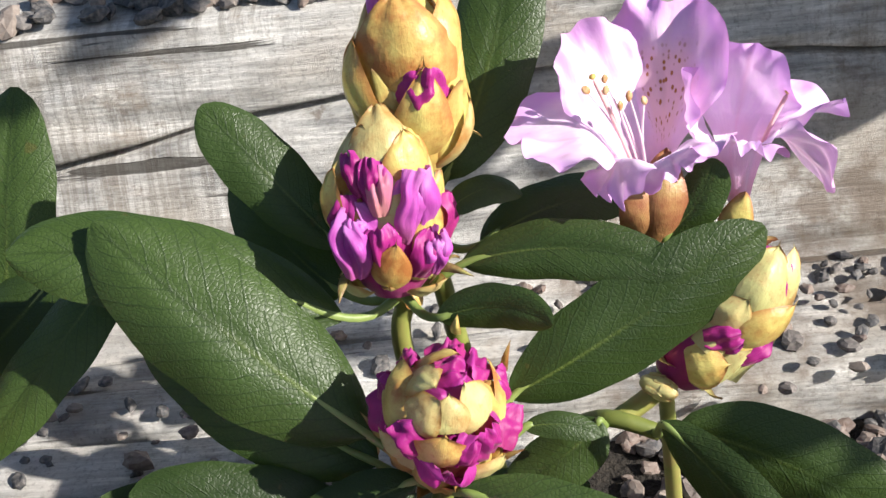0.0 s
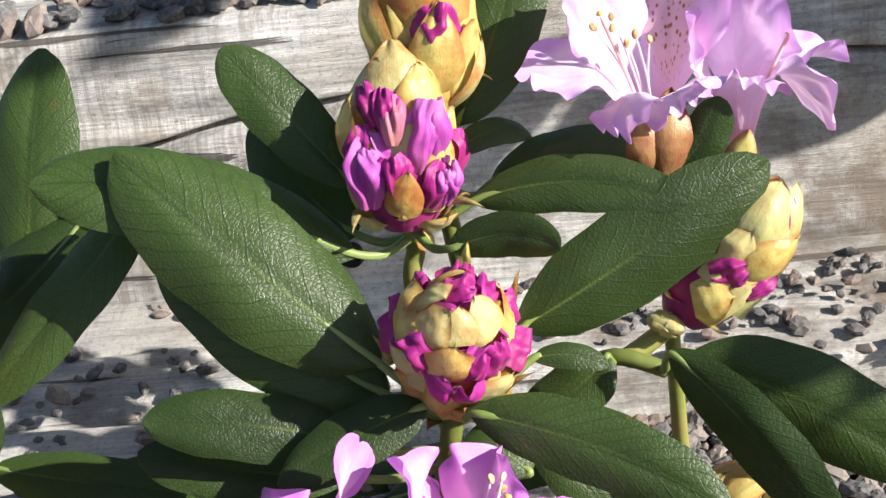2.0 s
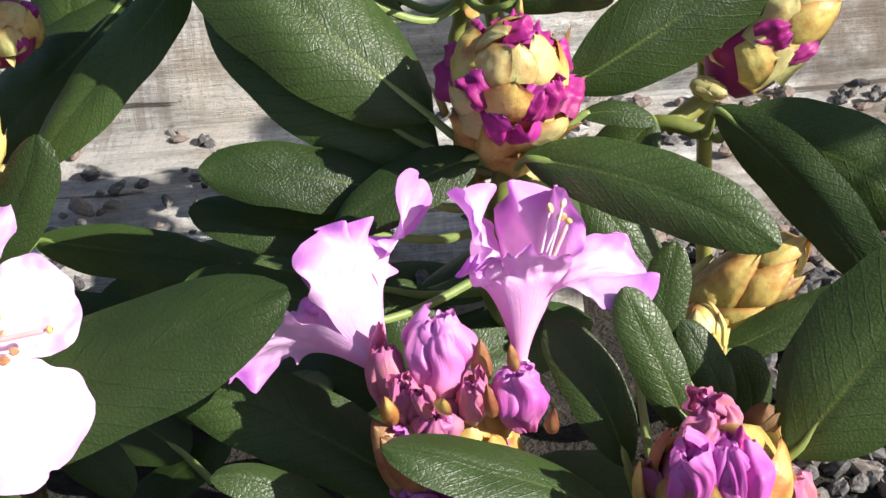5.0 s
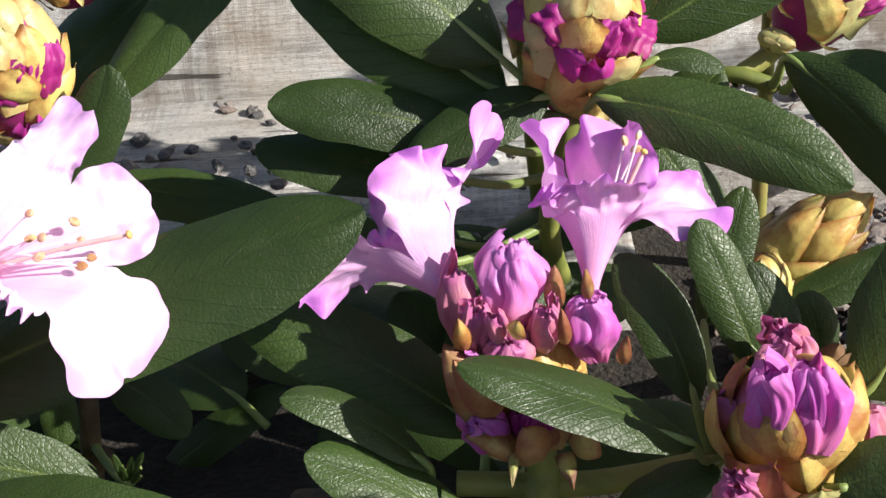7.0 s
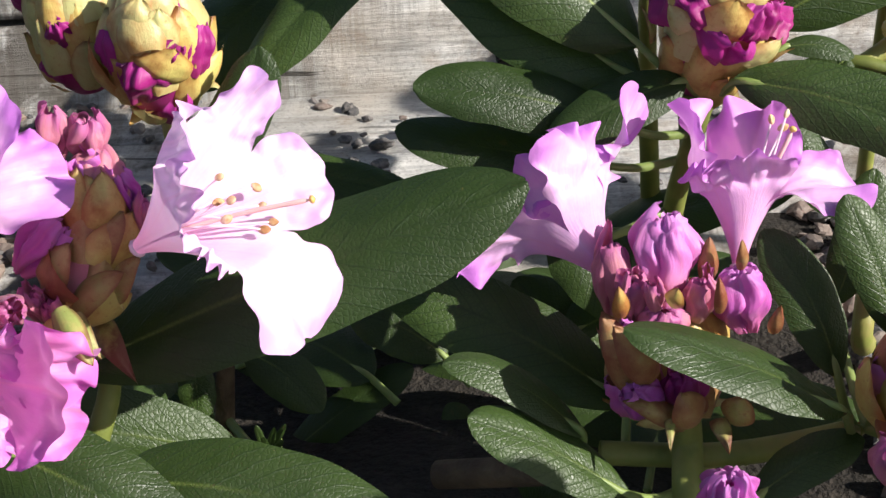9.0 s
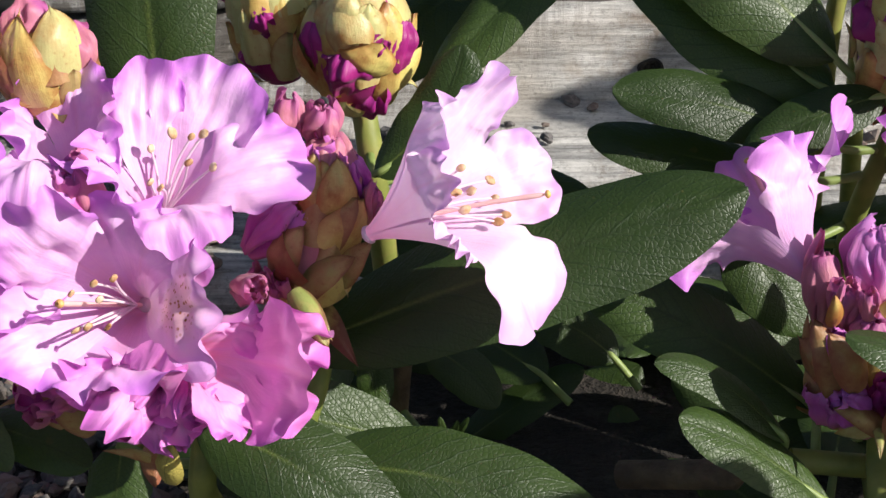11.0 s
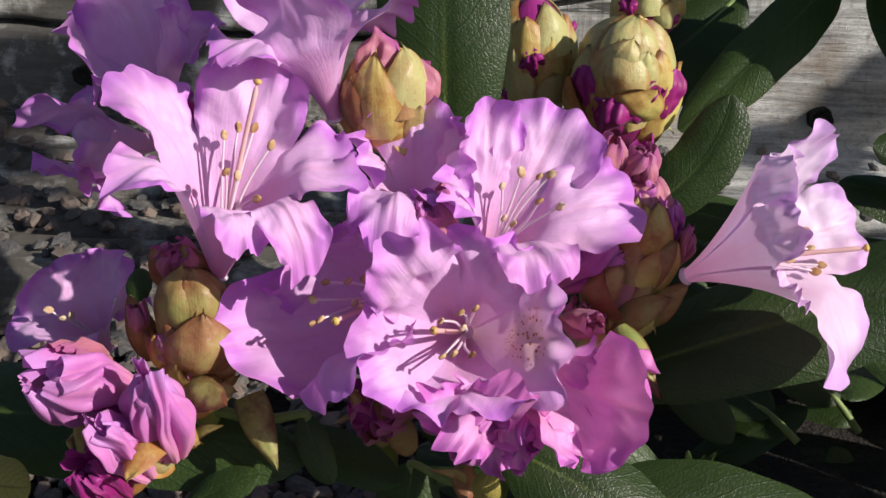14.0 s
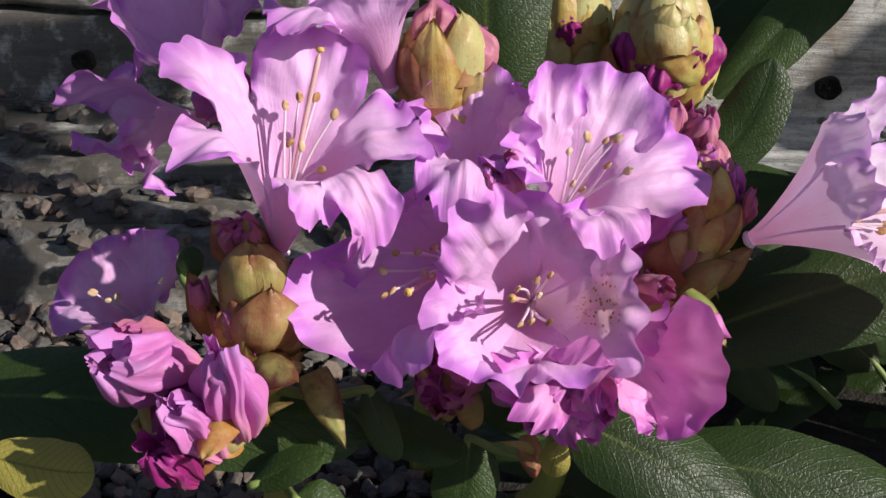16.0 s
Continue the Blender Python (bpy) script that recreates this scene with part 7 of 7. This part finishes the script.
leaf(bush_b, (-0.2505, -0.0197, 0.0591), (-0.2515, -0.0280, 0.0470), (-0.2544, -0.0343, 0.0321), 0.0219, seed=296, foot=(-0.2236, -0.0246, 0.0559))
leaf(bush_b, (-0.4284, -0.0407, 0.0785), (-0.3481, -0.0483, 0.0860), (-0.2787, -0.0482, 0.0770), 0.0365, seed=297)
leaf(bush_b, (-0.3119, -0.0653, 0.0702), (-0.3001, -0.0649, 0.0777), (-0.2897, -0.0631, 0.0823), 0.0113, seed=298, foot=(-0.3083, -0.0429, 0.0698))
leaf(bush_b, (-0.2988, -0.0658, 0.0674), (-0.2920, -0.0675, 0.0651), (-0.2839, -0.0685, 0.0603), 0.0179, seed=299, foot=(-0.3079, -0.0428, 0.0659))
leaf(bush_b, (-0.3842, -0.0783, 0.0871), (-0.3638, -0.0825, 0.0857), (-0.3500, -0.0825, 0.0856), 0.0186, mat=M_LEAF_YELLOW, seed=300)
leaf(bush_b, (-0.2794, -0.0466, 0.0933), (-0.2752, -0.0521, 0.0844), (-0.2695, -0.0554, 0.0746), 0.0100, seed=301, foot=(-0.3088, -0.0464, 0.0919))
leaf(bush_b, (-0.3387, -0.0200, 0.1114), (-0.3372, -0.0179, 0.1164), (-0.3358, -0.0149, 0.1208), 0.0088, seed=302, foot=(-0.3082, -0.0483, 0.0971))
loose_scale(bush_b, (-0.2946, -0.0525, 0.1019), (-0.2835, -0.0642, 0.0840), 0.0155, mat=M_BRACT, keen=1, name="bract", seed=303)
loose_scale(bush_b, (-0.3106, -0.0611, 0.1034), (-0.2935, -0.0664, 0.1121), 0.0128, mat=M_SCALE, seed=304)
loose_scale(bush_b, (-0.3079, -0.0702, 0.0964), (-0.2958, -0.0751, 0.1066), 0.0079, mat=M_BRACT, keen=1, name="bract", seed=305)
loose_scale(bush_b, (-0.3103, -0.0767, 0.0951), (-0.3210, -0.0905, 0.0987), 0.0109, mat=M_SCALE_TAN, seed=306)
loose_scale(bush_b, (-0.3137, -0.0686, 0.1005), (-0.3014, -0.0818, 0.1034), 0.0111, mat=M_SCALE, seed=307)
loose_scale(bush_b, (-0.1879, -0.0264, 0.1163), (-0.1779, -0.0356, 0.1076), 0.0100, mat=M_BRACT, keen=1, name="bract", seed=308)
loose_scale(bush_b, (-0.2325, -0.0403, 0.0755), (-0.2298, -0.0503, 0.0665), 0.0085, mat=M_SCALE_BROWN, seed=309)
loose_scale(bush_b, (-0.1887, -0.0068, 0.1029), (-0.1732, -0.0258, 0.0933), 0.0129, mat=M_BRACT, keen=1, name="bract", seed=310)
loose_scale(bush_b, (-0.2044, -0.0044, 0.0999), (-0.1937, -0.0148, 0.0994), 0.0103, mat=M_SCALE, seed=311)

# stems
stem(bush, [(0.0000, 0.1700, 0.0000), (-0.0097, 0.1124, 0.0677), (-0.0040, 0.0975, 0.1098), (0.0004, 0.0964, 0.1265)], [0.0045, 0.0040, 0.0036, 0.0036])
stem(bush, [(-0.0100, 0.1900, 0.0000), (-0.0162, 0.1533, 0.1283), (-0.0133, 0.1501, 0.1555), (-0.0125, 0.1401, 0.1710)], [0.0045, 0.0036, 0.0034, 0.0034])
stem(bush, [(0.0100, 0.2000, 0.0000), (-0.0039, 0.1701, 0.1691), (-0.0027, 0.1672, 0.2004)], [0.0045, 0.0035, 0.0034])
stem(bush, [(0.0378, 0.1345, 0.1087), (0.0524, 0.1220, 0.1237), (0.0713, 0.1166, 0.1195)], [0.0032, 0.0030, 0.0028])
stem(bush, [(0.0552, 0.1231, 0.1212), (0.0650, 0.1272, 0.1256), (0.0758, 0.1309, 0.1326)], [0.0035, 0.0035, 0.0035])
stem(bush, [(0.0800, 0.2000, 0.0000), (0.0741, 0.1619, 0.1340), (0.0764, 0.1556, 0.1692)], [0.0036, 0.0028, 0.0028])
stem(bush, [(-0.0415, 0.0107, 0.0381), (0.0009, 0.0127, 0.0353), (0.0416, 0.0106, 0.0457)], [0.0040, 0.0040, 0.0040])
stem(bush, [(0.0000, 0.0700, 0.0000), (-0.0143, -0.0032, 0.0298), (-0.0146, 0.0053, 0.0449), (-0.0151, 0.0058, 0.0562)], [0.0060, 0.0050, 0.0050, 0.0045])
stem(bush, [(0.0700, 0.1300, 0.0000), (0.0588, 0.0932, 0.0262), (0.0623, 0.1050, 0.0451)], [0.0050, 0.0040, 0.0040])
stem(bush_b, [(-0.1800, 0.0800, 0.0000), (-0.1786, 0.0622, -0.0027), (-0.1730, 0.0652, 0.0428), (-0.1663, 0.0564, 0.0670)], [0.0045, 0.0040, 0.0035, 0.0030], mat=M_BARK)
stem(bush_b, [(-0.2100, 0.0300, 0.0000), (-0.1975, -0.0119, 0.0526), (-0.1887, -0.0079, 0.0788), (-0.1879, -0.0031, 0.0975)], [0.0050, 0.0040, 0.0035, 0.0035])
stem(bush_b, [(-0.2350, 0.0200, 0.0000), (-0.2250, -0.0242, 0.0451), (-0.2225, -0.0249, 0.0649), (-0.2263, -0.0262, 0.0740)], [0.0050, 0.0045, 0.0040, 0.0040])
stem(bush_b, [(-0.3200, 0.0000, 0.0000), (-0.3075, -0.0427, 0.0620), (-0.3097, -0.0432, 0.0833), (-0.3077, -0.0502, 0.1023)], [0.0050, 0.0045, 0.0040, 0.0040])
stem(bush_b, [(-0.2700, 0.0400, 0.0000), (-0.2608, 0.0064, 0.1269), (-0.2602, 0.0030, 0.1594)], [0.0060, 0.0050, 0.0040])
stem(bush_b, [(-0.1900, 0.1500, 0.0000), (-0.1858, 0.1035, 0.0831), (-0.1900, 0.1075, 0.1242)], [0.0060, 0.0050, 0.0045])
stem(bush, [(-0.0947, 0.0231, 0.0209), (-0.0547, 0.0025, 0.0380)], [0.0050, 0.0050], mat=M_BARK)
loose_scale(bush, (0.0720, 0.0244, 0.0617), (0.0745, 0.0226, 0.0776), 0.0130, mat=M_LITTER, seed=312, curl=0.9)
loose_scale(bush, (0.0738, 0.0230, 0.0629), (0.0788, 0.0214, 0.0750), 0.0100, mat=M_LITTER, roll=70, seed=313, curl=0.9)
leaf(bush, (0.0634, -0.0284, 0.0651), (0.0742, -0.0308, 0.0721), (0.0849, -0.0310, 0.0778), 0.0198, seed=314, foot=(0.0416, 0.0106, 0.0457))
# Unseen leaves and their stem, added to keep sun off the low leaves.
leaf(bush, (0.155, -0.106, 0.165), (0.150, -0.128, 0.190), (0.145, -0.158, 0.205), 0.040, seed=801, roll=70)
leaf(bush, (0.160, -0.106, 0.180), (0.160, -0.132, 0.206), (0.160, -0.162, 0.228), 0.040, seed=803, roll=70)
leaf(bush, (0.165, -0.110, 0.150), (0.165, -0.142, 0.166), (0.165, -0.178, 0.176), 0.040, seed=804, roll=70)
stem(bush, [(0.17, 0.0, 0.0), (0.175, -0.06, 0.08), (0.16, -0.106, 0.165)], [0.005, 0.004, 0.003])

# pebbles
stone(-0.1719, 0.3180, 0.0330, 0.0043, 315)
stone(-0.2025, 0.2372, 0.0330, 0.0034, 316)
stone(-0.2132, 0.2457, 0.0330, 0.0026, 317)
stone(-0.1951, 0.2471, 0.0330, 0.0029, 318)
stone(-0.1551, 0.2749, 0.0330, 0.0038, 319)
stone(-0.1626, 0.2856, 0.0330, 0.0022, 320)
stone(-0.1283, 0.3007, 0.0330, 0.0025, 321)
stone(-0.0480, 0.2675, 0.0330, 0.0053, 322)
stone(-0.2151, 0.2322, 0.0330, 0.0034, 323)
stone(-0.1514, 0.2129, 0.0330, 0.0064, 324)
stone(-0.1634, 0.2315, 0.0330, 0.0028, 325)
stone(-0.1479, 0.2459, 0.0330, 0.0044, 326)
stone(-0.1342, 0.2443, 0.0330, 0.0039, 327)
stone(-0.1320, 0.2302, 0.0330, 0.0043, 328)
stone(-0.1912, 0.2528, 0.0330, 0.0037, 329)
stone(-0.0682, 0.2620, 0.0330, 0.0041, 339)
stone(0.1699, 0.3028, 0.0330, 0.0045, 340)
stone(0.1632, 0.2607, 0.0330, 0.0050, 341)
stone(0.1462, 0.2512, 0.0330, 0.0037, 342)
stone(0.1324, 0.2347, 0.0330, 0.0041, 343)
stone(0.1217, 0.2349, 0.0330, 0.0032, 344)
stone(0.1646, 0.2461, 0.0330, 0.0037, 345)
stone(0.1591, 0.2801, 0.0330, 0.0031, 346)
stone(0.1397, 0.2700, 0.0330, 0.0028, 347)
stone(0.1775, 0.2777, 0.0330, 0.0033, 348)
stone(0.1575, 0.2984, 0.0330, 0.0026, 349)
stone(-0.1039, 0.3241, 0.0330, 0.0040, 352)
stone(-0.0759, 0.3284, 0.0330, 0.0037, 353)
stone(-0.5068, 0.3053, 0.0330, 0.0041, 355)
stone(-0.4603, 0.2130, 0.0330, 0.0056, 356)
stone(-0.4104, 0.1804, 0.0330, 0.0040, 357)
stone(-0.4203, 0.1377, 0.0330, 0.0045, 358)


# ---- low leaves in the shade under the shrubs ----
def understory():
    rnd = random.Random(31)
    for k in range(26):
        x, y = rnd.uniform(-0.22, 0.05), rnd.uniform(-0.01, 0.20)
        z = rnd.uniform(0.006, 0.03)
        a = rnd.uniform(0, math.tau)
        d = Vector((math.cos(a), math.sin(a) * 0.8, rnd.uniform(-0.05, 0.35))) * rnd.uniform(0.06, 0.10)
        b = Vector((x, y, z))
        leaf(bush if x > -0.12 else bush_b, b, b + d * 0.5 + Vector((0, 0, 0.005)), b + d, rnd.uniform(0.026, 0.038), rnd.uniform(-30, 30), seed=k)


understory()


# ---- an unseen bush, added to cast shade on the bed ----
def shade_bush():
    rnd = random.Random(12)
    root = new("unseen_shade_bush", None)
    root.matrix_basis = pose(0.80, 0.25, 0)
    tagged(root, "unseen leafy bush added to cast shade on the gravel bed", "bush")
    for pts in ([(0.80, 0.25, 0), (0.75, 0.293, 0.50), (0.62, 0.228, 0.752), (0.56, -0.016, 0.796)], [(0.80, 0.25, 0), (0.72, 0.27, 0.2), (0.55, 0.26, 0.34)]):
        part("stem", tube_mesh("stem", pts, [0.012, 0.010, 0.007, 0.004][:len(pts)], M_BARK, 10), root)
    # leaf tufts set along the sun's rays to the places they shade
    tufts = [(60, -0.150, 0.009, 0.622, 0.735), (16, -0.28, -0.14, 0.673, 0.748), (14, 0.085, 0.15, 0.370, 0.405), (6, 0.14, 0.18, 0.405, 0.430), (10, 0.12, 0.21, 0.566, 0.602), (10, -0.02, 0.04, 0.335, 0.375), (58, 0.213, 0.403, 0.21, 0.49), (20, 0.093, 0.343, 0.07, 0.18)]
    for k, (y0, y1, z0, z1) in enumerate([q[1:] for q in tufts for _ in range(q[0])]):
        x = rnd.uniform(0.44, 0.60)
        y, z = rnd.uniform(y0, y1), rnd.uniform(z0, z1)
        y, z = y - 0.364 * (x - 0.5), z + 0.614 * (x - 0.5)
        a = rnd.uniform(0, math.tau)
        d = Vector((math.cos(a), math.sin(a), rnd.uniform(-0.6, 0.4))) * (rnd.uniform(0.04, 0.06) if k < 116 else rnd.uniform(0.06, 0.09))
        b = Vector((x, y, z)) - d * 0.5
        leaf(root, b, b + d * 0.5 + Vector((0, 0, 0.006)), b + d, d.length * 0.55, rnd.uniform(-60, 60), seed=k)


shade_bush()
